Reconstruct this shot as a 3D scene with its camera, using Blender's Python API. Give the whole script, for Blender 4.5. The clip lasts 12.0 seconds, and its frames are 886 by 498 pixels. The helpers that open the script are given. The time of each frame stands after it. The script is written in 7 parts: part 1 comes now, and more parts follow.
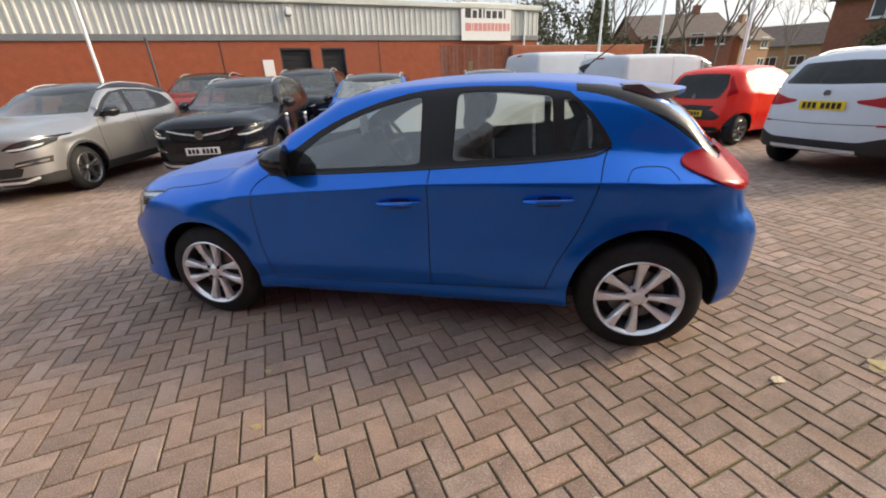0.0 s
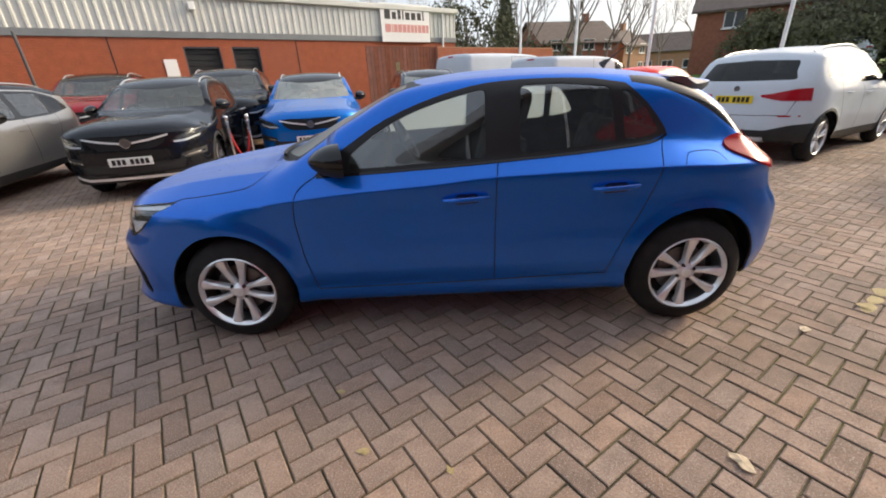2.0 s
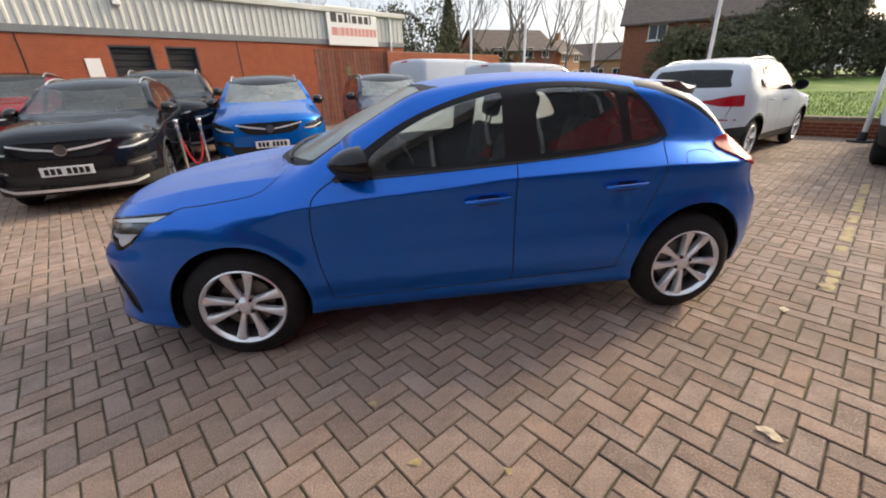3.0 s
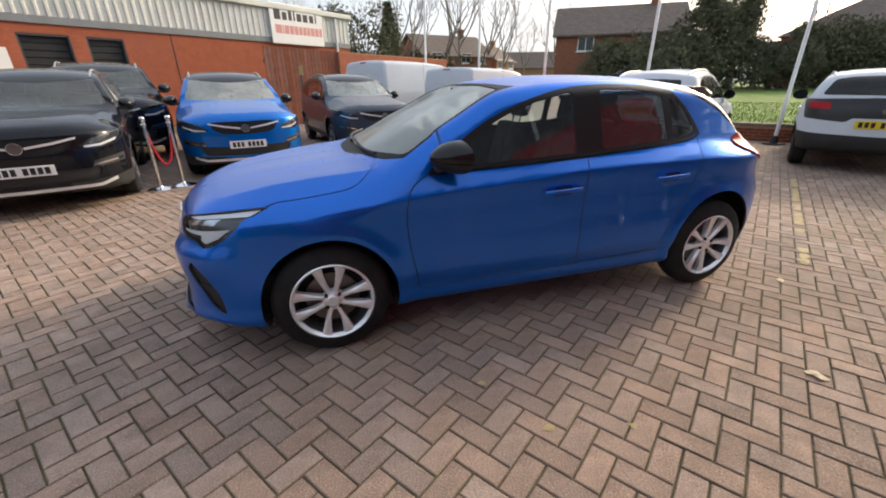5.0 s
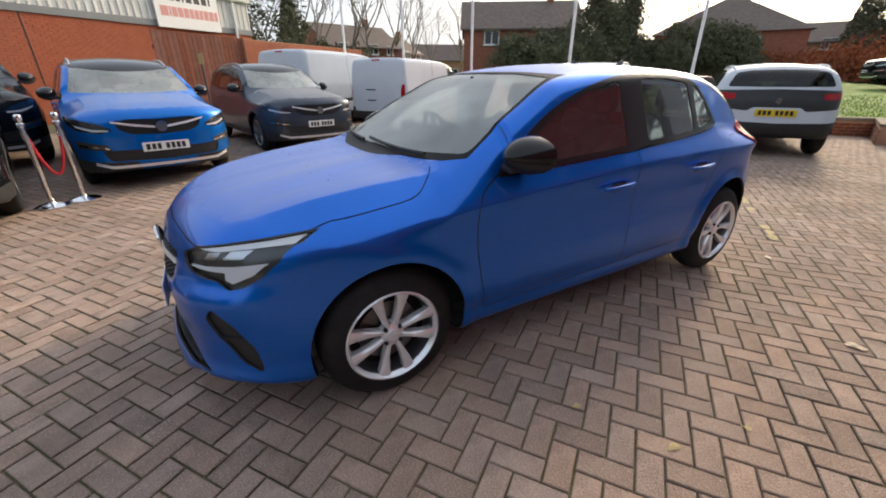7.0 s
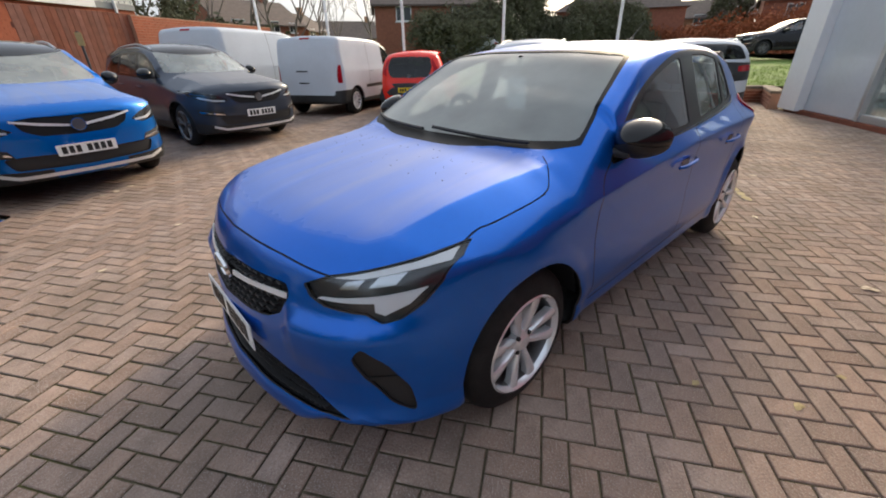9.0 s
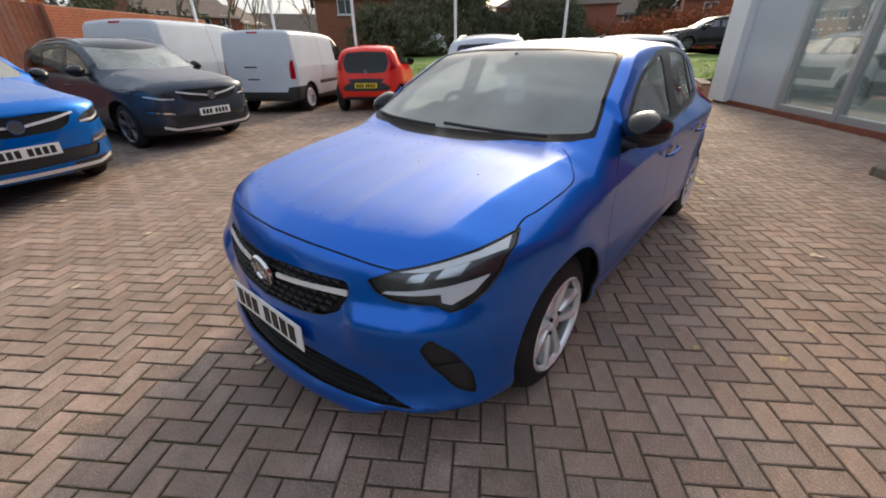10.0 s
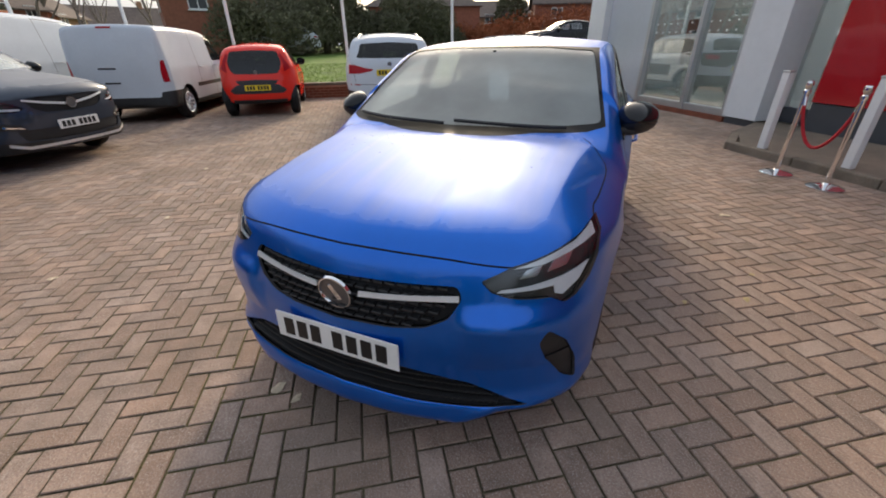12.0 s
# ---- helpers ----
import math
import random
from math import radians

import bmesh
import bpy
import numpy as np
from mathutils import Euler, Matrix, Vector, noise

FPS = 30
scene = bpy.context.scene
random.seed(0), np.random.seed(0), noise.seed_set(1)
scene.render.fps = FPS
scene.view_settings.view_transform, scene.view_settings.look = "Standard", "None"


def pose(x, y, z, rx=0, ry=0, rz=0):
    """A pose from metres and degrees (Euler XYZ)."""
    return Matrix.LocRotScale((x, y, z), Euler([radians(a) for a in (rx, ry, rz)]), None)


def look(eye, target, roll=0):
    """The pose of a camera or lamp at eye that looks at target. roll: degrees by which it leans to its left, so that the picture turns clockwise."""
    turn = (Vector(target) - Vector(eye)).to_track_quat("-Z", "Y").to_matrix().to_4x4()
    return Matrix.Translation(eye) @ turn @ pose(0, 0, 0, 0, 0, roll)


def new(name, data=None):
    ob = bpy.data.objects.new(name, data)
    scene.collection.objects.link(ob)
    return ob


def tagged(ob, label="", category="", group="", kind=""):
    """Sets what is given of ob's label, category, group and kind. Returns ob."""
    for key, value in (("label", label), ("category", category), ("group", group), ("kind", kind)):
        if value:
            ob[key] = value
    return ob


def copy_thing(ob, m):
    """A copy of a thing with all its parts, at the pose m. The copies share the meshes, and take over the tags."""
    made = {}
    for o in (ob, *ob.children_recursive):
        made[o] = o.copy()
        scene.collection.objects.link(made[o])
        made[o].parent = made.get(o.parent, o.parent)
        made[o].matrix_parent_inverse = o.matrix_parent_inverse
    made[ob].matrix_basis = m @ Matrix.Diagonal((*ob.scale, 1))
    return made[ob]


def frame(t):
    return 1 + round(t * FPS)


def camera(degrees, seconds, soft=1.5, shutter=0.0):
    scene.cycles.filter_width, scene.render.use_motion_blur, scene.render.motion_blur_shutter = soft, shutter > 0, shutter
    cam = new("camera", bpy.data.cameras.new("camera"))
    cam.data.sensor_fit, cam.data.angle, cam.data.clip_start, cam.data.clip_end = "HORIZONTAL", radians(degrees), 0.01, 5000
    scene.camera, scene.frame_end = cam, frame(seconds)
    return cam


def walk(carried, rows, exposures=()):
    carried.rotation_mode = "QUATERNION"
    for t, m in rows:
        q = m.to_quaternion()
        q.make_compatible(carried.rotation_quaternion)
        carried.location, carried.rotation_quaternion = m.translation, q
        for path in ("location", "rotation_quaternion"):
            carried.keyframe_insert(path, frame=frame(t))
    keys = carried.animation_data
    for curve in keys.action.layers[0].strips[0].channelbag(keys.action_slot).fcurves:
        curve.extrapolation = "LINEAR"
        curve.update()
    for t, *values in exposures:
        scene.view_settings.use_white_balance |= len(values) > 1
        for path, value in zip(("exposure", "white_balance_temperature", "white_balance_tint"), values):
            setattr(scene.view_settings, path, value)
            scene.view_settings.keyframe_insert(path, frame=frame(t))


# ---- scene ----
cam = camera(96.8, 12.0, 1.9)
PATH = [
    (0, (0.677, -2.717, 1.384), (0.28, -0.92, 0.601), -2.5),
    (0.5, (0.468, -2.672, 1.381), (0.155, -0.86, 0.595), -2.6),
    (1, (0.291, -2.669, 1.362), (0.075, -0.845, 0.57), -2.5),
    (1.5, (0.075, -2.779, 1.386), (-0.04, -0.945, 0.596), -2.5),
    (2, (-0.087, -2.762, 1.37), (-0.096, -0.925, 0.58), -2.7),
    (2.5, (-0.263, -2.685, 1.371), (-0.151, -0.85, 0.584), -2.6),
    (3, (-0.463, -2.722, 1.369), (-0.215, -0.896, 0.59), -2.0),
    (3.2, (-0.551, -2.772, 1.372), (-0.263, -0.945, 0.611), -1.9),
    (4.8, (-1.152, -2.714, 1.355), (-0.636, -0.937, 0.596), -0.5),
    (5, (-1.249, -2.686, 1.359), (-0.704, -0.922, 0.589), -0.5),
    (5.5, (-1.399, -2.569, 1.344), (-0.767, -0.842, 0.559), -0.6),
    (6, (-1.491, -2.36, 1.337), (-0.764, -0.675, 0.54), -0.6),
    (6.5, (-1.602, -2.254, 1.331), (-0.778, -0.617, 0.532), -0.4),
    (7, (-1.791, -2.121, 1.341), (-0.873, -0.536, 0.539), -0.2),
    (7.2, (-1.828, -2.034, 1.331), (-0.878, -0.471, 0.521), -0.0),
    (8.8, (-2.312, -1.592, 1.36), (-1.145, -0.227, 0.48), -1.1),
    (9, (-2.338, -1.502, 1.36), (-1.141, -0.169, 0.471), -1.2),
    (9.5, (-2.422, -1.394, 1.354), (-1.146, -0.149, 0.448), -1.2),
    (10, (-2.611, -1.305, 1.381), (-1.258, -0.15, 0.467), -1.1),
    (10.5, (-2.661, -1.203, 1.369), (-1.238, -0.143, 0.446), -1.0),
    (11, (-2.669, -1.017, 1.353), (-1.174, -0.063, 0.427), -0.8),
    (11.5, (-2.816, -0.873, 1.36), (-1.254, -0.035, 0.434), -0.7),
    (12, (-2.945, -0.73, 1.378), (-1.317, -0.024, 0.455), -0.8),
]
walk(cam, [(t, look(eye, target, roll)) for t, eye, target, roll in PATH], [(0.0, 0.46), (3.0, 0.47), (6.0, 0.43), (9.0, 0.33), (12.0, 0.17)])

# ---- sky and sun ----
SUN_AZ, SUN_EL = 19.7, 25.0
world = bpy.data.worlds.new("sky")
scene.world = world
world.use_nodes = True
wn = world.node_tree
wn.nodes.clear()
sky = wn.nodes.new("ShaderNodeTexSky")
sky.sky_type, sky.sun_disc = "NISHITA", False
sky.sun_elevation, sky.sun_rotation = radians(SUN_EL), radians(90 - SUN_AZ)
sky.air_density, sky.dust_density, sky.ozone_density = 0.8, 9.0, 1.0
# thin high cloud: the blue is washed out towards white
veil = wn.nodes.new("ShaderNodeMix")
veil.data_type = "RGBA"
veil.inputs[0].default_value = 0.28
veil.inputs[7].default_value = (10.6, 11.6, 12.8, 1)
wbg = wn.nodes.new("ShaderNodeBackground")
wbg.inputs["Strength"].default_value = 0.15
wout = wn.nodes.new("ShaderNodeOutputWorld")
wn.links.new(sky.outputs[0], veil.inputs[6])
wn.links.new(veil.outputs[2], wbg.inputs["Color"])
wn.links.new(wbg.outputs[0], wout.inputs[0])
sun = new("sun", bpy.data.lights.new("sun", "SUN"))
sun.data.energy, sun.data.angle, sun.data.color = 2.1, radians(10.0), (1.0, 0.81, 0.54)
sun.matrix_world = look((0, 0, 0), (-math.cos(radians(SUN_AZ)) * math.cos(radians(SUN_EL)), -math.sin(radians(SUN_AZ)) * math.cos(radians(SUN_EL)), -math.sin(radians(SUN_EL))))


# ---- materials ----
def mat(name, color, rough=0.5, metal=0.0, vary=0.0, scale=6.0, bump=0.0, bscale=60.0, coat=0.0, spec=0.5, rand=0.0, island=0.0, dirt=None, dscale=1.5, damount=0.4, rvary=0.0, speck=0.0):
    """Principled material with colour variation at two scales, optional dirt patches and fine relief."""
    m = bpy.data.materials.new(name)
    m.use_nodes = True
    nt = m.node_tree
    b = nt.nodes["Principled BSDF"]
    b.inputs["Roughness"].default_value, b.inputs["Metallic"].default_value = rough, metal
    b.inputs["Coat Weight"].default_value, b.inputs["Coat Roughness"].default_value = coat, 0.03
    b.inputs["Specular IOR Level"].default_value = spec
    col = nt.nodes.new("ShaderNodeRGB")
    col.outputs[0].default_value = (*color, 1)
    out = col.outputs[0]
    tc = nt.nodes.new("ShaderNodeTexCoord")

    def noise_node(s, detail=4.0):
        n = nt.nodes.new("ShaderNodeTexNoise")
        n.inputs["Scale"].default_value, n.inputs["Detail"].default_value = s, detail
        nt.links.new(tc.outputs["Object"], n.inputs["Vector"])
        return n

    def ramp(src, lo, hi, a, c):
        r = nt.nodes.new("ShaderNodeMapRange")
        r.inputs[1].default_value, r.inputs[2].default_value, r.inputs[3].default_value, r.inputs[4].default_value = lo, hi, a, c
        nt.links.new(src, r.inputs[0])
        return r.outputs[0]

    def value(src, fac):
        h = nt.nodes.new("ShaderNodeHueSaturation")
        nt.links.new(src, h.inputs["Color"])
        nt.links.new(fac, h.inputs["Value"])
        return h.outputs[0]

    def shift(src):
        # piece by piece: greyer or redder clay
        w = nt.nodes.new("ShaderNodeTexWhiteNoise")
        w.noise_dimensions = "1D"
        nt.links.new(src, w.inputs["W"])
        h = out.node
        nt.links.new(ramp(w.outputs["Value"], 0, 1, 0.88, 1.14), h.inputs["Saturation"])

    if vary:
        out = value(out, ramp(noise_node(scale).outputs["Fac"], 0.3, 0.7, 1 - vary, 1 + vary))
        out = value(out, ramp(noise_node(scale * 11).outputs["Fac"], 0.3, 0.7, 1 - vary * 0.7, 1 + vary * 0.7))
    if rand:
        info = nt.nodes.new("ShaderNodeObjectInfo")
        out = value(out, ramp(info.outputs["Random"], 0, 1, 1 - rand, 1 + rand))
        shift(info.outputs["Random"])
    if island:
        geo = nt.nodes.new("ShaderNodeNewGeometry")
        out = value(out, ramp(geo.outputs["Random Per Island"], 0, 1, 1 - island, 1 + island))
        shift(geo.outputs["Random Per Island"])
    if speck:
        # pale grit in the face of the clay
        mix = nt.nodes.new("ShaderNodeMix")
        mix.data_type = "RGBA"
        nt.links.new(ramp(noise_node(190, 2).outputs["Fac"], 0.56, 0.68, 0, speck), mix.inputs[0])
        nt.links.new(out, mix.inputs[6])
        mix.inputs[7].default_value = (0.46, 0.41, 0.36, 1)
        out = mix.outputs[2]
    if dirt:
        mix = nt.nodes.new("ShaderNodeMix")
        mix.data_type = "RGBA"
        nt.links.new(ramp(noise_node(dscale, 6).outputs["Fac"], 0.45, 0.7, 0, damount), mix.inputs[0])
        nt.links.new(out, mix.inputs[6])
        mix.inputs[7].default_value = (*dirt, 1)
        out = mix.outputs[2]
    nt.links.new(out, b.inputs["Base Color"])
    if rvary:
        nt.links.new(ramp(noise_node(scale * 2).outputs["Fac"], 0.3, 0.7, rough - rvary, rough + rvary), b.inputs["Roughness"])
    if bump:
        bn = nt.nodes.new("ShaderNodeBump")
        bn.inputs["Strength"].default_value, bn.inputs["Distance"].default_value = min(1.0, bump), 0.01
        nt.links.new(noise_node(bscale, 5).outputs["Fac"], bn.inputs["Height"])
        nt.links.new(bn.outputs[0], b.inputs["Normal"])
    return m


def glass(name, tint=(0.55, 0.6, 0.58), gloss=1.0, ior=1.5, film=0.0, rough=0.02, mist=0.0):
    """Pane: clear through, with a mirror gloss that grows towards grazing angles."""
    m = bpy.data.materials.new(name)
    m.use_nodes = True
    nt = m.node_tree
    nt.nodes.clear()
    o = nt.nodes.new("ShaderNodeOutputMaterial")
    t = nt.nodes.new("ShaderNodeBsdfTransparent")
    t.inputs[0].default_value = (*tint, 1)
    g = nt.nodes.new("ShaderNodeBsdfGlossy")
    g.inputs["Roughness"].default_value = rough
    g.inputs[0].default_value = (gloss, gloss, gloss, 1)
    # gloss of a thin pane, the same from either side
    lw = nt.nodes.new("ShaderNodeLayerWeight")
    lw.inputs[0].default_value = 0.5
    pw = nt.nodes.new("ShaderNodeMath")
    pw.operation = "POWER"
    pw.inputs[1].default_value = 5.0
    nt.links.new(lw.outputs["Facing"], pw.inputs[0])
    f0 = ((ior - 1) / (ior + 1)) ** 2
    f = nt.nodes.new("ShaderNodeMath")
    f.operation = "MULTIPLY_ADD"
    f.inputs[1].default_value, f.inputs[2].default_value = 1 - f0, f0
    nt.links.new(pw.outputs[0], f.inputs[0])
    x = nt.nodes.new("ShaderNodeMixShader")
    nt.links.new(f.outputs[0], x.inputs[0])
    nt.links.new(t.outputs[0], x.inputs[1])
    nt.links.new(g.outputs[0], x.inputs[2])
    out = x.outputs[0]
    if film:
        # thin grey film on the outer face: dew and dust, and imitated sky sheen
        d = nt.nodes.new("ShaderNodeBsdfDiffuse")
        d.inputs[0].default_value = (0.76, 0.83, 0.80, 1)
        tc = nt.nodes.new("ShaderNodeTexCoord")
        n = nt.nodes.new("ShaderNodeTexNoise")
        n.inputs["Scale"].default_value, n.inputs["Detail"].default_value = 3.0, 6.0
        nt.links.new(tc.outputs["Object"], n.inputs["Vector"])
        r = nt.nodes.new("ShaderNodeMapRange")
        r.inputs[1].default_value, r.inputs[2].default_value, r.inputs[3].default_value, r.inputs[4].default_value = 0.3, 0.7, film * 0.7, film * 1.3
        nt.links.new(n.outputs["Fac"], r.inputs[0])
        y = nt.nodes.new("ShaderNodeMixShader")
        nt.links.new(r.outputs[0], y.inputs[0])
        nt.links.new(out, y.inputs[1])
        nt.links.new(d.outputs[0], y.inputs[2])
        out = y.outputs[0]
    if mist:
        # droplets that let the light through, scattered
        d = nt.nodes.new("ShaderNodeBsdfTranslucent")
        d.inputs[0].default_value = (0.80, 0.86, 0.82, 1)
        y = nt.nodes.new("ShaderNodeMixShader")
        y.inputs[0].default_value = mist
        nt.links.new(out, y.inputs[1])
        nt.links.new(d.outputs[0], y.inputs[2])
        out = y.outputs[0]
    nt.links.new(out, o.inputs[0])
    return m


def paint(name, color, metal=0.35, rough=0.38, dew_sheen=0.0, coat=0.7):
    m = mat(name, color, rough, metal, vary=0.03, scale=2.5, coat=coat, spec=0.0, dirt=tuple(0.8 * c for c in color), dscale=1.1, damount=0.2, rvary=0.06)
    if dew_sheen:
        # streaks along the car on upward faces: dew and dust, with sky glare painted in
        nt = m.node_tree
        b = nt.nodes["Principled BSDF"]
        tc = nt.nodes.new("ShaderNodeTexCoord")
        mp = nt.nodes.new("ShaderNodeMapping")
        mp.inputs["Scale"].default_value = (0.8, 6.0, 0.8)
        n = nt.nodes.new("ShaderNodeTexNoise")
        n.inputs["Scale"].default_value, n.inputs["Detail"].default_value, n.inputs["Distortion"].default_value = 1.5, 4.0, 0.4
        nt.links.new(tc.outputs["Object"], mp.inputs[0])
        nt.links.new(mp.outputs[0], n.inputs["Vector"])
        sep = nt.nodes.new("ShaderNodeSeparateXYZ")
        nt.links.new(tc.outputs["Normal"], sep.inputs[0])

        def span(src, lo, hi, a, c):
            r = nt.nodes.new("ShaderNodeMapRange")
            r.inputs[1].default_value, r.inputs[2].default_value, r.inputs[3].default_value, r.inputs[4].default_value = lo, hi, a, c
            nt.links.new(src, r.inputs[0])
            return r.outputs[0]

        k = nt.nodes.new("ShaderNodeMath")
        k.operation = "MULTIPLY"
        nt.links.new(span(sep.outputs[2], 0.87, 0.99, 0.0, dew_sheen), k.inputs[0])
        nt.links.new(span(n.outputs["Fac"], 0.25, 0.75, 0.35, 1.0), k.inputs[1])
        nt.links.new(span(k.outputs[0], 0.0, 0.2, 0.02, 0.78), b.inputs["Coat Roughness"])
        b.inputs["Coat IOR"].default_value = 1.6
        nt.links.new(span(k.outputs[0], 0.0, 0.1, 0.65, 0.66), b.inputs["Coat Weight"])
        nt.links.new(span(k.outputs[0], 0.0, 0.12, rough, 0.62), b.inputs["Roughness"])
        # pale grey in the colour: thin dust, plus sky glare on upward faces
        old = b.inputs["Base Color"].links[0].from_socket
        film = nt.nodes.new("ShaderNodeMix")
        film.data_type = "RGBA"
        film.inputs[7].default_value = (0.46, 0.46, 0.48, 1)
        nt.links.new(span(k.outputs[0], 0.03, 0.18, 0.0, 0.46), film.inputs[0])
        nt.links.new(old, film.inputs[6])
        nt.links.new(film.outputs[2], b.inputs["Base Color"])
    return m


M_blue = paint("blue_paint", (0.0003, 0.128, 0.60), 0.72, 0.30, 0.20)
M_blue2 = paint("bright_blue_paint", (0.0005, 0.14, 0.54), 0.7, 0.38, 0.2)
M_silver = paint("silver_grey_paint", (0.36, 0.36, 0.365), 0.75, 0.34)
M_dgrey = paint("dark_grey_paint", (0.050, 0.062, 0.085), 0.3, 0.36, 0.20)
M_black_p = paint("black_paint", (0.009, 0.010, 0.014), 0.2, 0.30)
M_red_p = paint("red_paint", (0.75, 0.03, 0.018), 0.0)
M_dred = paint("dark_red_paint", (0.25, 0.012, 0.02), 0.3)
M_white = paint("white_paint", (0.57, 0.61, 0.66), 0.0, coat=0.25)
M_recess_shade = paint("navy_paint", (0.015, 0.03, 0.10), 0.3)
M_gloss = mat("gloss_black", (0.010, 0.010, 0.011), 0.10, spec=0.38)
M_satin = mat("satin_black", (0.012, 0.012, 0.013), 0.30, spec=0.35)
M_plastic = mat("black_plastic", (0.018, 0.018, 0.019), 0.55, vary=0.15, scale=9, bump=0.15, bscale=300)
M_gap = mat("panel_gap", (0.006, 0.006, 0.008), 0.8)
M_rubber = mat("tyre_rubber", (0.012, 0.012, 0.013), 0.7, vary=0.2, scale=14, bump=0.25, bscale=120, dirt=(0.05, 0.045, 0.04), dscale=7, damount=0.2, spec=0.3)
M_alloy = mat("silver_alloy", (0.84, 0.86, 0.88), 0.24, 0.55, vary=0.05, scale=20, coat=0.3)
M_alloy_d = mat("dark_alloy", (0.17, 0.17, 0.175), 0.32, 0.75)
M_chrome = mat("chrome", (0.82, 0.82, 0.83), 0.09, 1.0)
M_trimsilver = mat("silver_trim", (0.78, 0.79, 0.80), 0.3, 0.35)
M_disc = mat("brake_steel", (0.16, 0.155, 0.15), 0.4, 0.9, vary=0.2)
M_glass = glass("car_glass", (0.66, 0.71, 0.70), ior=2.1, film=0.012)
M_misted = glass("misted_glass", (0.66, 0.71, 0.70), ior=1.6, film=0.08, mist=0.36)
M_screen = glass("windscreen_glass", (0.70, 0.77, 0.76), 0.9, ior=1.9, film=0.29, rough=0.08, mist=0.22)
M_screen2 = glass("parked_windscreen_glass", (0.60, 0.70, 0.67), ior=1.95, film=0.22, rough=0.06)
M_screen3 = glass("dark_windscreen_glass", (0.42, 0.48, 0.48), ior=1.6, film=0.05, rough=0.05)
M_privacy = glass("dark_glass", (0.10, 0.11, 0.11))
M_lens = glass("clear_lens", (0.9, 0.92, 0.93), ior=1.45)
M_window = glass("shop_glass", (0.74, 0.80, 0.80), ior=3.3)
M_redlens = mat("red_lamp_lens", (0.36, 0.006, 0.014), 0.2, spec=0.2)
M_frit = mat("black_screen_edge", (0.012, 0.013, 0.014), 0.5, spec=0.12, vary=0.2, scale=10)
M_lampin = mat("lamp_reflector", (0.62, 0.63, 0.65), 0.22, 0.9)
M_lampback = mat("lamp_housing", (0.075, 0.078, 0.082), 0.25, 0.6, vary=0.3, scale=25)
M_drl = mat("light_guide_white", (0.72, 0.74, 0.77), 0.25)
M_inside = mat("cabin_trim", (0.055, 0.055, 0.057), 0.95, spec=0.1, vary=0.2, scale=8)
M_seat = mat("dark_seat_fabric", (0.07, 0.07, 0.073), 0.95, spec=0.1, vary=0.25, scale=12, bump=0.3, bscale=200)
M_wplate = mat("white_plate", (0.82, 0.82, 0.80), 0.35, vary=0.03)
M_yplate = mat("yellow_plate", (0.80, 0.58, 0.02), 0.35, vary=0.03)
M_ink = mat("black_ink", (0.01, 0.01, 0.01), 0.5)
M_paver = mat("clay_pavers", (0.273, 0.193, 0.151), 0.86, speck=0.75, vary=0.22, scale=9, bump=0.5, bscale=90, rand=0.20, dirt=(0.15, 0.110, 0.080), dscale=1.3, damount=0.55)
M_paver_i = mat("clay_pavers_joined", (0.273, 0.193, 0.151), 0.86, speck=0.75, vary=0.22, scale=9, bump=0.5, bscale=90, island=0.20, dirt=(0.15, 0.110, 0.080), dscale=1.3, damount=0.55)
M_joint = mat("joint_sand", (0.10, 0.082, 0.050), 0.95, vary=0.35, scale=5, bump=0.6, bscale=120, dirt=(0.15, 0.14, 0.045), dscale=0.8, damount=0.85)
M_brick = mat("red_brick", (0.34, 0.098, 0.050), 0.85, vary=0.12, scale=3, bump=0.3, bscale=80)
M_mortar = mat("mortar", (0.36, 0.20, 0.13), 0.9, vary=0.1)
M_brick_d = mat("brown_brick", (0.17, 0.062, 0.04), 0.9, vary=0.2, scale=5, bump=0.4, bscale=60, rand=0.15)
M_clad = mat("grey_cladding", (0.62, 0.62, 0.58), 0.45, 0.1, vary=0.06, scale=1.2, dirt=(0.30, 0.31, 0.30), dscale=0.5, damount=0.35)
M_band = mat("grey_flashing", (0.20, 0.21, 0.22), 0.5, 0.1, vary=0.08, scale=2)
M_wpaint = mat("white_pole_paint", (0.74, 0.75, 0.75), 0.35, vary=0.04, scale=4)
M_panel = mat("pale_grey_panel", (0.55, 0.60, 0.66), 0.28, 0.25, vary=0.03, scale=1)
M_panel_w = mat("white_panel", (0.70, 0.72, 0.74), 0.35, vary=0.03, scale=1)
M_inwall = mat("grey_inner_wall", (0.42, 0.43, 0.43), 0.8, vary=0.1, scale=1)
M_redpanel = mat("red_panel", (0.40, 0.006, 0.014), 0.18, vary=0.04, scale=1.2, coat=0.5)
M_darkpanel = mat("dark_grey_panel", (0.06, 0.065, 0.075), 0.3, vary=0.06)
M_alu = mat("grey_aluminium", (0.50, 0.52, 0.54), 0.35, 0.7, vary=0.04)
M_kerb = mat("concrete_kerb", (0.19, 0.155, 0.12), 0.9, vary=0.18, scale=5, bump=0.5, bscale=70, dirt=(0.10, 0.085, 0.06), dscale=2, damount=0.6)
M_slab = mat("concrete_slab", (0.17, 0.138, 0.105), 0.85, vary=0.14, scale=3, bump=0.3, bscale=60)
M_asphalt = mat("asphalt", (0.055, 0.053, 0.052), 0.9, vary=0.2, scale=4, bump=0.5, bscale=90)
M_grass = mat("grass_blades", (0.13, 0.22, 0.025), 0.8, vary=0.3, scale=2.5)
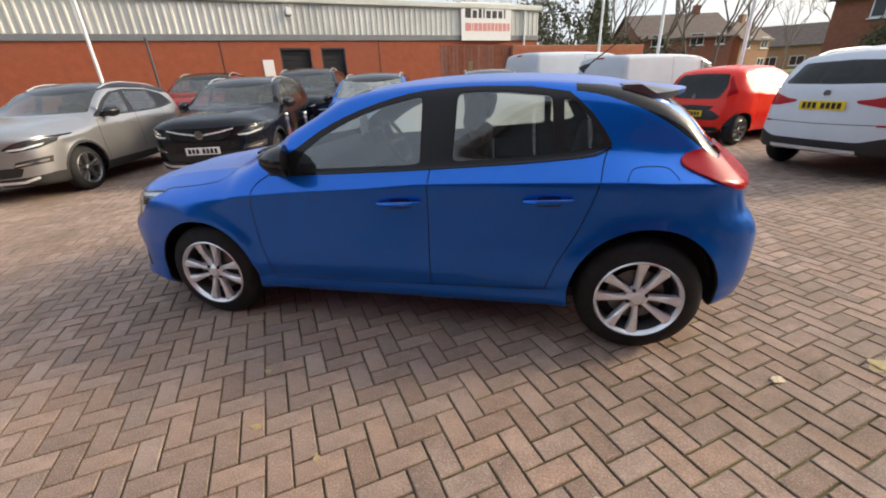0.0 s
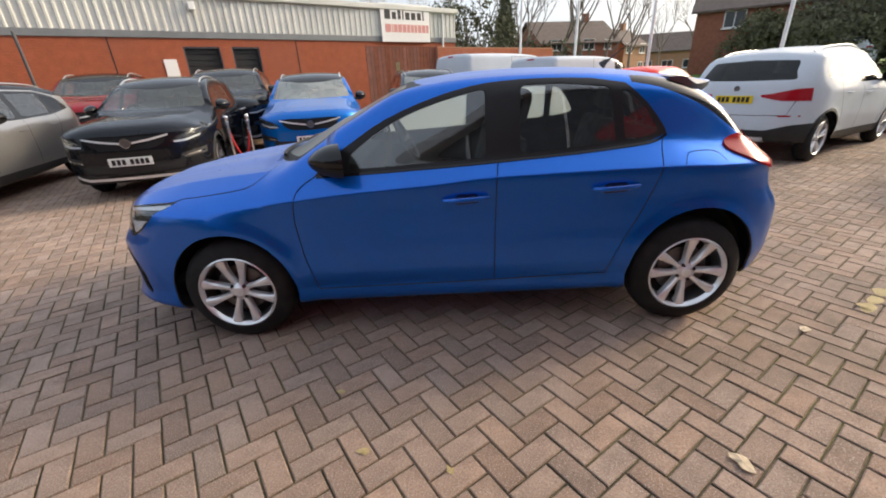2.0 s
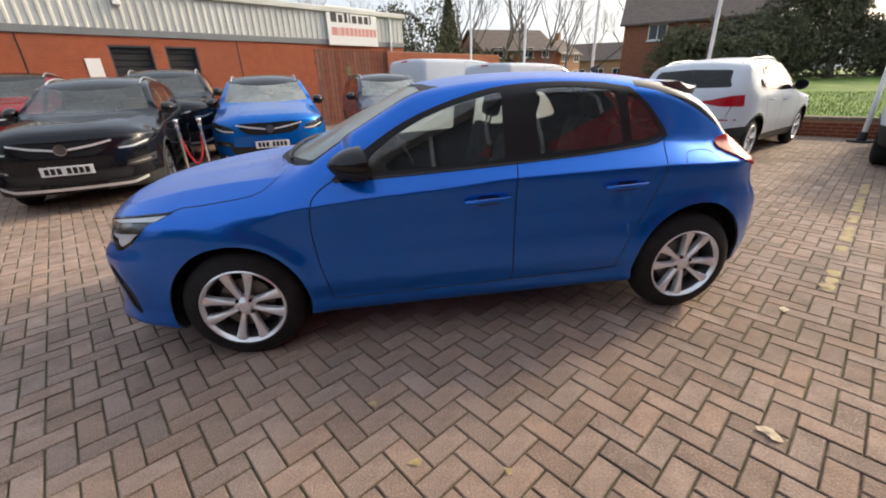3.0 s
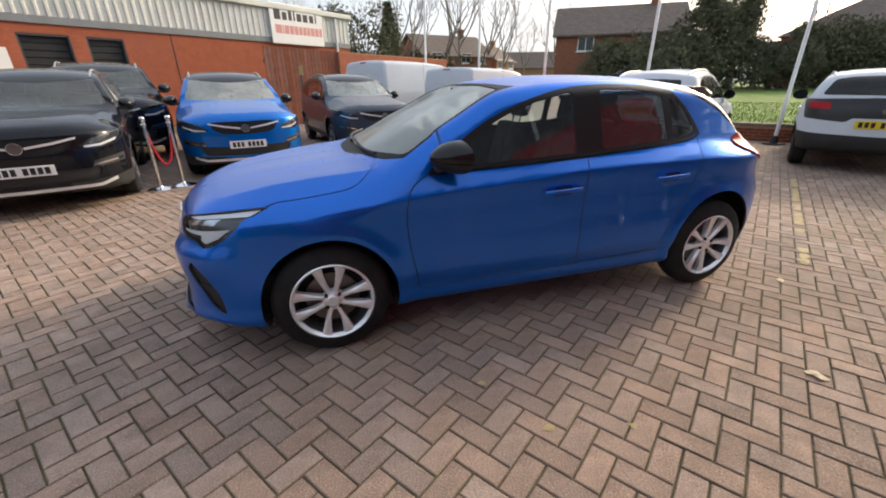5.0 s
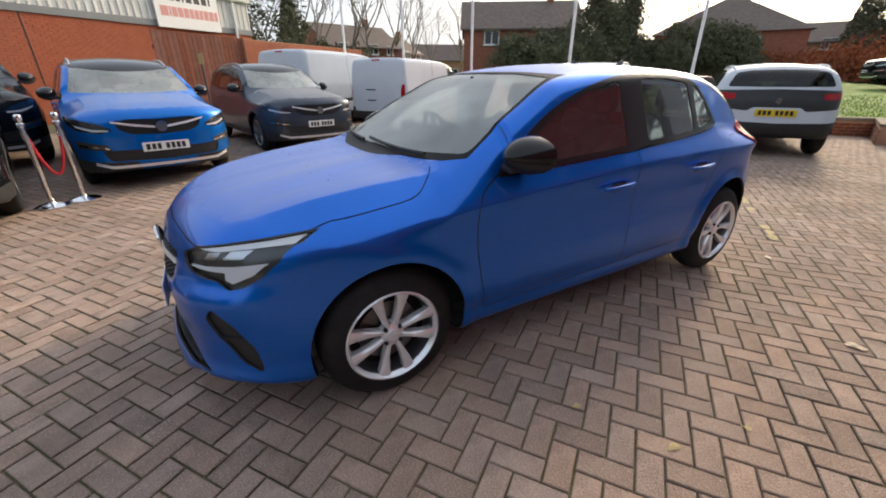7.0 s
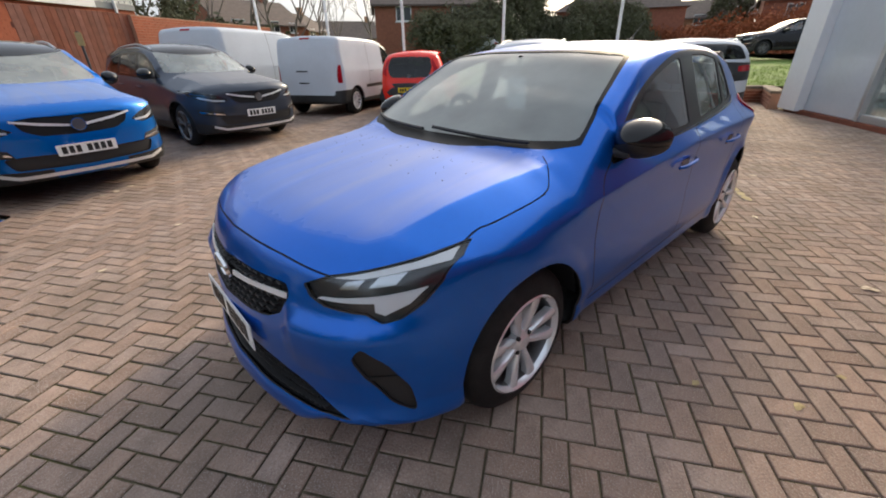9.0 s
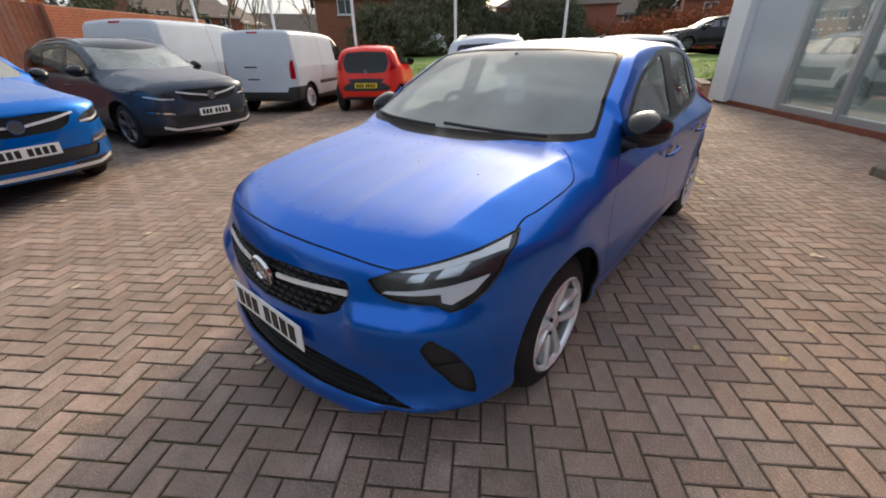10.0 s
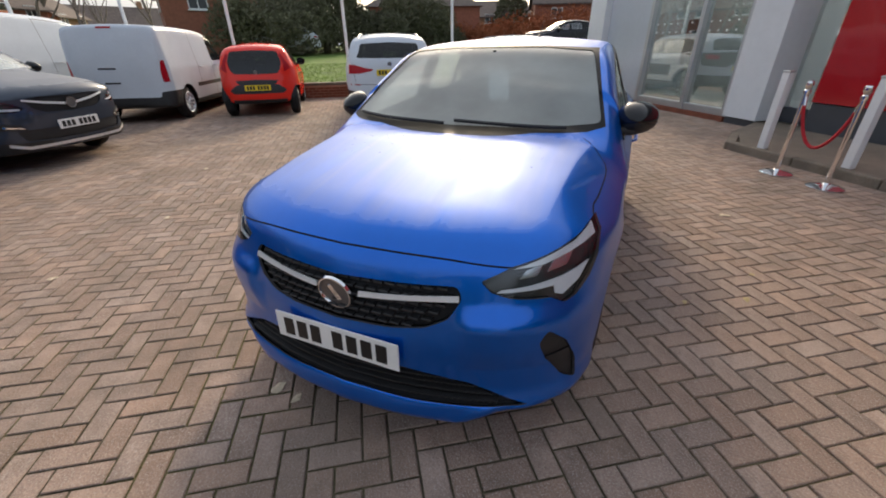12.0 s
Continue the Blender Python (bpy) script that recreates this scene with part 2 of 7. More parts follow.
M_soil = mat("grass_ground", (0.10, 0.17, 0.02), 0.95, vary=0.35, scale=1.2, bump=0.8, bscale=40)
M_leaf = mat("evergreen_foliage", (0.135, 0.135, 0.085), 0.95, spec=0.1, vary=0.4, scale=3)
M_leaf2 = mat("shrub_foliage", (0.12, 0.12, 0.08), 0.95, spec=0.1, vary=0.4, scale=3)
M_orange = mat("russet_leaves", (0.30, 0.105, 0.05), 0.9, spec=0.1, vary=0.35, scale=4)
M_bark = mat("bark", (0.19, 0.155, 0.13), 0.9, vary=0.25, scale=6, bump=0.6, bscale=30)
M_roof = mat("roof_tiles", (0.115, 0.088, 0.075), 0.85, vary=0.2, scale=3, bump=0.4, bscale=14)
M_house = mat("house_brick", (0.26, 0.10, 0.062), 0.9, vary=0.15, scale=4, bump=0.3, bscale=40)
M_house2 = mat("tan_house_brick", (0.36, 0.20, 0.12), 0.9, vary=0.15, scale=4)
# glow of the fill panels added inside the showroom
M_glow = bpy.data.materials.new("ceiling_light_glow")
M_glow.use_nodes = True
M_glow.node_tree.nodes["Principled BSDF"].inputs["Emission Color"].default_value = (1.0, 0.96, 0.9, 1)
M_glow.node_tree.nodes["Principled BSDF"].inputs["Emission Strength"].default_value = 3.0
M_upvc = mat("white_window_frame", (0.75, 0.75, 0.74), 0.4)
M_dark = mat("dark_opening", (0.012, 0.012, 0.013), 0.6)
M_pane = mat("dark_house_pane", (0.03, 0.035, 0.04), 0.08)
M_signw = mat("white_sign", (0.80, 0.79, 0.78), 0.4, vary=0.02)
M_signink = mat("dark_grey_ink", (0.03, 0.03, 0.035), 0.5)
M_signred = mat("faded_pink_ink", (0.62, 0.28, 0.26), 0.5)
M_rope = mat("red_rope", (0.45, 0.01, 0.02), 0.7, vary=0.2, scale=40, bump=0.6, bscale=200)
M_yellow = mat("yellow_line_paint", (0.36, 0.28, 0.13), 0.75, vary=0.2, scale=12)
M_paper = mat("paper_sheet", (0.78, 0.82, 0.86), 0.6)
M_dryleaf = mat("dry_leaf", (0.55, 0.45, 0.32), 0.8, vary=0.2, scale=30)
M_hose = mat("display_white", (0.7, 0.7, 0.7), 0.4)
M_droplet = mat("dark_specks", (0.02, 0.03, 0.07), 0.3)


# ---- mesh helpers ----
def obj(name, verts, faces, material, parent=None, label="", smooth=False, normals=None):
    """One mesh object; with a parent it is a part of that thing."""
    me = bpy.data.meshes.new(name)
    me.from_pydata([tuple(v) for v in verts], [], [tuple(f) for f in faces])
    for m in material if isinstance(material, (list, tuple)) else [material]:
        me.materials.append(m)
    if smooth or normals is not None:
        me.polygons.foreach_set("use_smooth", [True] * len(me.polygons))
    me.update()
    if normals is not None:
        me.normals_split_custom_set_from_vertices([tuple(n) for n in normals])
    ob = new(name, me)
    if parent is not None:
        ob.parent = parent
    if label:
        ob["label"] = label
    return ob


def part(name, bm, material, parent=None, label="", smooth=False):
    me = bpy.data.meshes.new(name)
    bm.to_mesh(me)
    bm.free()
    for m in material if isinstance(material, (list, tuple)) else [material]:
        me.materials.append(m)
    if smooth:
        me.polygons.foreach_set("use_smooth", [True] * len(me.polygons))
        me.set_sharp_from_angle(angle=radians(40))
    ob = new(name, me)
    if parent is not None:
        ob.parent = parent
    if label:
        ob["label"] = label
    return ob


def box(bm, x0, x1, y0, y1, z0, z1, bevel=0.0, m=None, seg=1):
    r = bmesh.ops.create_cube(bm, size=1.0, matrix=Matrix.LocRotScale(((x0 + x1) / 2, (y0 + y1) / 2, (z0 + z1) / 2), None, (abs(x1 - x0), abs(y1 - y0), abs(z1 - z0))))
    vs = r["verts"]
    if bevel:
        es = list({e for v in vs for e in v.link_edges})
        rb = bmesh.ops.bevel(bm, geom=es, offset=bevel, segments=seg, affect="EDGES", profile=0.5)
        vs = list({v for f in rb["faces"] for v in f.verts} | {v for v in vs if v.is_valid})
        done, stack = set(vs), list(vs)
        while stack:
            for e in stack.pop().link_edges:
                for w in e.verts:
                    if w not in done:
                        done.add(w)
                        stack.append(w)
        vs = list(done)
    if m is not None:
        bmesh.ops.transform(bm, matrix=m, verts=vs)
    return vs


def tube(bm, points, radius, sides=8, caps=True):
    """A round bar along points; radius a number or one for each point."""
    pts = [Vector(p) for p in points]
    rad = radius if isinstance(radius, (list, tuple)) else [radius] * len(pts)
    rings, side = [], None
    for i, p in enumerate(pts):
        d = (pts[min(i + 1, len(pts) - 1)] - pts[max(i - 1, 0)]).normalized()
        if side is None:
            side = d.orthogonal().normalized()
        side = (side - d * side.dot(d)).normalized()
        up = d.cross(side)
        rings.append([bm.verts.new(p + rad[i] * (math.cos(2 * math.pi * k / sides) * side + math.sin(2 * math.pi * k / sides) * up)) for k in range(sides)])
    for a, b in zip(rings, rings[1:]):
        for k in range(sides):
            bm.faces.new((a[k], a[(k + 1) % sides], b[(k + 1) % sides], b[k]))
    if caps:
        bm.faces.new(rings[0][::-1])
        bm.faces.new(rings[-1])
    return rings


def lathe(bm, profile, axis="z", centre=(0, 0, 0), sides=32, close=False):
    """A turned shape: profile of (radius, height) along the axis."""
    rings = []
    for r, h in profile:
        ring = []
        for k in range(sides):
            a = 2 * math.pi * k / sides
            p = {"z": (r * math.cos(a), r * math.sin(a), h), "y": (r * math.cos(a), h, r * math.sin(a)), "x": (h, r * math.cos(a), r * math.sin(a))}[axis]
            ring.append(bm.verts.new(Vector(p) + Vector(centre)))
        rings.append(ring)
    pairs = list(zip(rings, rings[1:])) + ([(rings[-1], rings[0])] if close else [])
    for a, b in pairs:
        for k in range(sides):
            bm.faces.new((a[k], a[(k + 1) % sides], b[(k + 1) % sides], b[k]))
    bmesh.ops.recalc_face_normals(bm, faces=bm.faces[:])


def thing(name, m, label, category, group=""):
    e = new(name)
    e.matrix_world = m
    return tagged(e, label, category, group)


def heading(x, y, degrees):
    """Pose of a vehicle whose nose (local -x) points along that compass angle from +x."""
    return pose(x, y, 0, 0, 0, degrees - 180)


# ---- ground, paving edges, grass bank, road ----
LOT = 36.0  # direction of the paving and of the buildings, degrees from +x
CU, SU = math.cos(radians(LOT)), math.sin(radians(LOT))


def lot(p, q, z=0.0):
    """A place from p metres along the lot's long direction and q across it."""
    return Vector((p * CU - q * SU, p * SU + q * CU, z))


def to_lot(x, y):
    return (x * CU + y * SU, -x * SU + y * CU)


bm = bmesh.new()
bmesh.ops.create_grid(bm, x_segments=40, y_segments=40, size=500)
for v in bm.verts:
    v.co.z = -0.010
tagged(part("ground", bm, M_joint), "dark sandy ground showing in the paving joints", "ground", kind="structure")

WALL_P = to_lot(9.1, 5.0)[0]  # front face of the low wall, across the lot


def bank_height(p, q):
    d = max(0.0, p - WALL_P - 0.2)
    return 0.40 + 0.52 * min(1.0, d / 26.0) + 0.03 * noise.noise((p * 0.3, q * 0.3, 0))


bm = bmesh.new()
rows = []
for i in range(41):
    p = WALL_P + 0.12 + 27.0 * (i / 40) ** 1.4
    rows.append([bm.verts.new(lot(p, -14 + 1.6 * j, bank_height(p, -14 + 1.6 * j))) for j in range(46)])
for a, b in zip(rows, rows[1:]):
    for j in range(45):
        bm.faces.new((a[j], b[j], b[j + 1], a[j + 1]))
tagged(part("lawn", bm, M_soil, smooth=True), "mown green grass bank behind the low brick wall", "lawn", kind="structure")
# blades of grass over the nearer bank
rng = np.random.default_rng(3)
gv, gf = [], []
for k in range(26000):
    p = WALL_P + 0.25 + 9.0 * rng.random() ** 1.3
    q = -12 + 24 * rng.random()
    b = lot(p, q, bank_height(p, q) - 0.005)
    a, h, w = rng.random() * 6.28, 0.04 + 0.05 * rng.random(), 0.006 + 0.006 * rng.random()
    d = Vector((math.cos(a) * w, math.sin(a) * w, 0))
    n = len(gv)
    gv += [b - d, b + d, b + Vector((rng.normal() * 0.015, rng.normal() * 0.015, h))]
    gf.append((n, n + 1, n + 2))
tagged(obj("grass", gv, gf, M_grass), "short green grass blades on the bank", "grass", kind="stuff")
bm = bmesh.new()
v = [bm.verts.new(lot(p, q, z)) for p, q, z in ((WALL_P + 26.5, -60, 0.93), (WALL_P + 36, -60, 0.95), (WALL_P + 36, 70, 0.95), (WALL_P + 26.5, 70, 0.93))]
bm.faces.new(v)
tagged(part("road", bm, M_asphalt), "grey asphalt road beyond the grass bank", "road", kind="structure")
bm = bmesh.new()
v = [bm.verts.new(lot(p, q, z)) for p, q, z in ((WALL_P + 36, -90, 0.95), (WALL_P + 200, -90, 1.6), (WALL_P + 200, 160, 1.6), (WALL_P + 36, 160, 0.95))]
bm.faces.new(v)
tagged(part("ground_far", bm, M_soil), "far ground with gardens behind the road", "ground", kind="structure")


def brick_wall(name, p0, p1, height, thick, m_brick, label, course=0.075, length=0.225, cap=None, singles=0):
    """A straight wall of real bricks on its near face, from p0 to p1."""
    a, b = Vector((*p0, 0)), Vector((*p1, 0))
    d = (b - a).normalized()
    n = Vector((-d[1], d[0], 0))
    run = (b - a).length
    top = height - (0.07 if cap else 0)
    bm = bmesh.new()
    m = Matrix(((d[0], n[0], 0, a[0]), (d[1], n[1], 0, a[1]), (0, 0, 1, 0), (0, 0, 0, 1)))
    box(bm, 0, run, -thick / 2 + 0.006, thick / 2 - 0.006, -0.02, top, 0, m)
    wall = tagged(part(name, bm, M_mortar), label, "wall", kind="structure")
    verts, faces = [], []
    count = 0
    meshes = {}
    for c in range(int(top / course)):
        x = -length / 2 if c % 2 else 0.0
        while x < run - 0.02:
            x0, x1 = max(x, 0) + 0.005, min(x + length, run) - 0.005
            z0, z1 = c * course + 0.005, min((c + 1) * course - 0.005, top)
            if x1 - x0 > 0.03:
                lift = 0.004 * rng.random()
                for s in (-1, 1):
                    y0, y1 = s * (thick / 2 - 0.008), s * (thick / 2 + lift)
                    k = len(verts)
                    verts += [m @ Vector(q) for q in ((x0, y0, z0), (x1, y0, z0), (x1, y0, z1), (x0, y0, z1), (x0 + 0.003, y1, z0 + 0.003), (x1 - 0.003, y1, z0 + 0.003), (x1 - 0.003, y1, z1 - 0.003), (x0 + 0.003, y1, z1 - 0.003))]
                    faces += [(k + 4, k + 5, k + 6, k + 7), (k, k + 1, k + 5, k + 4), (k + 1, k + 2, k + 6, k + 5), (k + 2, k + 3, k + 7, k + 6), (k + 3, k, k + 4, k + 7)]
            x += length
    tagged(obj("bricks", verts, faces, m_brick, wall), kind="stuff")
    if cap:
        x, k = 0.0, 0
        while x < run:
            bm = bmesh.new()
            box(bm, x + 0.004, min(x + 0.45, run) - 0.004, -thick / 2 - 0.02, thick / 2 + 0.02, top, height + 0.004 * rng.random(), 0.012, m)
            part("coping_stone", bm, cap, wall)
            x += 0.45
    return wall


WP0, WP1 = lot(WALL_P + 0.05, 9.5), lot(WALL_P + 0.05, -6.2)
brick_wall("low_wall", WP1[:2], WP0[:2], 0.42, 0.22, M_brick_d, "low brown brick retaining wall along the grass bank", cap=M_kerb)
wc = lot(WALL_P + 0.05, -6.2)
brick_wall("low_wall_return", (10.35, 0.55), wc[:2], 0.42, 0.22, M_brick_d, "short brown brick retaining wall beside the showroom", cap=M_kerb)


# ---- windscreen workshop with ribbed cladding ----
def shop():
    c0 = Vector((0.95, 20.45))
    m = Matrix.Translation((c0[0], c0[1], 0)) @ pose(0, 0, 0, 0, 0, LOT)
    run, back = -42.0, 14.0
    b = thing("workshop_building", m, "low workshop with red brick base and ribbed grey metal cladding", "building")
    # brick base, pierced by two dark doorways; local x runs along the front, y into the building
    holes = [(-12.45, -11.25), (-10.85, -9.85)]
    top_d, base_top = 2.86, 3.12
    bm = bmesh.new()
    edges = [run] + [e for h in holes for e in h] + [0.0]
    for k in range(0, len(edges), 2):
        box(bm, edges[k], edges[k + 1], 0, 0.3, 0, base_top)
    for h in holes:
        box(bm, h[0], h[1], 0, 0.3, top_d, base_top)
    box(bm, -0.3, 0.0, 0.3, back, 0, base_top)
    part("wall", bm, M_brick, b, "orange-red brick wall")
    verts, faces = [], []
    for c in range(int(base_top / 0.078)):
        x = run / 2 - (0.12 if c % 2 else 0)
        while x < 0:
            x0, x1, z0, z1 = x + 0.006, min(x + 0.234, 0) - 0.006, c * 0.078 + 0.006, (c + 1) * 0.078 - 0.006
            x += 0.24
            if any(x1 > h[0] and x0 < h[1] and z0 < top_d for h in holes) or x1 - x0 < 0.03:
                continue
            k = len(verts)
            y = -0.006 - 0.004 * rng.random()
            verts += [(x0, 0.002, z0), (x1, 0.002, z0), (x1, 0.002, z1), (x0, 0.002, z1), (x0 + 0.003, y, z0 + 0.003), (x1 - 0.003, y, z0 + 0.003), (x1 - 0.003, y, z1 - 0.003), (x0 + 0.003, y, z1 - 0.003)]
            faces += [(k + 4, k + 5, k + 6, k + 7), (k, k + 1, k + 5, k + 4), (k + 1, k + 2, k + 6, k + 5), (k + 2, k + 3, k + 7, k + 6), (k + 3, k, k + 4, k + 7)]
    tagged(obj("bricks", verts, faces, M_brick_i, b), kind="stuff")
    for jx in (-14.55, -8.38):
        bm = bmesh.new()
        box(bm, jx - 0.018, jx + 0.018, -0.014, 0.004, 0.0, base_top)
        part("movement_joint", bm, M_dark, b, "dark sealed joint in the brickwork")
    bm = bmesh.new()
    box(bm, run, 0.03, -0.06, 0.1, base_top, base_top + 0.22, 0.01)
    part("flashing", bm, M_band, b, "dark grey flashing band")
    # ribbed sheet
    verts, faces, x = [], [], run
    z0, z1 = base_top + 0.2, 4.42
    prof = []
    while x < 0:
        prof += [(x, -0.02), (x + 0.13, -0.02), (x + 0.16, -0.06), (x + 0.22, -0.06), (x + 0.25, -0.02)]
        x += 0.25
    prof.append((0.0, -0.02))
    for px, py in prof:
        verts += [(px, py, z0), (px, py, z1)]
    faces = [(2 * k, 2 * k + 2, 2 * k + 3, 2 * k + 1) for k in range(len(prof) - 1)]
    part_ob = obj("cladding", verts, faces, M_clad, b, "ribbed pale grey metal cladding")
    bm = bmesh.new()
    box(bm, run, 0.12, -0.2, 0.15, 4.40, 4.62, 0.03)
    box(bm, -0.04, 0.12, -0.2, back, 4.40, 4.62, 0.03)
    part("gutter", bm, M_clad, b, "grey eaves gutter")
    bm = bmesh.new()
    v = [bm.verts.new(q) for q in ((run, 0, 4.6), (0.05, 0, 4.6), (0.05, back / 2, 5.4), (run, back / 2, 5.4), (0.05, back, 4.6), (run, back, 4.6))]
    for f in ((0, 1, 2, 3), (3, 2, 4, 5), (1, 4, 2)):
        bm.faces.new([v[k] for k in f])
    part("roof", bm, M_clad, b)
    bm = bmesh.new()
    box(bm, -0.28, -0.02, -0.03, back, base_top + 0.2, 4.42)
    part("end_cladding", bm, M_clad, b)
    bm = bmesh.new()
    box(bm, run, -0.3, 3.0, 3.05, 0, 4.4)
    part("inner_wall", bm, M_dark, b)
    for h in holes:
        d = new("door")
        d.parent = b
        for k in range(14):
            bm = bmesh.new()
            box(bm, h[0] + 0.03, h[1] - 0.03, 0.14, 0.17, 0.02 + 0.2 * k, 0.205 + 0.2 * k, 0.008)
            part("shutter_slat", bm, M_dark, d)
        bm = bmesh.new()
        box(bm, h[0], h[0] + 0.05, 0.02, 0.2, 0, top_d)
        box(bm, h[1] - 0.05, h[1], 0.02, 0.2, 0, top_d)
        box(bm, h[0], h[1], 0.02, 0.2, top_d - 0.06, top_d)
        part("door_frame", bm, M_darkpanel, d)
    # white downpipes and a flood lamp
    for x in (-0.9,):
        bm = bmesh.new()
        tube(bm, [(x, -0.12, 4.5), (x, -0.12, 3.0), (x, -0.10, 0.1)], 0.055, 10)
        part("downpipe", bm, M_wpaint, b, "white downpipe", smooth=True)
    bm = bmesh.new()
    box(bm, -12.0, -11.78, -0.28, -0.06, 3.98, 4.24, 0.03)
    part("flood_lamp", bm, M_upvc, b, "small white flood lamp")
    bm = bmesh.new()
    box(bm, -13.15, -12.75, -0.03, -0.01, 1.85, 2.45)
    part("notice", bm, M_signw, b, "plain white notice")
    return m


M_brick_i = mat("red_brick_face", (0.36, 0.098, 0.045), 0.85, vary=0.14, scale=4, bump=0.3, bscale=80, dirt=(0.30, 0.10, 0.06), dscale=0.6, damount=0.5)
SHOP = shop()
# sign board: dark word bars over pale pink ones, on white
sign = thing("sign_board", SHOP @ pose(-3.05, -0.14, 3.95), "white sign board with dark and pink lettering on the cladding", "sign")
bm = bmesh.new()
box(bm, -1.35, 1.35, -0.03, 0.03, -0.85, 0.72, 0.01)
part("panel", bm, M_signw, sign)
x = -1.15
for w, h in ((0.30, 0.42), (0.22, 0.30), (0.16, 0.40), (0.07, 0.42), (0.24, 0.30), (0.24, 0.30), (0.22, 0.30), (0.07, 0.42)):
    bm = bmesh.new()
    box(bm, x, x + w, -0.036, -0.03, 0.08, 0.08 + h)
    part("dark_bar", bm, M_signink, sign)
    x += w + 0.09
x = -1.15
for w in (0.30, 0.07, 0.2, 0.2, 0.2, 0.17, 0.17, 0.15, 0.2, 0.2, 0.15):
    bm = bmesh.new()
    box(bm, x, x + w, -0.036, -0.03, -0.45, -0.12)
    part("pink_bar", bm, M_signred, sign)
    x += w + 0.04

# yard wall with a dark gate to its left
WA = Vector((-2.6, 13.05))
WU = Vector((CU, SU))
brick_wall("yard_wall", WA + WU * 3.1, WA + WU * 10.2, 2.58, 0.24, M_brick_i, "orange-red brick yard wall behind the vans", cap=None)
gate = thing("yard_gate", Matrix.Translation((WA[0], WA[1], 0)) @ pose(0, 0, 0, 0, 0, LOT), "tall dark brown boarded yard gate", "gate")
for k in range(20):
    bm = bmesh.new()
    box(bm, 0.155 * k + 0.003, 0.155 * k + 0.152, -0.012, 0.012, 0.06, 2.6 - 0.004 * rng.random(), 0.004)
    part("board", bm, M_brick_d, gate)
for z in (0.4, 2.1):
    bm = bmesh.new()
    box(bm, 0, 3.1, 0.014, 0.08, z, z + 0.12)
    part("rail", bm, M_brick_d, gate)


# ---- showroom ----
def showroom():
    m = Matrix.Translation((10.3, 0.24, 0)) @ pose(0, 0, 0, 0, 0, LOT + 180)
    # local x: along the front from the far corner, local -y: out towards the cars
    b = thing("showroom_building", m, "glazed car showroom with pale grey panels and a red wall", "building")
    H = 5.6

    def piece(name, x0, x1, y0, y1, z0, z1, mt, label="", bev=0.006, parent=None):
        bm = bmesh.new()
        box(bm, x0, x1, y0, y1, z0, z1, bev)
        return part(name, bm, mt, parent or b, label)

    piece("corner_panel", -0.10, 0.60, -0.20, 0.6, 0.06, H, M_panel_w, "white corner pier")
    piece("corner_panel", 0.605, 2.22, -0.02, 0.25, 0.09, H, M_panel, "pale blue-grey panel")
    piece("plinth", 0.0, 4.88, -0.10, 0.3, -0.02, 0.09, M_brick_d, "low brick plinth")
    xs = [2.22, 3.70, 4.78]
    for k, x in enumerate(xs):
        piece("mullion", x, x + 0.10, -0.08, 0.10, 0.09, H, M_alu, "grey aluminium mullion")
    for x0, x1 in ((2.32, 3.70), (3.80, 4.78)):
        w = new("window")
        w.parent = b
        bm = bmesh.new()
        box(bm, x0, x1, 0.01, 0.022, 0.22, 3.0)
        pane = part("pane", bm, M_window, w)
        bm = bmesh.new()
        box(bm, x0, x1, 0.01, 0.022, 3.06, H - 0.01)
        part("pane", bm, M_window, w)
        bm = bmesh.new()
        box(bm, x0, x1, -0.05, 0.07, 0.09, 0.22, 0.006)
        part("window_frame", bm, M_alu, w)
        bm = bmesh.new()
        box(bm, x0, x1, -0.05, 0.07, 3.0, 3.06, 0.006)
        part("window_frame", bm, M_alu, w)
        # rows of small white dots on the glass
        bm = bmesh.new()
        for r in range(2):
            n = int((x1 - x0) / 0.2)
            for q in range(n):
                lathe(bm, [(0.001, 0.003), (0.017, 0.003), (0.017, 0.0075)], "y", (x0 + 0.12 + 0.2 * q, 0.0, 1.55 + 0.16 * r), 8)
        tagged(part("glass_dots", bm, M_signw, w), kind="stuff")
    piece("pier", 4.89, 5.57, -0.14, 0.5, 0.12, 2.35, M_panel_w, "white panelled pier")
    piece("pier", 4.89, 5.57, -0.14, 0.5, 2.36, H, M_panel_w, "white panelled pier")
    piece("pier_base", 4.92, 5.54, -0.10, 0.3, 0.0, 0.12, M_darkpanel)
    w = new("window")
    w.parent = b
    bm = bmesh.new()
    box(bm, 5.58, 6.30, 0.40, 0.412, 0.35, H - 0.6)
    part("pane", bm, M_window, w)
    bm = bmesh.new()
    box(bm, 5.58, 6.30, 0.36, 0.45, 0.1, 0.35, 0.006)
    part("window_frame", bm, M_darkpanel, w)
    x = 6.30
    while x < 19:
        piece("red_panel", x + 0.004, x + 1.496, -0.06, 0.2, 0.52, 3.2, M_redpanel, "glossy red wall panel")
        piece("red_panel", x + 0.004, x + 1.496, -0.06, 0.2, 3.208, 4.1 if x < 10 else 4.7, M_redpanel, "glossy red wall panel")
        piece("upper_panel", x + 0.004, x + 1.496, -0.02, 0.2, 4.108 if x < 10 else 4.708, H, M_darkpanel, "dark glazed upper panel")
        piece("upper_mullion", x - 0.04, x + 0.04, -0.12, -0.062, 4.108 if x < 10 else 4.708, H, M_panel_w)
        piece("base_panel", x + 0.004, x + 1.496, -0.03, 0.2, 0.0, 0.51, M_darkpanel)
        x += 1.5
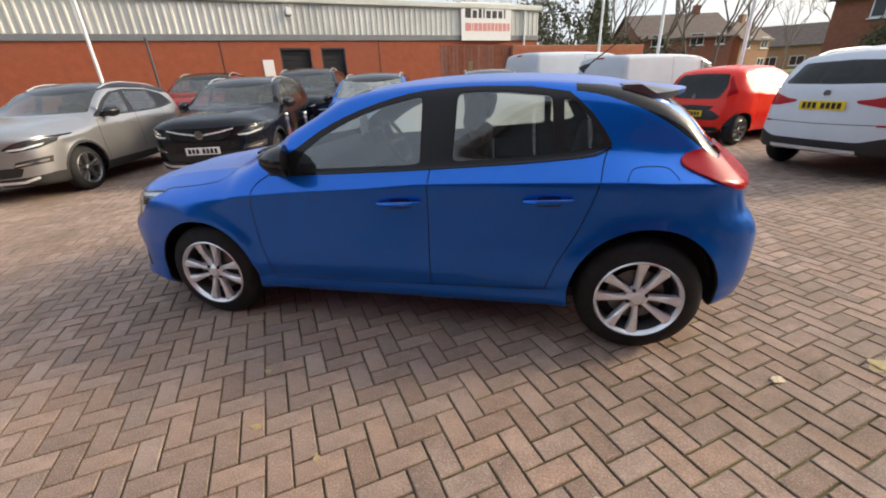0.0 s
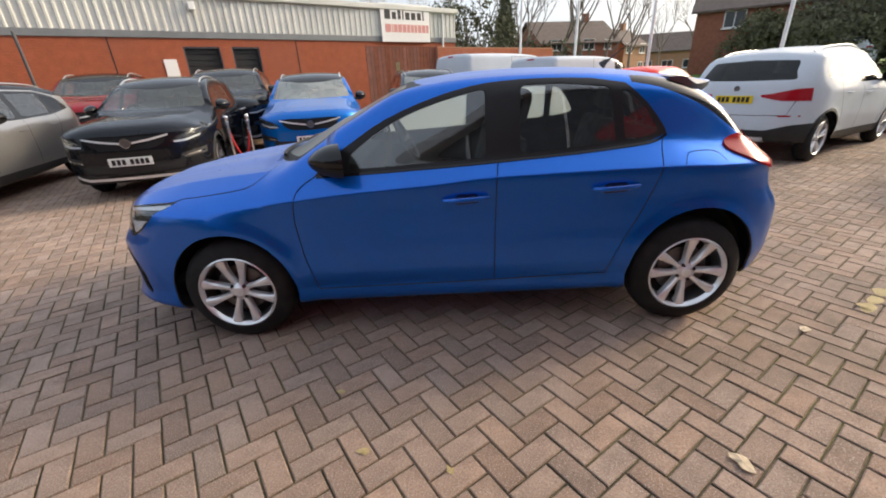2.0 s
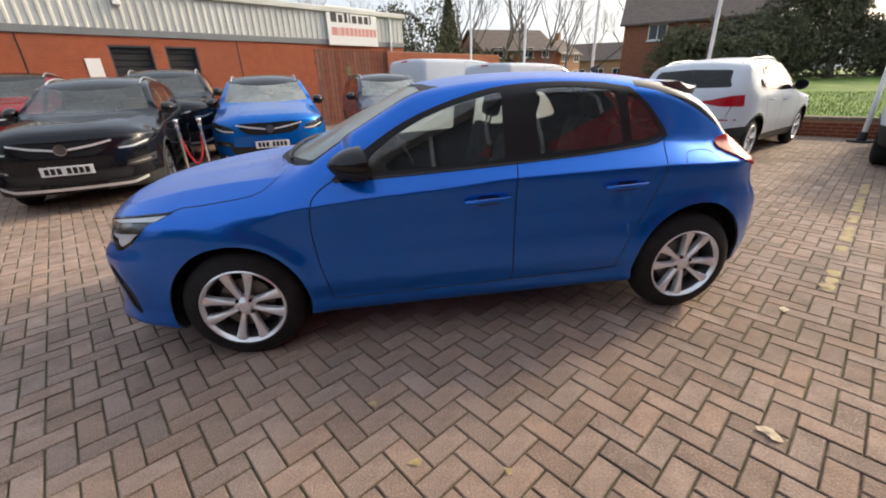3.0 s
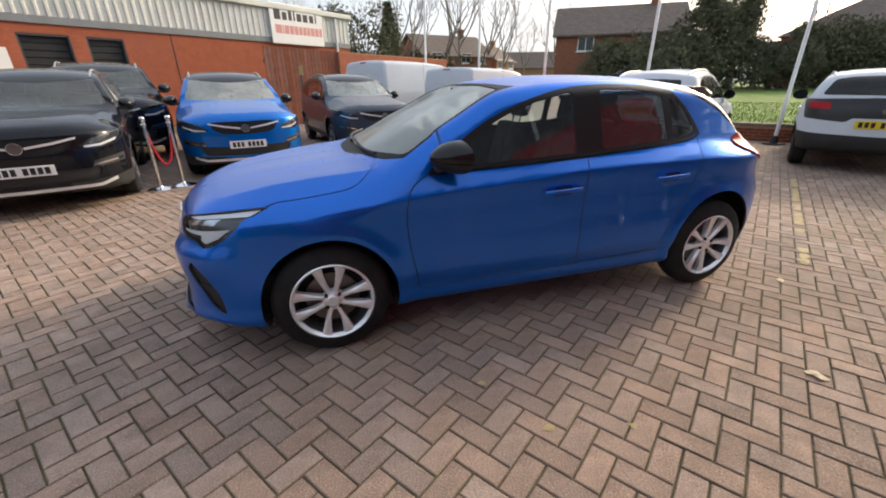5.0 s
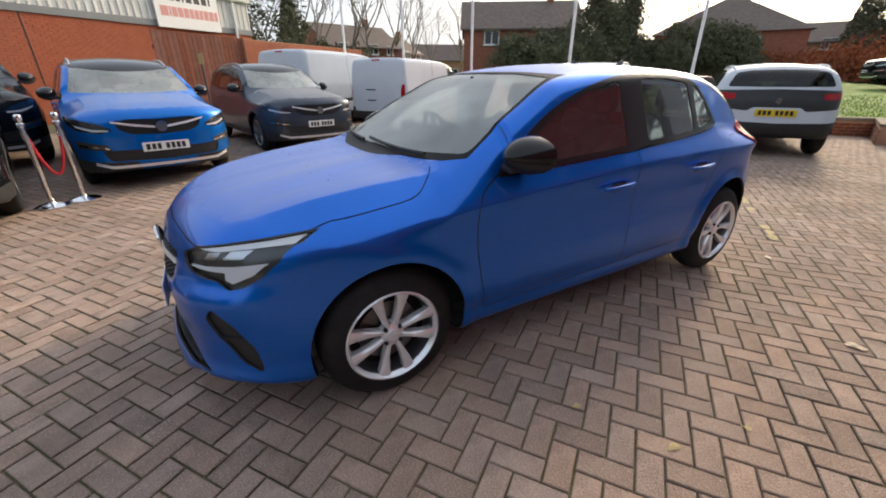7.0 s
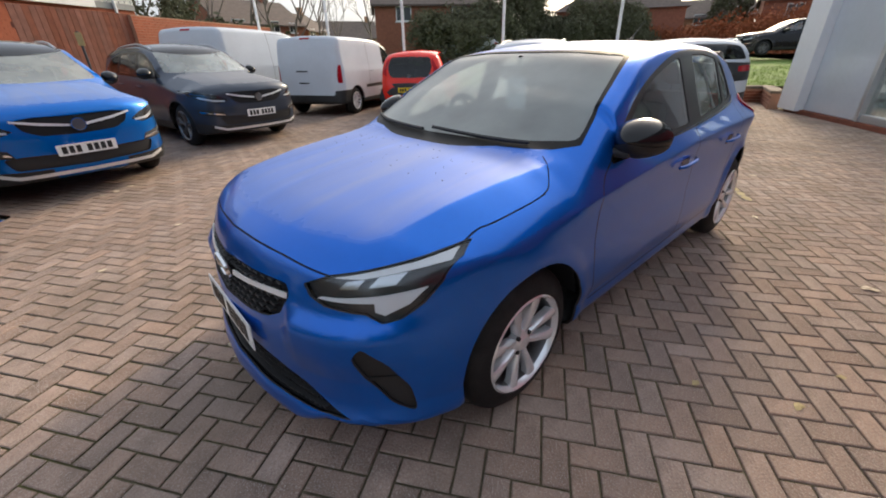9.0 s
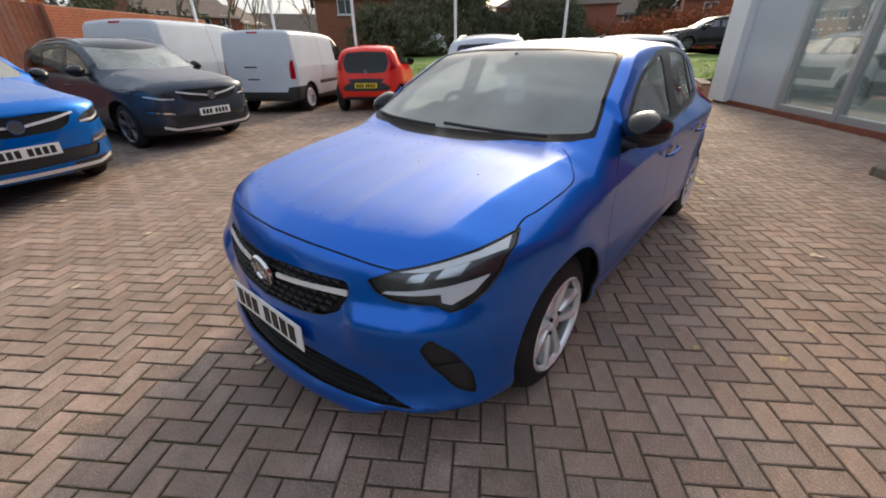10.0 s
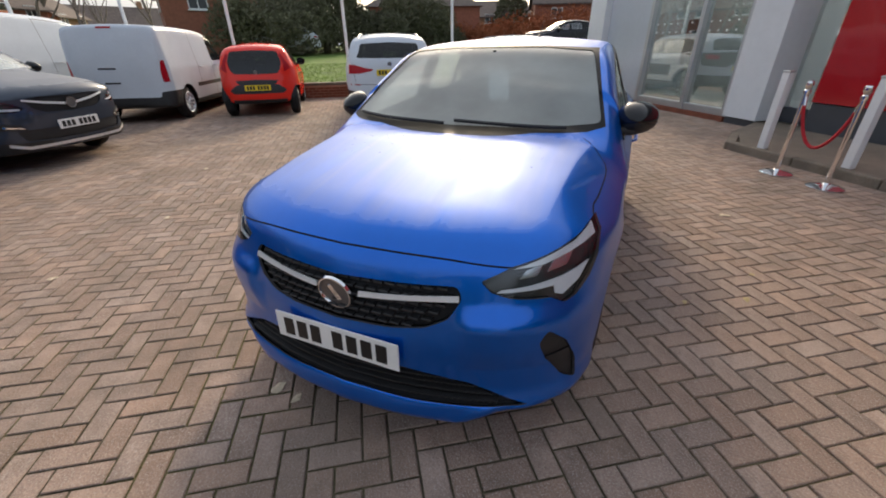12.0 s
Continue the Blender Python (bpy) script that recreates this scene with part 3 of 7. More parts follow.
    piece("fascia", 0.0, 30, -0.25, 0.3, H + 0.01, H + 0.3, M_panel_w, "white roof fascia")
    piece("upper_panel", 19.3, 30, -0.02, 0.2, 4.41, H, M_darkpanel, "dark glazed upper panel")
    for k in range(5):
        x = 19.0 + 2.2 * k
        w = new("window")
        w.parent = b
        bm = bmesh.new()
        box(bm, x + 0.1, x + 2.2, 0.01, 0.022, 0.2, 4.4)
        part("pane", bm, M_window, w)
        bm = bmesh.new()
        box(bm, x, x + 0.1, -0.06, 0.1, 0, 4.4, 0.006)
        part("window_frame", bm, M_alu, w)
        bm = bmesh.new()
        box(bm, x + 0.1, x + 2.2, -0.04, 0.08, 0.0, 0.2, 0.006)
        part("window_frame", bm, M_alu, w)
    piece("back_wall", 0, 30, 9.0, 9.2, 0, H, M_panel_w)
    piece("showroom_ceiling", 0.25, 6.29, 0.3, 3.39, 3.3, 3.36, M_inwall, "grey showroom ceiling")
    # glowing panels added to brighten the interior, not fittings known to be there
    for lx in (1.4, 3.0, 4.6):
        for ly in (0.9, 2.3):
            lamp = new("ceiling_light")
            lamp.parent = b
            piece("lamp_frame", lx - 0.62, lx + 0.62, ly - 0.62, ly + 0.62, 3.27, 3.298, M_alu, "", 0.004, lamp)
            piece("diffuser", lx - 0.58, lx + 0.58, ly - 0.58, ly + 0.58, 3.255, 3.268, M_glow, "added glowing white fill panel", 0.0, lamp)
    piece("inner_wall", 0.25, 6.29, 3.4, 3.5, 0.09, H - 0.06, M_inwall, "grey inner showroom wall")
    piece("end_wall", -0.02, 0.2, 0.6, 9.0, 0, H, M_panel, "pale grey end wall")
    piece("end_wall", 29.8, 30, 0.3, 9.0, 0, H, M_panel)
    piece("inner_floor", 0, 30, 0.5, 9.0, -0.015, 0.09, M_inwall)
    piece("roof", 0, 30, 0.3, 9.2, H - 0.05, H, M_panel)
    piece("partition", 6.3, 6.4, 0.46, 9.0, 0.09, H - 0.06, M_inwall)
    return m


SHOWROOM = showroom()
# display board and white stand inside the glass
disp = thing("display_stand", SHOWROOM @ pose(1.9, 1.5, 0.09), "white display stand with a dark poster board", "stand")
bm = bmesh.new()
box(bm, -0.25, 0.25, -0.02, 0.02, 0.75, 1.75, 0.01)
part("poster_board", bm, M_darkpanel, disp)
bm = bmesh.new()
box(bm, -0.3, 0.3, -0.2, 0.2, 0.0, 0.05, 0.01)
tube(bm, [(0, 0, 0.05), (0, 0, 0.8)], 0.04, 10)
part("stand_base", bm, M_hose, disp)

# raised concrete walk with a kerb in front of the red wall
KM = Matrix.Translation((3.82, -2.22, 0)) @ pose(0, 0, 0, 0, 0, LOT + 180)
bm = bmesh.new()
v = [bm.verts.new(q) for q in ((0.08, 0.13, 0.10), (16, 0.13, 0.10), (16, 2.1, 0.10), (-1.3, 2.1, 0.10), (-0.55, 0.75, 0.10))]
bm.faces.new(v)
r = bmesh.ops.extrude_face_region(bm, geom=bm.faces[:])
for e in r["geom"]:
    if isinstance(e, bmesh.types.BMVert):
        e.co.z = -0.02
bmesh.ops.recalc_face_normals(bm, faces=bm.faces[:])
bmesh.ops.transform(bm, matrix=KM, verts=bm.verts[:])
walkway = tagged(part("pavement", bm, M_slab), "raised concrete walk along the showroom", "pavement", kind="structure")
for k in range(17):
    bm = bmesh.new()
    box(bm, 0.915 * k + 0.004, 0.915 * k + 0.911, 0.0, 0.125, -0.02, 0.104 + 0.004 * rng.random(), 0.018, KM, 2)
    part("kerb_stone", bm, M_kerb, walkway)
KA = Vector((0.0, 0.06, 0))
for k, (a, c) in enumerate((((0.02, 0.02), (-0.55, 0.72)), ((-0.55, 0.72), (-1.2, 1.95)))):
    bm = bmesh.new()
    d = Vector((c[0] - a[0], c[1] - a[1]))
    box(bm, 0.0, d.length, -0.06, 0.065, -0.02, 0.103, 0.018, KM @ pose(a[0], a[1], 0, 0, 0, math.degrees(math.atan2(d[1], d[0]))), 2)
    part("kerb_stone", bm, M_kerb, walkway)


# ---- vehicles: a smooth shell from a few curves, cut into panels ----
def curve(pts):
    """Smooth monotone curve through (x, value) pairs, for arrays."""
    xs, ys = np.array(pts, float).T
    h, d = np.diff(xs), np.diff(ys) / np.diff(xs)
    m = np.zeros(len(xs))
    if len(xs) > 2:
        w1, w2 = 2 * h[1:] + h[:-1], h[1:] + 2 * h[:-1]
        same = d[:-1] * d[1:] > 0
        safe = np.where(same, d[:-1] * d[1:], 1.0)
        m[1:-1] = np.where(same, (w1 + w2) * safe / np.where(same, w1 * d[1:] + w2 * d[:-1], 1.0), 0.0)
    m[0], m[-1] = d[0], d[-1]

    def f(x):
        x = np.clip(np.asarray(x, float), xs[0], xs[-1])
        k = np.clip(np.searchsorted(xs, x) - 1, 0, len(xs) - 2)
        t = (x - xs[k]) / h[k]
        return (1 + 2 * t) * (1 - t) ** 2 * ys[k] + t * (1 - t) ** 2 * h[k] * m[k] + t * t * (3 - 2 * t) * ys[k + 1] + t * t * (t - 1) * h[k] * m[k + 1]

    return f


def smax(a, b, k):
    h = np.clip(0.5 + 0.5 * (a - b) / k, 0, 1)
    return a * h + b * (1 - h) + k * h * (1 - h)


def soft(d, r=0.015):
    return 0.5 * (d + np.sqrt(d * d + r * r))


class Shell:
    """A vehicle's outer skin as an implicit shape, y = 0 in the middle, nose towards -x."""

    def __init__(self, top, bottom, width, crease, belt, low, fplan, fprof, rplan, rprof, xf, xr, tumble=0.58, shoulder=0.05, crown=(0.05, 0.05), bow=(0.12, -0.08), axles=(-1.27, 1.27), arch=0.36, flare=0.012, round_top=0.09, round_end=0.10, mid=(-1.5, 1.35), fspread=((0.0, 1.0), (2.0, 1.0)), ridge=0.0, lift=0.0, ledge=0.0, edge=0.015, fold=None):
        self.fspread, self.ridge, self.lift, self.ledge, self.edge = curve(fspread), ridge, lift, ledge, edge
        c = curve
        self.fold = c(fold) if fold else None
        self.top, self.bottom, self.width, self.crease, self.belt, self.low = c(top), c(bottom), c(width), c(crease), c(belt), c(low)
        self.fplan, self.fprof, self.rplan, self.rprof = c(fplan), c(fprof), c(rplan), c(rprof)
        self.xf, self.xr, self.tumble, self.crown, self.bow = xf, xr, tumble, crown, bow
        self.shoulder = c(shoulder if isinstance(shoulder, list) else [(0, shoulder), (1, shoulder)])
        self.axles, self.arch, self.flare, self.round_top, self.round_end, self.mid = axles, arch, flare, round_top, round_end, mid

    def value(self, p):
        x, y, z = p[:, 0], np.abs(p[:, 1]), p[:, 2]
        zc, zb = self.crease(x), self.belt(x)
        over, above = soft(z - zc, self.edge), soft(z - zb, 0.02)
        lean = self.shoulder(x) / np.maximum(zb - zc, 0.02)
        inset = self.low(np.minimum(z, zc)) + lean * over + (self.tumble - lean) * above
        w = self.width(x) - inset
        for a in self.axles:
            w = w + self.flare * np.exp(-(((np.hypot(x - a, z - 0.31) - self.arch - 0.02) / 0.05) ** 2))
        q = (y / 0.6) ** 2
        s = np.clip((x - self.mid[0]) / (self.mid[1] - self.mid[0]), 0, 1)
        bow = self.bow[0] + (self.bow[1] - self.bow[0]) * s
        drop = (self.crown[0] + (self.crown[1] - self.crown[0]) * s) * q ** np.where(s < 0.3, 1.7, 1.0)
        if self.fold:
            # bonnet: a flatter top that breaks at a fold line towards the wing
            h = np.clip((-0.93 - x) / 0.12, 0, 1) * np.clip((x + 1.95) / 0.45, 0, 1)
            drop = drop + h * (0.022 * q ** 1.7 + 0.36 * soft(y - self.fold(x), 0.006) - drop)
        t = self.ridge * np.exp(-((y / 0.045) ** 2)) * np.clip((-1.15 - x) / 0.3, 0, 1) * np.clip((x + 2.02) / 0.2, 0, 1) + self.top(x - bow * q) - drop
        v = smax(y - w, z - t, self.round_top)
        front = self.xf + self.fplan(y) * self.fspread(z) + self.fprof(z)
        if self.ledge:
            # shelf of the bumper below each head lamp
            k = np.clip((z - 0.585) / 0.085, 0, 1)
            front = front + self.ledge * (k * k * (3 - 2 * k) - 1) * np.clip((y - 0.40) / 0.06, 0, 1) * np.clip((z - 0.42) / 0.16, 0, 1) * np.clip((0.86 - y) / 0.12, 0, 1)
        v = smax(v, front - x, self.round_end)
        v = smax(v, x - (self.xr - self.rplan(y) - self.rprof(z)), self.round_end)
        return smax(v, self.bottom(x) + self.lift * np.clip((-1.55 - x) / 0.3, 0, 1) * np.clip((y - 0.43) / 0.14, 0, 1) - z, 0.05)

    def grad(self, p):
        g = np.stack([self.value(p + 1e-3 * e) - self.value(p - 1e-3 * e) for e in np.eye(3)], 1)
        return g / np.maximum(np.linalg.norm(g, axis=1, keepdims=True), 1e-9)

    def cast(self, a, d, far=4.0):
        """Where rays from a along d leave the shell."""
        lo, hi = np.zeros(len(a)), np.full(len(a), far)
        for _ in range(40):
            m = (lo + hi) / 2
            inside = self.value(a + m[:, None] * d) < 0
            lo, hi = np.where(inside, m, lo), np.where(inside, hi, m)
        return a + lo[:, None] * d

    def half_mesh(self, n_mid, n_end, nb, ns):
        """The y <= 0 half as a grid of quads, in a bmesh."""
        x0, x1 = self.mid
        zb0 = 0.14

        def rect(xt, i):
            zt = float(self.top(np.clip(xt, x0, x1)))
            if i <= nb:
                return (-0.9 * i / nb, zb0)
            if i <= nb + ns:
                return (-0.9, zb0 + (zt - zb0) * (i - nb) / ns)
            return (-0.9 * (1 - (i - nb - ns) / nb), zt)

        def anchor(xt):
            xa = min(max(xt, x0), x1)
            return (xa, 0.0, zb0 + 0.45 * (float(self.top(xa)) - zb0))

        xe0, xe1 = self.xf - 0.05, self.xr + 0.05
        xs = [xe0 + (x0 - xe0) * k / n_end for k in range(n_end)] + [x0 + (x1 - x0) * k / n_mid for k in range(n_mid)] + [x1 + (xe1 - x1) * k / n_end for k in range(n_end + 1)]
        n = 2 * nb + ns + 1
        a, t = [], []
        for x in xs:
            for i in range(n):
                y, z = rect(x, i)
                a.append(anchor(x))
                t.append((x, y, z))
        base = len(a)
        for xe in (xe0, xe1):
            zt = float(self.top(np.clip(xe, x0, x1)))
            for j in range(ns + 1):
                for i in range(nb + 1):
                    a.append(anchor(xe))
                    t.append((xe, -0.9 * i / nb, zb0 + (zt - zb0) * j / ns))
        a, t = np.array(a), np.array(t)
        d = t - a
        d /= np.linalg.norm(d, axis=1, keepdims=True)
        p = self.cast(a, d)
        p[np.abs(t[:, 1]) < 1e-9, 1] = 0.0
        quads = [(r * n + i, r * n + i + 1, (r + 1) * n + i + 1, (r + 1) * n + i) for r in range(len(xs) - 1) for i in range(n - 1)]
        w = nb + 1
        for e in range(2):
            o = base + e * w * (ns + 1)
            quads += [(o + j * w + i, o + j * w + i + 1, o + (j + 1) * w + i + 1, o + (j + 1) * w + i) for j in range(ns) for i in range(nb)]
        bm = bmesh.new()
        vs = [bm.verts.new(q) for q in p]
        for q in quads:
            bm.faces.new([vs[k] for k in q])
        bmesh.ops.remove_doubles(bm, verts=bm.verts[:], dist=2e-4)
        bmesh.ops.dissolve_degenerate(bm, dist=1e-4, edges=bm.edges[:])
        return bm


AX = {"x": (1, 2), "y": (0, 2), "z": (0, 1)}


def inside(poly, u, v):
    hit = False
    for k in range(len(poly)):
        (a, b), (c, d) = poly[k - 1], poly[k]
        if (b > v) != (d > v) and u < (c - a) * (v - b) / (d - b) + a:
            hit = not hit
    return hit


def cut(bm, axis, poly, ok):
    """Cuts the faces that satisfy ok along a polygon seen along an axis."""
    i, j = AX[axis]
    pu, pv = [p[0] for p in poly], [p[1] for p in poly]
    lo, hi = (min(pu) - 0.05, min(pv) - 0.05), (max(pu) + 0.05, max(pv) + 0.05)

    def near(f, a, b):
        us, vs = [v.co[i] for v in f.verts], [v.co[j] for v in f.verts]
        return max(us) >= a[0] and min(us) <= b[0] and max(vs) >= a[1] and min(vs) <= b[1]

    cand = {f for f in bm.faces if near(f, lo, hi) and ok(f.calc_center_median())}
    for k in range(len(poly)):
        a0, b0 = Vector(poly[k - 1]), Vector(poly[k])
        n = max(1, int((b0 - a0).length / 0.15))
        for s in range(n):
            a, b = a0.lerp(b0, s / n), a0.lerp(b0, (s + 1) / n)
            if (b - a).length < 1e-6:
                continue
            bl, bh = (min(a[0], b[0]) - 1e-3, min(a[1], b[1]) - 1e-3), (max(a[0], b[0]) + 1e-3, max(a[1], b[1]) + 1e-3)
            sub = [f for f in cand if f.is_valid and near(f, bl, bh)]
            if not sub:
                continue
            es, vs = {e for f in sub for e in f.edges}, {v for f in sub for v in f.verts}
            co, no = [0.0] * 3, [0.0] * 3
            co[i], co[j], no[i], no[j] = a[0], a[1], -(b - a)[1], (b - a)[0]
            r = bmesh.ops.bisect_plane(bm, geom=list(vs) + list(es) + sub, dist=1e-5, plane_co=co, plane_no=no)
            cand = {f for f in cand if f.is_valid} | {g for g in r["geom"] if isinstance(g, bmesh.types.BMFace)}


def ribbon(line, w):
    """A polyline as a thin closed polygon."""
    pts = [Vector(p) for p in line]
    left, right = [], []
    for k, p in enumerate(pts):
        d = (pts[min(k + 1, len(pts) - 1)] - pts[max(k - 1, 0)]).normalized()
        n = Vector((-d[1], d[0])) * w / 2
        left.append(tuple(p + n))
        right.append(tuple(p - n))
    return left + right[::-1]


def bend(line, n=4):
    """Rounds a polyline: Catmull-Rom through its points."""
    pts = [Vector(p) for p in line]
    out = []
    for k in range(len(pts) - 1):
        a, b, c, d = pts[max(k - 1, 0)], pts[k], pts[k + 1], pts[min(k + 2, len(pts) - 1)]
        for s in range(n):
            t = s / n
            out.append(tuple(0.5 * (2 * b + (c - a) * t + (2 * a - 5 * b + 4 * c - d) * t * t + (3 * b - a - 3 * c + d) * t ** 3)))
    return out + [tuple(pts[-1])]


def ring_poly(poly, r=0.02, n=3):
    """A polygon with its corners rounded."""
    out, pts = [], [Vector(p) for p in poly]
    for k in range(len(pts)):
        a, b, c = pts[k - 1], pts[k], pts[(k + 1) % len(pts)]
        ra, rc = min(r, (a - b).length * 0.45), min(r, (c - b).length * 0.45)
        p, q = b + (a - b).normalized() * ra, b + (c - b).normalized() * rc
        out += [tuple((1 - t) ** 2 * p + 2 * t * (1 - t) * b + t * t * q) for t in [s / n for s in range(n + 1)]]
    return out


def panels(shell, regions, grid, trims=()):
    """Cuts the half shell along the regions; gives for each label its vertices, faces and normals (y <= 0 half)."""
    bm = shell.half_mesh(*grid)
    for label, axis, poly, ok in regions:
        cut(bm, axis, poly, ok)
    bm.verts.index_update()
    co = np.array([v.co for v in bm.verts])
    nrm = shell.grad(co)
    nrm[np.abs(co[:, 1]) < 1e-6, 1] = 0.0
    groups = {}
    for f in bm.faces:
        c = f.calc_center_median()
        name = "body"
        for label, axis, poly, ok in regions:
            i, j = AX[axis]
            if ok(c) and inside(poly, c[i], c[j]):
                name = label
                break
        idx = [v.index for v in f.verts]
        if f.normal.dot(Vector(nrm[idx].mean(0))) < 0:
            idx.reverse()
        groups.setdefault(name, []).append(idx)
    bm.free()
    out = {}
    for name, faces in groups.items():
        used = sorted({k for f in faces for k in f})
        at = {k: n for n, k in enumerate(used)}
        out[name] = (co[used], [[at[k] for k in f] for f in faces], nrm[used])
    return out


def mirrored(piece):
    v, f, n = piece
    s = np.array([1, -1, 1])
    return v * s, [g[::-1] for g in f], n * s


def both(piece):
    a, b = piece, mirrored(piece)
    k = len(a[0])
    return np.r_[a[0], b[0]], a[1] + [[i + k for i in g] for g in b[1]], np.r_[a[2], b[2]]


def moved(piece, d):
    v, f, n = piece
    return v + n * d, f, n


def skin(name, piece, material, parent, thick=0.02, inner=None, label=""):
    """A panel with thickness: outer skin, inner skin and the rim between them."""
    v, f, n = piece
    k = len(v)
    count = {}
    for g in f:
        for a, b in zip(g, g[1:] + g[:1]):
            count[(a, b)] = 1
    faces = [list(g) for g in f]
    rim = [(b, a) for (a, b) in count if (b, a) not in count and not (abs(v[a][1]) < 1e-5 and abs(v[b][1]) < 1e-5)]
    verts = np.r_[v, v - n * thick]
    normals = np.r_[n, -n]
    faces += [[i + k for i in g[::-1]] for g in f] + [[a, b, b + k, a + k] for a, b in rim]
    ob = obj(name, verts, faces, [material, inner or material], parent, label, normals=normals)
    ids = [0] * len(f) + [1] * (len(f) + len(rim))
    ob.data.polygons.foreach_set("material_index", ids)
    return ob


def plate_sheet(name, piece, material, parent, label=""):
    if name == "windscreen":
        return obj(name, *piece[:2], material, parent, label, smooth=True)
    return obj(name, *piece[:2], material, parent, label, normals=piece[2])


def drape(shell, axis, poly, offset, side=-1, step=0.03, origin=None):
    """A patch with the polygon's outline, seen along an axis, laid on the shell at that offset. side: which side of the body."""
    i, j = AX[axis]
    k = "xyz".index(axis)
    bm = bmesh.new()
    f = bm.faces.new([bm.verts.new((p[0], p[1], 0)) for p in poly])
    bmesh.ops.triangulate(bm, faces=[f])
    for ax2 in (0, 1):
        lo, hi = min(p[ax2] for p in poly), max(p[ax2] for p in poly)
        for s in range(1, int((hi - lo) / step) + 1):
            c, n = [0, 0, 0], [0, 0, 0]
            c[ax2], n[ax2] = lo + s * step, 1
            bmesh.ops.bisect_plane(bm, geom=bm.verts[:] + bm.edges[:] + bm.faces[:], dist=1e-5, plane_co=c, plane_no=n)
    bm.verts.index_update()
    uv = np.array([v.co[:2] for v in bm.verts])
    faces = [[v.index for v in g.verts] for g in bm.faces]
    bm.free()
    a = np.zeros((len(uv), 3))
    a[:, i], a[:, j] = uv.T
    a[:, k] = origin if origin is not None else {"x": -1.2 if side < 0 else 1.0, "y": 0.0, "z": 0.6}[axis]
    d = np.zeros((len(uv), 3))
    d[:, k] = side
    p = shell.cast(a, d)
    n = shell.grad(p)
    p = p + n * offset
    for g in faces:
        e = np.cross(p[g[1]] - p[g[0]], p[g[2]] - p[g[0]])
        if e @ n[g[0]] < 0:
            g.reverse()
    return p, faces, n


def slab(name, piece, thick, material, parent, label=""):
    """A draped patch given depth, with its rim."""
    v, f, n = piece
    return skin(name, (v, f, n), material, parent, thick, None, label)


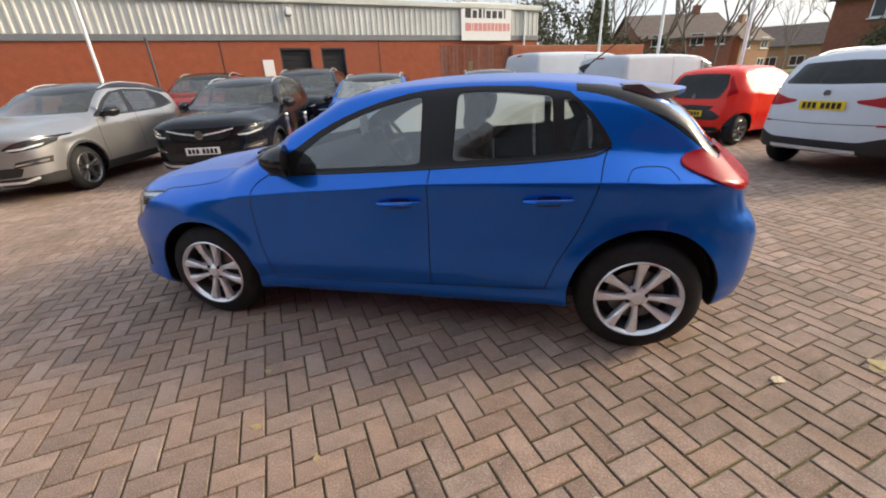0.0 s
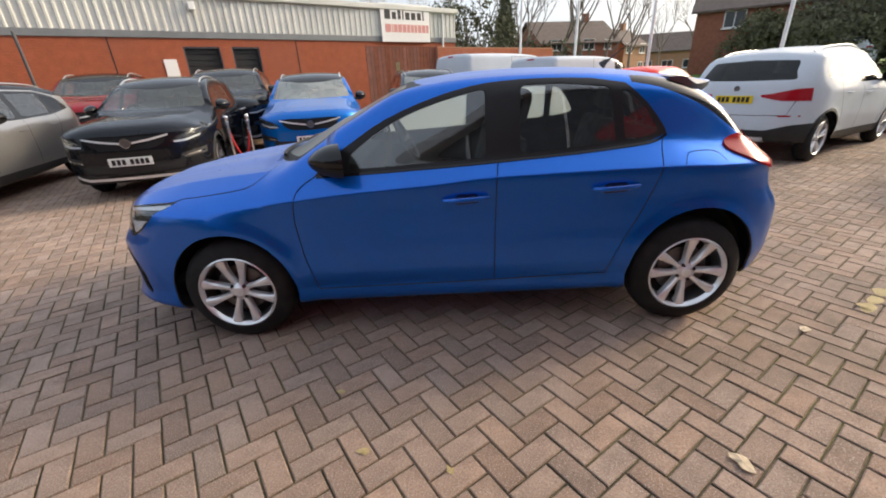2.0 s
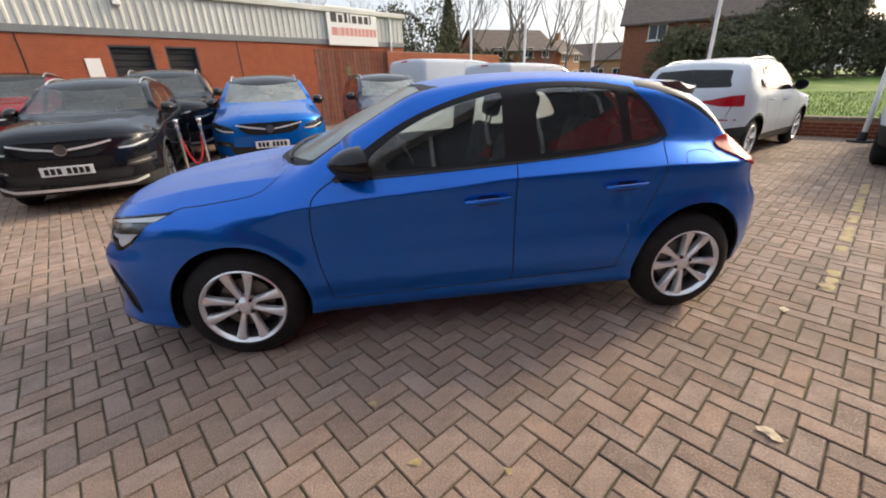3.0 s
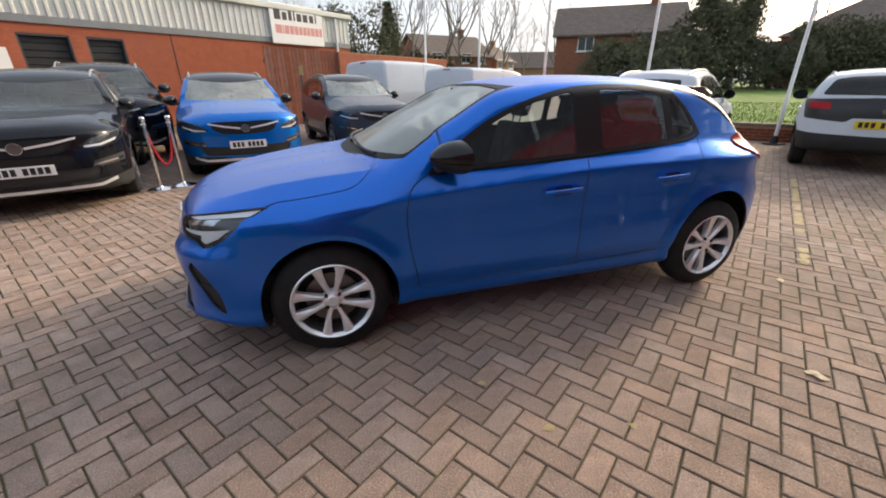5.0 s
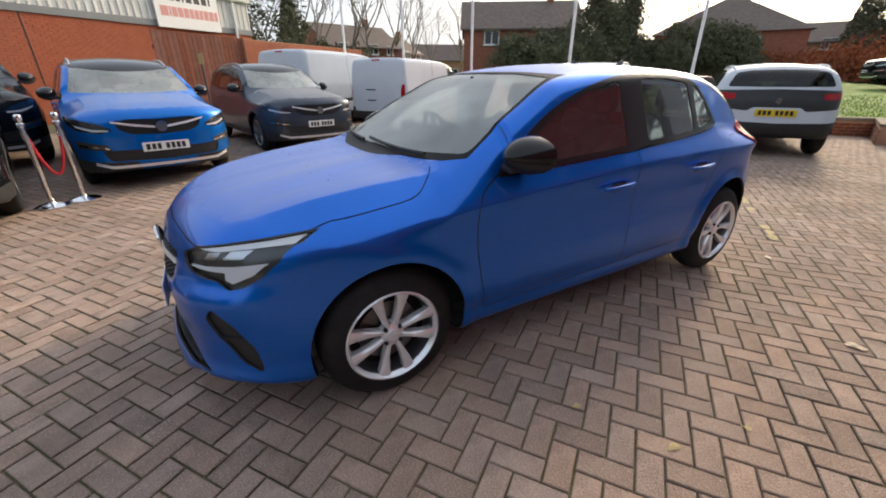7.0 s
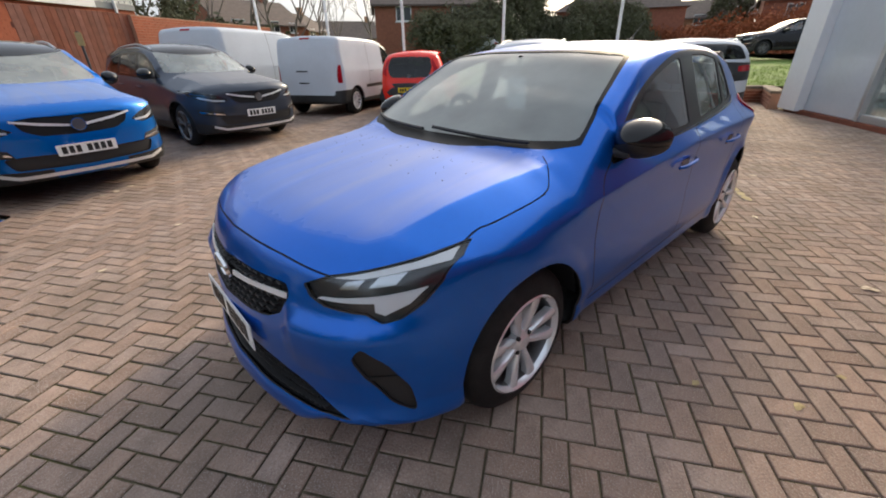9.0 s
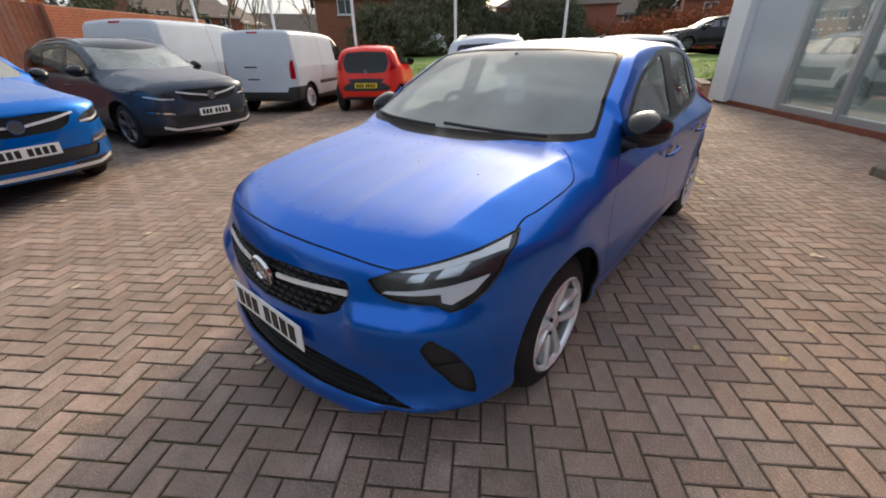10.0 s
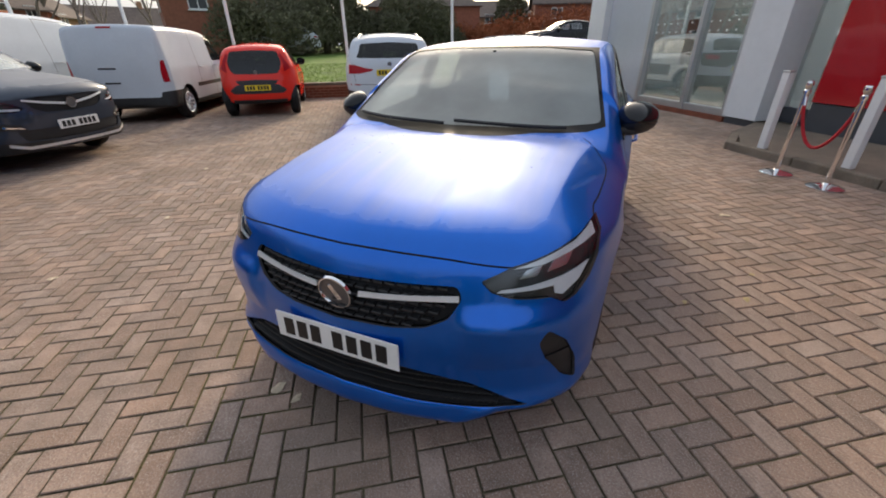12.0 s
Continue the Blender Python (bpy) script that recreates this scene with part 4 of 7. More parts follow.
def wheel(parent, x, y, r, w, rim_r, spokes, m_rim, twin=False, turn=0.0, twist=0.0, rim_name="rim", m_in=None):
    """A wheel at the outer face y (negative: the left side): tyre, rim with spokes, brake disc."""
    s = -1 if y < 0 else 1
    e = new("wheel")
    e.parent = parent
    e.location = (x, y, r)
    bm = bmesh.new()
    t = r - rim_r
    prof = [(rim_r - 0.006, 0.012), (rim_r + 0.01, 0.0), (rim_r + 0.35 * t, 0.006), (r - 0.035, 0.018), (r - 0.012, 0.034), (r - 0.002, 0.055), (r, 0.075), (r, w / 2 - 0.004), (r - 0.006, w / 2), (r, w / 2 + 0.004), (r, w - 0.075), (r - 0.012, w - 0.034), (r - 0.04, w - 0.01), (rim_r, w - 0.005)]
    lathe(bm, [(a, -s * b) for a, b in prof], "y", sides=48)
    ob = part("tyre", bm, M_rubber, e, smooth=True)
    bm = bmesh.new()
    lathe(bm, [(a, -s * b) for a, b in [(rim_r + 0.004, 0.004), (rim_r - 0.003, -0.001), (rim_r - 0.010, 0.006), (rim_r - 0.018, 0.022)]], "y", sides=48)
    for k in range(spokes):
        if twin:
            a = 2 * math.pi * (k // 2) / (spokes / 2) + (0.16 if k % 2 else -0.16)
        else:
            a = 2 * math.pi * k / spokes
        a += turn
        r0, r1 = 0.045, rim_r - 0.01
        a1 = a + twist * (1 if k % 2 else -1)
        secs = []
        for q, wd, dp in ((0.0, 0.014, 0.030), (0.35, 0.015, 0.022), (0.75, 0.022, 0.014), (1.0, 0.031, 0.012)):
            rr, aa = r0 + (r1 - r0) * q, a + (a1 - a) * q
            cx, cz, tx, tz = rr * math.cos(aa), rr * math.sin(aa), -math.sin(aa), math.cos(aa)
            sc = rim_r / 0.2 * 0.9
            wd *= sc * (0.72 if twin else 1.0)
            secs.append([bm.verts.new((cx + tx * u, -s * h, cz + tz * u)) for u, h in ((-wd, dp + 0.035), (-wd, dp + 0.004), (-wd * 0.55, dp - 0.004), (wd * 0.55, dp - 0.004), (wd, dp + 0.004), (wd, dp + 0.035))])
        for p, q in zip(secs, secs[1:]):
            for i in range(6):
                bm.faces.new((p[i], p[(i + 1) % 6], q[(i + 1) % 6], q[i]))
    bmesh.ops.recalc_face_normals(bm, faces=bm.faces[:])
    lathe(bm, [(0.001, -s * 0.014), (0.028, -s * 0.015), (0.033, -s * 0.02), (0.056, -s * 0.03), (0.060, -s * 0.06)], "y", sides=24)
    part(rim_name, bm, m_rim, e, smooth=True)
    # barrel in dark alloy: the shade behind the spokes put into its colour
    bm = bmesh.new()
    lathe(bm, [(a, -s * b) for a, b in [(rim_r - 0.018, 0.022), (rim_r - 0.024, 0.05), (rim_r - 0.03, w * 0.8)]], "y", sides=48)
    part("wheel_barrel", bm, M_alloy_d, e, smooth=True)
    bm = bmesh.new()
    lathe(bm, [(0.03, -s * 0.075), (rim_r * 0.66, -s * 0.075), (rim_r * 0.66, -s * 0.095), (0.03, -s * 0.095)], "y", sides=32)
    part("brake_disc", bm, M_disc, e, smooth=True)
    # dark disc added as shade behind the spokes, with the wheel bolts
    bm = bmesh.new()
    lathe(bm, [(0.002, -s * 0.10), (rim_r - 0.012, -s * 0.10), (rim_r - 0.012, -s * 0.13)], "y", sides=32)
    for k in range(4):
        a = turn + 0.35 + math.pi / 2 * k
        lathe(bm, [(0.002, -s * 0.018), (0.009, -s * 0.018), (0.010, -s * 0.03)], "y", (0.047 * math.cos(a), 0, 0.047 * math.sin(a)), 8)
    part("wheel_well_shadow_plate", bm, m_in or M_gap, e)
    return e


def copy_wheel(w, parent, x, y, mirror=False):
    """Another wheel of the same meshes, under the same vehicle; turned round for the far side."""
    e = new("wheel")
    e.parent = parent
    e.location = (x, y, w.location.z)
    if mirror:
        e.rotation_euler = (0, 0, math.pi)
    for c in w.children:
        o = new(c.name.split(".")[0], c.data)
        o.parent = e
    return e


def seats(parent, rows, floor=0.35, half=0.37, back=0.60, scale=1.0):
    for x in rows:
        for y in (-half, half):
            bm = bmesh.new()
            box(bm, x - 0.28, x + 0.22, y - 0.24, y + 0.24, floor, floor + 0.22, 0.05, seg=2)
            box(bm, -0.07, 0.07, y - 0.23, y + 0.23, 0.0, back, 0.05, pose(x + 0.25, 0, floor + 0.16, 0, 14), seg=2)
            s = part("seat", bm, M_seat, parent, smooth=True)
            bm = bmesh.new()
            box(bm, -0.05, 0.05, y - 0.13, y + 0.13, back + 0.05, back + 0.24, 0.045, pose(x + 0.25, 0, floor + 0.16, 0, 14), seg=2)
            tube(bm, [pose(x + 0.25, 0, floor + 0.16, 0, 14) @ Vector((0, y - 0.06, back - 0.04)), pose(x + 0.25, 0, floor + 0.16, 0, 14) @ Vector((0, y - 0.06, back + 0.1))], 0.007, 6)
            tube(bm, [pose(x + 0.25, 0, floor + 0.16, 0, 14) @ Vector((0, y + 0.06, back - 0.04)), pose(x + 0.25, 0, floor + 0.16, 0, 14) @ Vector((0, y + 0.06, back + 0.1))], 0.007, 6)
            part("headrest", bm, M_seat, s, smooth=True)


def dash(parent, x, z, driver=0.36):
    bm = bmesh.new()
    box(bm, x - 0.25, x + 0.12, -0.68, 0.68, z - 0.22, z, 0.05, seg=2)
    box(bm, x - 0.36, x - 0.15, -0.55, 0.55, z - 0.2, z - 0.055, 0.03)
    box(bm, x + 0.02, x + 0.14, driver - 0.16, driver + 0.16, z - 0.04, z + 0.07, 0.03, seg=2)
    d = part("dashboard", bm, M_inside, parent, smooth=True)
    bm = bmesh.new()
    m = pose(x + 0.27, driver, z - 0.03, 0, 62)
    ring = [m @ Vector((0.175 * math.cos(2 * math.pi * k / 28), 0.175 * math.sin(2 * math.pi * k / 28), 0)) for k in range(29)]
    tube(bm, ring, 0.016, 8, False)
    for a in (0, 180, 270):
        tube(bm, [m @ Vector((0, 0, -0.01)), m @ Vector((0.17 * math.sin(radians(a)), 0.17 * math.cos(radians(a)), 0))], 0.016, 6)
    lathe(bm, [(0.001, 0.01), (0.05, 0.008), (0.055, -0.02)], "z", m.translation, 16)
    part("steering_wheel", bm, M_plastic, parent, smooth=True)
    return d


def mirror_unit(parent, x, y, z, paint_m, s=-1, size=1.0):
    """A door mirror: domed housing that is flat behind, glass, lower shell and arm."""
    def dome(zc, hz, mt, par, name, lower=False):
        bm = bmesh.new()
        rings = []
        n, m = 10, 24
        for i in range(n + 1):
            u = i / n
            rr = max(0.02, math.sin(u * math.pi / 2) ** 0.62)
            ring = []
            for k in range(m):
                a = 2 * math.pi * k / m
                ca, sa = math.cos(a), math.sin(a)
                cy = math.copysign(abs(ca) ** 0.8, ca)
                cz = math.copysign(abs(sa) ** 0.85, sa)
                if lower:
                    cz = min(cz, -0.35)
                taper = 1.0 - 0.22 * max(0.0, cy)
                ring.append(bm.verts.new((x + size * (-0.085 + 0.15 * u + 0.035 * (cy + 0.3) * u), y + size * s * (0.120 + 0.102 * cy * rr), zc + size * hz * cz * rr * taper)))
            rings.append(ring)
        for p, q in zip(rings, rings[1:]):
            for k in range(m):
                bm.faces.new((p[k], p[(k + 1) % m], q[(k + 1) % m], q[k]))
        bm.faces.new(rings[0])
        bm.faces.new(rings[-1][::-1])
        bmesh.ops.recalc_face_normals(bm, faces=bm.faces[:])
        return part(name, bm, mt, par, smooth=True)

    h = dome(z, 0.080, paint_m, parent, "door_mirror")
    dome(z - 0.004, 0.084, M_plastic, h, "mirror_shell", True)
    bm = bmesh.new()
    box(bm, x - 0.05, x + 0.05, y - s * 0.05, y + s * 0.12 * size, z - 0.075 * size, z - 0.035 * size, 0.014, seg=2)
    part("mirror_arm", bm, M_plastic, h, smooth=True)


def number_plate(parent, m, yellow=False, w=0.52, h=0.111):
    """A number plate in the plane y-z of m, facing its -x; the characters are plain bars."""
    bm = bmesh.new()
    box(bm, -0.006, 0.0, -w / 2, w / 2, -h / 2, h / 2, 0.002, m)
    p = part("number_plate", bm, M_yplate if yellow else M_wplate, parent, "yellow rear number plate" if yellow else "white front number plate")
    k = w / 0.52
    for i in range(7):
        bm = bmesh.new()
        c = (-0.195 + 0.06 * i + (0.035 if i > 3 else 0)) * k
        box(bm, -0.0085, -0.006, c - 0.021 * k, c + 0.021 * k, -0.036, 0.036, 0, m)
        part("plate_bar", bm, M_ink, p)
    return p


def roundel(parent, m, r, mat_in, name="badge"):
    bm = bmesh.new()
    lathe(bm, [(r * 0.86, -0.004), (r * 0.9, -0.012), (r * 0.97, -0.012), (r, -0.002)], "x", sides=32)
    bmesh.ops.transform(bm, matrix=m, verts=bm.verts[:])
    b = part(name, bm, M_chrome, parent, "plain chrome ring badge", smooth=True)
    bm = bmesh.new()
    lathe(bm, [(0.001, -0.006), (r * 0.88, -0.005), (r * 0.88, 0.004)], "x", sides=32)
    bmesh.ops.transform(bm, matrix=m, verts=bm.verts[:])
    part("badge_disc", bm, mat_in, b, smooth=True)


def arch_liner(parent, x, r, y0, y1):
    for s in (-1, 1):
        bm = bmesh.new()
        rings = []
        for k in range(25):
            a = math.pi * (0.06 + 0.88 * k / 24)
            c, q = x + r * math.cos(a), 0.31 + r * math.sin(a)
            rings.append((bm.verts.new((c, s * y0, q)), bm.verts.new((c, s * y1, q))))
        for a, b in zip(rings, rings[1:]):
            bm.faces.new((a[0], a[1], b[1], b[0]))
        bm.faces.new([q[1] for q in rings])
        part("wheel_arch_liner", bm, M_gap, parent)


def circle(cx, cz, r, n=28, a0=-30, a1=210):
    """An arch opening: a circle's upper part, carried down past the sill."""
    pts = [(cx + r * math.cos(radians(a0 + (a1 - a0) * k / n)), cz + r * math.sin(radians(a0 + (a1 - a0) * k / n))) for k in range(n + 1)]
    return pts + [(pts[-1][0] + 0.03, 0.0), (pts[0][0] - 0.03, 0.0)]


def any_side(c):
    return c[1] < -0.3


def lower_side(c):
    return c[1] < -0.45


# ---- the blue hatchback ----
def blue_hatchback():
    car = thing("hatchback_car", pose(0, 0.035, 0, 0, 0, -0.2), "bright blue five-door hatchback with black mirrors and silver alloy wheels", "car")
    FOLD = [(-2.0, 0.60), (-1.7, 0.612), (-1.426, 0.626), (-1.212, 0.642), (-0.963, 0.686), (-0.855, 0.723)]
    sh = Shell(
        top=[(-2.12, 0.80), (-2.02, 0.832), (-1.9, 0.865), (-1.6, 0.922), (-1.3, 0.962), (-1.08, 0.988), (-0.97, 1.035), (-0.5, 1.262), (-0.25, 1.368), (-0.1, 1.392), (0.15, 1.413), (0.4, 1.419), (0.7, 1.412), (0.95, 1.394), (1.2, 1.358), (1.4, 1.29), (1.5, 1.23), (1.7, 1.03), (1.85, 0.92), (2.0, 0.85)],
        bottom=[(-2.12, 0.165), (-1.9, 0.17), (-1.7, 0.175), (-0.9, 0.215), (0.9, 0.225), (1.6, 0.25), (2.0, 0.30)],
        width=[(-2.1, 0.84), (-1.7, 0.855), (-1.27, 0.868), (-0.8, 0.868), (0, 0.868), (0.7, 0.868), (1.0, 0.864), (1.27, 0.852), (1.45, 0.832), (1.6, 0.800), (1.75, 0.75), (2.0, 0.65)],
        crease=[(-2.1, 0.72), (-1.6, 0.765), (-1.27, 0.795), (-0.86, 0.831), (-0.56, 0.858), (-0.156, 0.882), (0.15, 0.908), (0.56, 0.918), (0.99, 0.924), (1.4, 0.915), (2, 0.90)],
        belt=[(-2.1, 0.83), (-1.4, 0.90), (-0.73, 0.935), (-0.16, 0.962), (0.57, 1.0), (0.84, 1.022), (1.07, 1.04), (1.3, 1.02), (2, 1.0)],
        low=[(0.1, 0.08), (0.2, 0.055), (0.25, 0.036), (0.30, 0.030), (0.33, 0.030), (0.37, 0.018), (0.43, 0.008), (0.52, 0.008), (0.64, 0.014), (0.76, 0.014), (0.84, 0.008), (0.90, 0.002), (0.95, 0.0)],
        fplan=[(0, 0), (0.2, 0.018), (0.375, 0.055), (0.5, 0.092), (0.6, 0.135), (0.73, 0.255), (0.8, 0.38), (0.88, 0.72)],
        fprof=[(0.1, 0.05), (0.16, -0.005), (0.21, -0.028), (0.26, -0.022), (0.30, 0.004), (0.34, 0.014), (0.5, 0.006), (0.58, 0.014), (0.65, 0.026), (0.72, 0.05), (0.78, 0.078), (0.84, 0.13), (0.95, 0.4)],
        fspread=[(0.1, 0.86), (0.3, 0.88), (0.5, 0.98), (0.7, 1.06), (1.0, 1.06)],
        rplan=[(0, 0), (0.3, 0.012), (0.5, 0.045), (0.65, 0.095), (0.75, 0.165), (0.82, 0.29), (0.9, 0.55)],
        rprof=[(0.15, 0.18), (0.25, 0.10), (0.4, 0.055), (0.55, 0.05), (0.64, 0.055), (0.70, 0.085), (0.77, 0.135), (0.85, 0.15), (0.90, 0.11), (0.95, 0.06), (1.035, 0.075), (1.2, 0.37), (1.35, 0.52), (1.45, 0.62)],
        xf=-2.10, xr=1.96, tumble=0.39, shoulder=[(-1.0, 0.05), (0.1, 0.055), (0.5, 0.07), (0.85, 0.10), (1.1, 0.125), (1.4, 0.14)], crown=(0.04, 0.035), bow=(0.05, -0.10), axles=(-1.269, 1.269), arch=0.355, flare=0.014, round_top=0.075, round_end=0.08, ridge=0.007, lift=0.08, ledge=0.032, edge=0.005, fold=FOLD)
    side = any_side
    dlo = bend([(-0.735, 0.943), (-0.16, 0.968), (0.57, 1.006), (0.85, 1.026), (0.99, 1.042), (1.075, 1.075)], 2) + bend([(1.06, 1.11), (0.98, 1.22), (0.87, 1.318)], 2) + bend([(0.69, 1.347), (0.47, 1.357), (0.25, 1.353), (0.08, 1.335), (-0.095, 1.294), (-0.275, 1.233), (-0.44, 1.155), (-0.66, 1.015)], 2)
    w_front = ring_poly(bend([(-0.555, 0.972), (-0.16, 0.987), (0.145, 1.002)], 2) + [(0.150, 1.315)] + bend([(0.12, 1.318), (-0.08, 1.272), (-0.26, 1.212), (-0.42, 1.13), (-0.55, 1.035)], 2), 0.02, 2)
    w_rear = ring_poly([(0.315, 1.012), (0.57, 1.027), (0.81, 1.043), (0.79, 1.305), (0.55, 1.331), (0.33, 1.332)], 0.03, 3)
    w_quarter = ring_poly([(0.855, 1.048), (0.92, 1.055), (1.0, 1.070), (1.04, 1.09), (0.98, 1.19), (0.90, 1.275), (0.845, 1.292)], 0.02, 3)
    trim = bend([(0.90, 1.352), (1.1, 1.33), (1.28, 1.262), (1.42, 1.17), (1.60, 1.01)], 3) + bend([(1.545, 0.995), (1.36, 1.14), (1.22, 1.222), (1.05, 1.288), (0.90, 1.318)], 3)
    gaps = [
        ribbon(bend([(-0.725, 0.945), (-0.80, 0.90), (-0.842, 0.84), (-0.857, 0.709), (-0.838, 0.528), (-0.815, 0.42), (-0.80, 0.318)]), 0.0055),
        ribbon([(0.26, 1.30), (0.232, 1.13), (0.2, 0.96), (0.192, 0.907), (0.186, 0.6), (0.184, 0.33)], 0.0055),
        ribbon(bend([(1.065, 1.08), (1.035, 1.0), (1.018, 0.92), (0.985, 0.80), (0.93, 0.66), (0.86, 0.52), (0.82, 0.42), (0.80, 0.345)]), 0.0055),
        ribbon([(-0.80, 0.318), (0.0, 0.326), (0.80, 0.345)], 0.006),
        ribbon(bend([(1.135, 0.925), (1.155, 0.965), (1.19, 0.982), (1.29, 0.982), (1.335, 0.965), (1.362, 0.932)]), 0.0035),
        ribbon(bend([(-1.525, 0.829), (-1.49, 0.838), (-1.45, 0.846), (-1.38, 0.852), (-1.19, 0.876), (-1.118, 0.888)]), 0.0035),
    ]
    front = lambda c: c[0] < -1.45
    nose = lambda c: c[0] < -1.7
    lamp = ring_poly([(-0.470, 0.730), (-0.555, 0.773), (-0.645, 0.796), (-0.72, 0.818), (-0.752, 0.832), (-0.782, 0.800), (-0.787, 0.745), (-0.772, 0.690), (-0.745, 0.652), (-0.714, 0.641), (-0.672, 0.668), (-0.56, 0.680), (-0.505, 0.698)], 0.008, 2)
    grille = ring_poly([(0.05, 0.706), (-0.19, 0.711), (-0.405, 0.712), (-0.424, 0.675), (-0.385, 0.605), (-0.312, 0.568), (-0.19, 0.554), (0.05, 0.551)], 0.015, 2)
    lower = ring_poly([(0.05, 0.398), (-0.24, 0.392), (-0.46, 0.357), (-0.655, 0.278), (-0.55, 0.278), (-0.4, 0.272), (-0.13, 0.276), (0.05, 0.278)], 0.010, 2)
    fog = ring_poly([(-0.662, 0.530), (-0.686, 0.572), (-0.737, 0.51), (-0.773, 0.40), (-0.785, 0.302), (-0.738, 0.352), (-0.685, 0.450)], 0.016, 3)
    hood_edge = ribbon(bend([(0.02, 0.797), (-0.2, 0.794), (-0.35, 0.787), (-0.48, 0.775), (-0.565, 0.768)]), 0.005)
    screen = ring_poly([(0.05, 1.012), (-0.40, 1.018), (-0.70, 1.03), (-0.645, 1.17), (-0.575, 1.337), (-0.30, 1.357), (0.05, 1.359)], 0.03, 3)
    screen_band = [(0.05, 1.0), (-0.64, 1.0), (-0.72, 1.015), (-0.595, 1.350), (-0.30, 1.366), (0.05, 1.368)]
    cowl = bend([(-1.10, 0.05), (-1.09, -0.2), (-1.01, -0.43), (-0.92, -0.6), (-0.87, -0.66)], 3) + bend([(-0.83, -0.66), (-0.93, -0.45), (-0.99, -0.2), (-1.01, 0.05)], 3)
    rear_glass = ring_poly([(0.05, 1.03), (-0.56, 1.03), (-0.50, 1.28), (0.05, 1.30)], 0.05, 3)
    tail = ring_poly([(1.375, 1.000), (1.40, 1.030), (1.46, 1.046), (1.58, 1.046), (1.74, 1.02), (1.77, 0.93), (1.74, 0.875), (1.64, 0.872), (1.54, 0.912), (1.45, 0.950), (1.395, 0.975)], 0.03, 3)
    cabin = lambda c: -1.3 < c[0] < 0.1 and c[2] > 0.9
    behind = lambda c: c[0] > 1.2
    crease = ribbon([(-1.0 + 0.06 * k, float(sh.crease(-1.0 + 0.06 * k))) for k in range(43)], 0.010)
    fold = ribbon([(-1.0 - 0.06 * k, -float(sh.fold(-1.0 - 0.06 * k))) for k in range(12)], 0.012)
    regions = [
        ("body", "y", crease, lambda c: c[1] < -0.6), ("body", "z", fold, lambda c: c[2] > 0.84),
        ("glass_front", "y", w_front, side), ("glass_rear", "y", w_rear, side), ("glass_quarter", "y", w_quarter, side),
        ("frame", "y", dlo, side), ("pillar_trim", "y", trim, lambda c: c[1] < -0.3 and c[0] > 0.85 and c[2] > 0.97),
        ("arch_f", "y", circle(-1.265, 0.318, 0.350), lower_side), ("arch_r", "y", circle(1.277, 0.335, 0.366), lower_side),
        ("screen", "x", screen, cabin), ("screen_band", "x", screen_band, cabin), ("screen_band", "z", cowl, cabin), ("gap9", "z", ribbon(bend([(-1.125, -0.757), (-1.088, -0.750), (-1.045, -0.72), (-1.0, -0.678), (-0.972, -0.635)]), 0.005), lambda c: c[2] > 0.85 and c[0] < -0.9), ("rear_glass", "x", rear_glass, behind),
        ("lamp", "x", lamp, front), ("grille", "x", grille, nose), ("lower", "x", lower, nose), ("fog", "x", fog, nose), ("hoodgap", "x", hood_edge, nose),
        ("tail", "y", tail, lambda c: c[0] > 1.3 and c[1] < -0.25),
    ] + [("gap%d" % k, "y", g, (lambda c: c[1] < -0.6) if k == 5 else side) for k, g in enumerate(gaps)]
    p = panels(sh, regions, (80, 18, 20, 30))
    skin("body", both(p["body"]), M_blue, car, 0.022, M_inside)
    for g in sorted(k for k in p if k.startswith("gap")):
        plate_sheet("panel_gap", moved(p[g], -0.004), M_gap, car)
        plate_sheet("panel_gap", moved(mirrored(p[g]), -0.004), M_gap, car)
    plate_sheet("bonnet_gap", moved(both(p["hoodgap"]), -0.004), M_gap, car)
    for piece in (lambda q: q, mirrored):
        skin("window_frame", piece(p["frame"]), M_satin, car, 0.02, M_inside, "gloss black window surround")
        for g in ("glass_front", "glass_rear", "glass_quarter"):
            plate_sheet("side_window", moved(piece(p[g]), -0.004), M_misted if piece is mirrored else M_glass, car, "misted side window" if piece is mirrored else "clear side window")
        skin("pillar_trim", piece(p["pillar_trim"]), M_gloss, car, 0.02)
        lens = plate_sheet("headlight", moved(piece(p["lamp"]), 0.001), M_lens, car, "clear headlight with white light strip")
        plate_sheet("reflector", moved(piece(p["lamp"]), -0.022), M_lampback, lens)
        plate_sheet("fog_recess", moved(piece(p["fog"]), -0.014), M_plastic, car, "black plastic fog lamp recess")
        skin("tail_light", moved(piece(p["tail"]), 0.010), M_redlens, car, 0.03, None, "red tail light")
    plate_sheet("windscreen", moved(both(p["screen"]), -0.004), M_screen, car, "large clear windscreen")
    skin("screen_surround", both(p["screen_band"]), M_frit, car, 0.02)
    plate_sheet("rear_window", both(p["rear_glass"]), M_privacy, car)
    plate_sheet("grille", moved(both(p["grille"]), -0.025), M_gap, car, "black honeycomb grille")
    plate_sheet("lower_grille", moved(both(p["lower"]), -0.03), M_gap, car, "black lower bumper grille")
    for x in (-1.269, 1.269):
        arch_liner(car, x, 0.385, 0.68 if x > 0 else 0.82, 0.55)
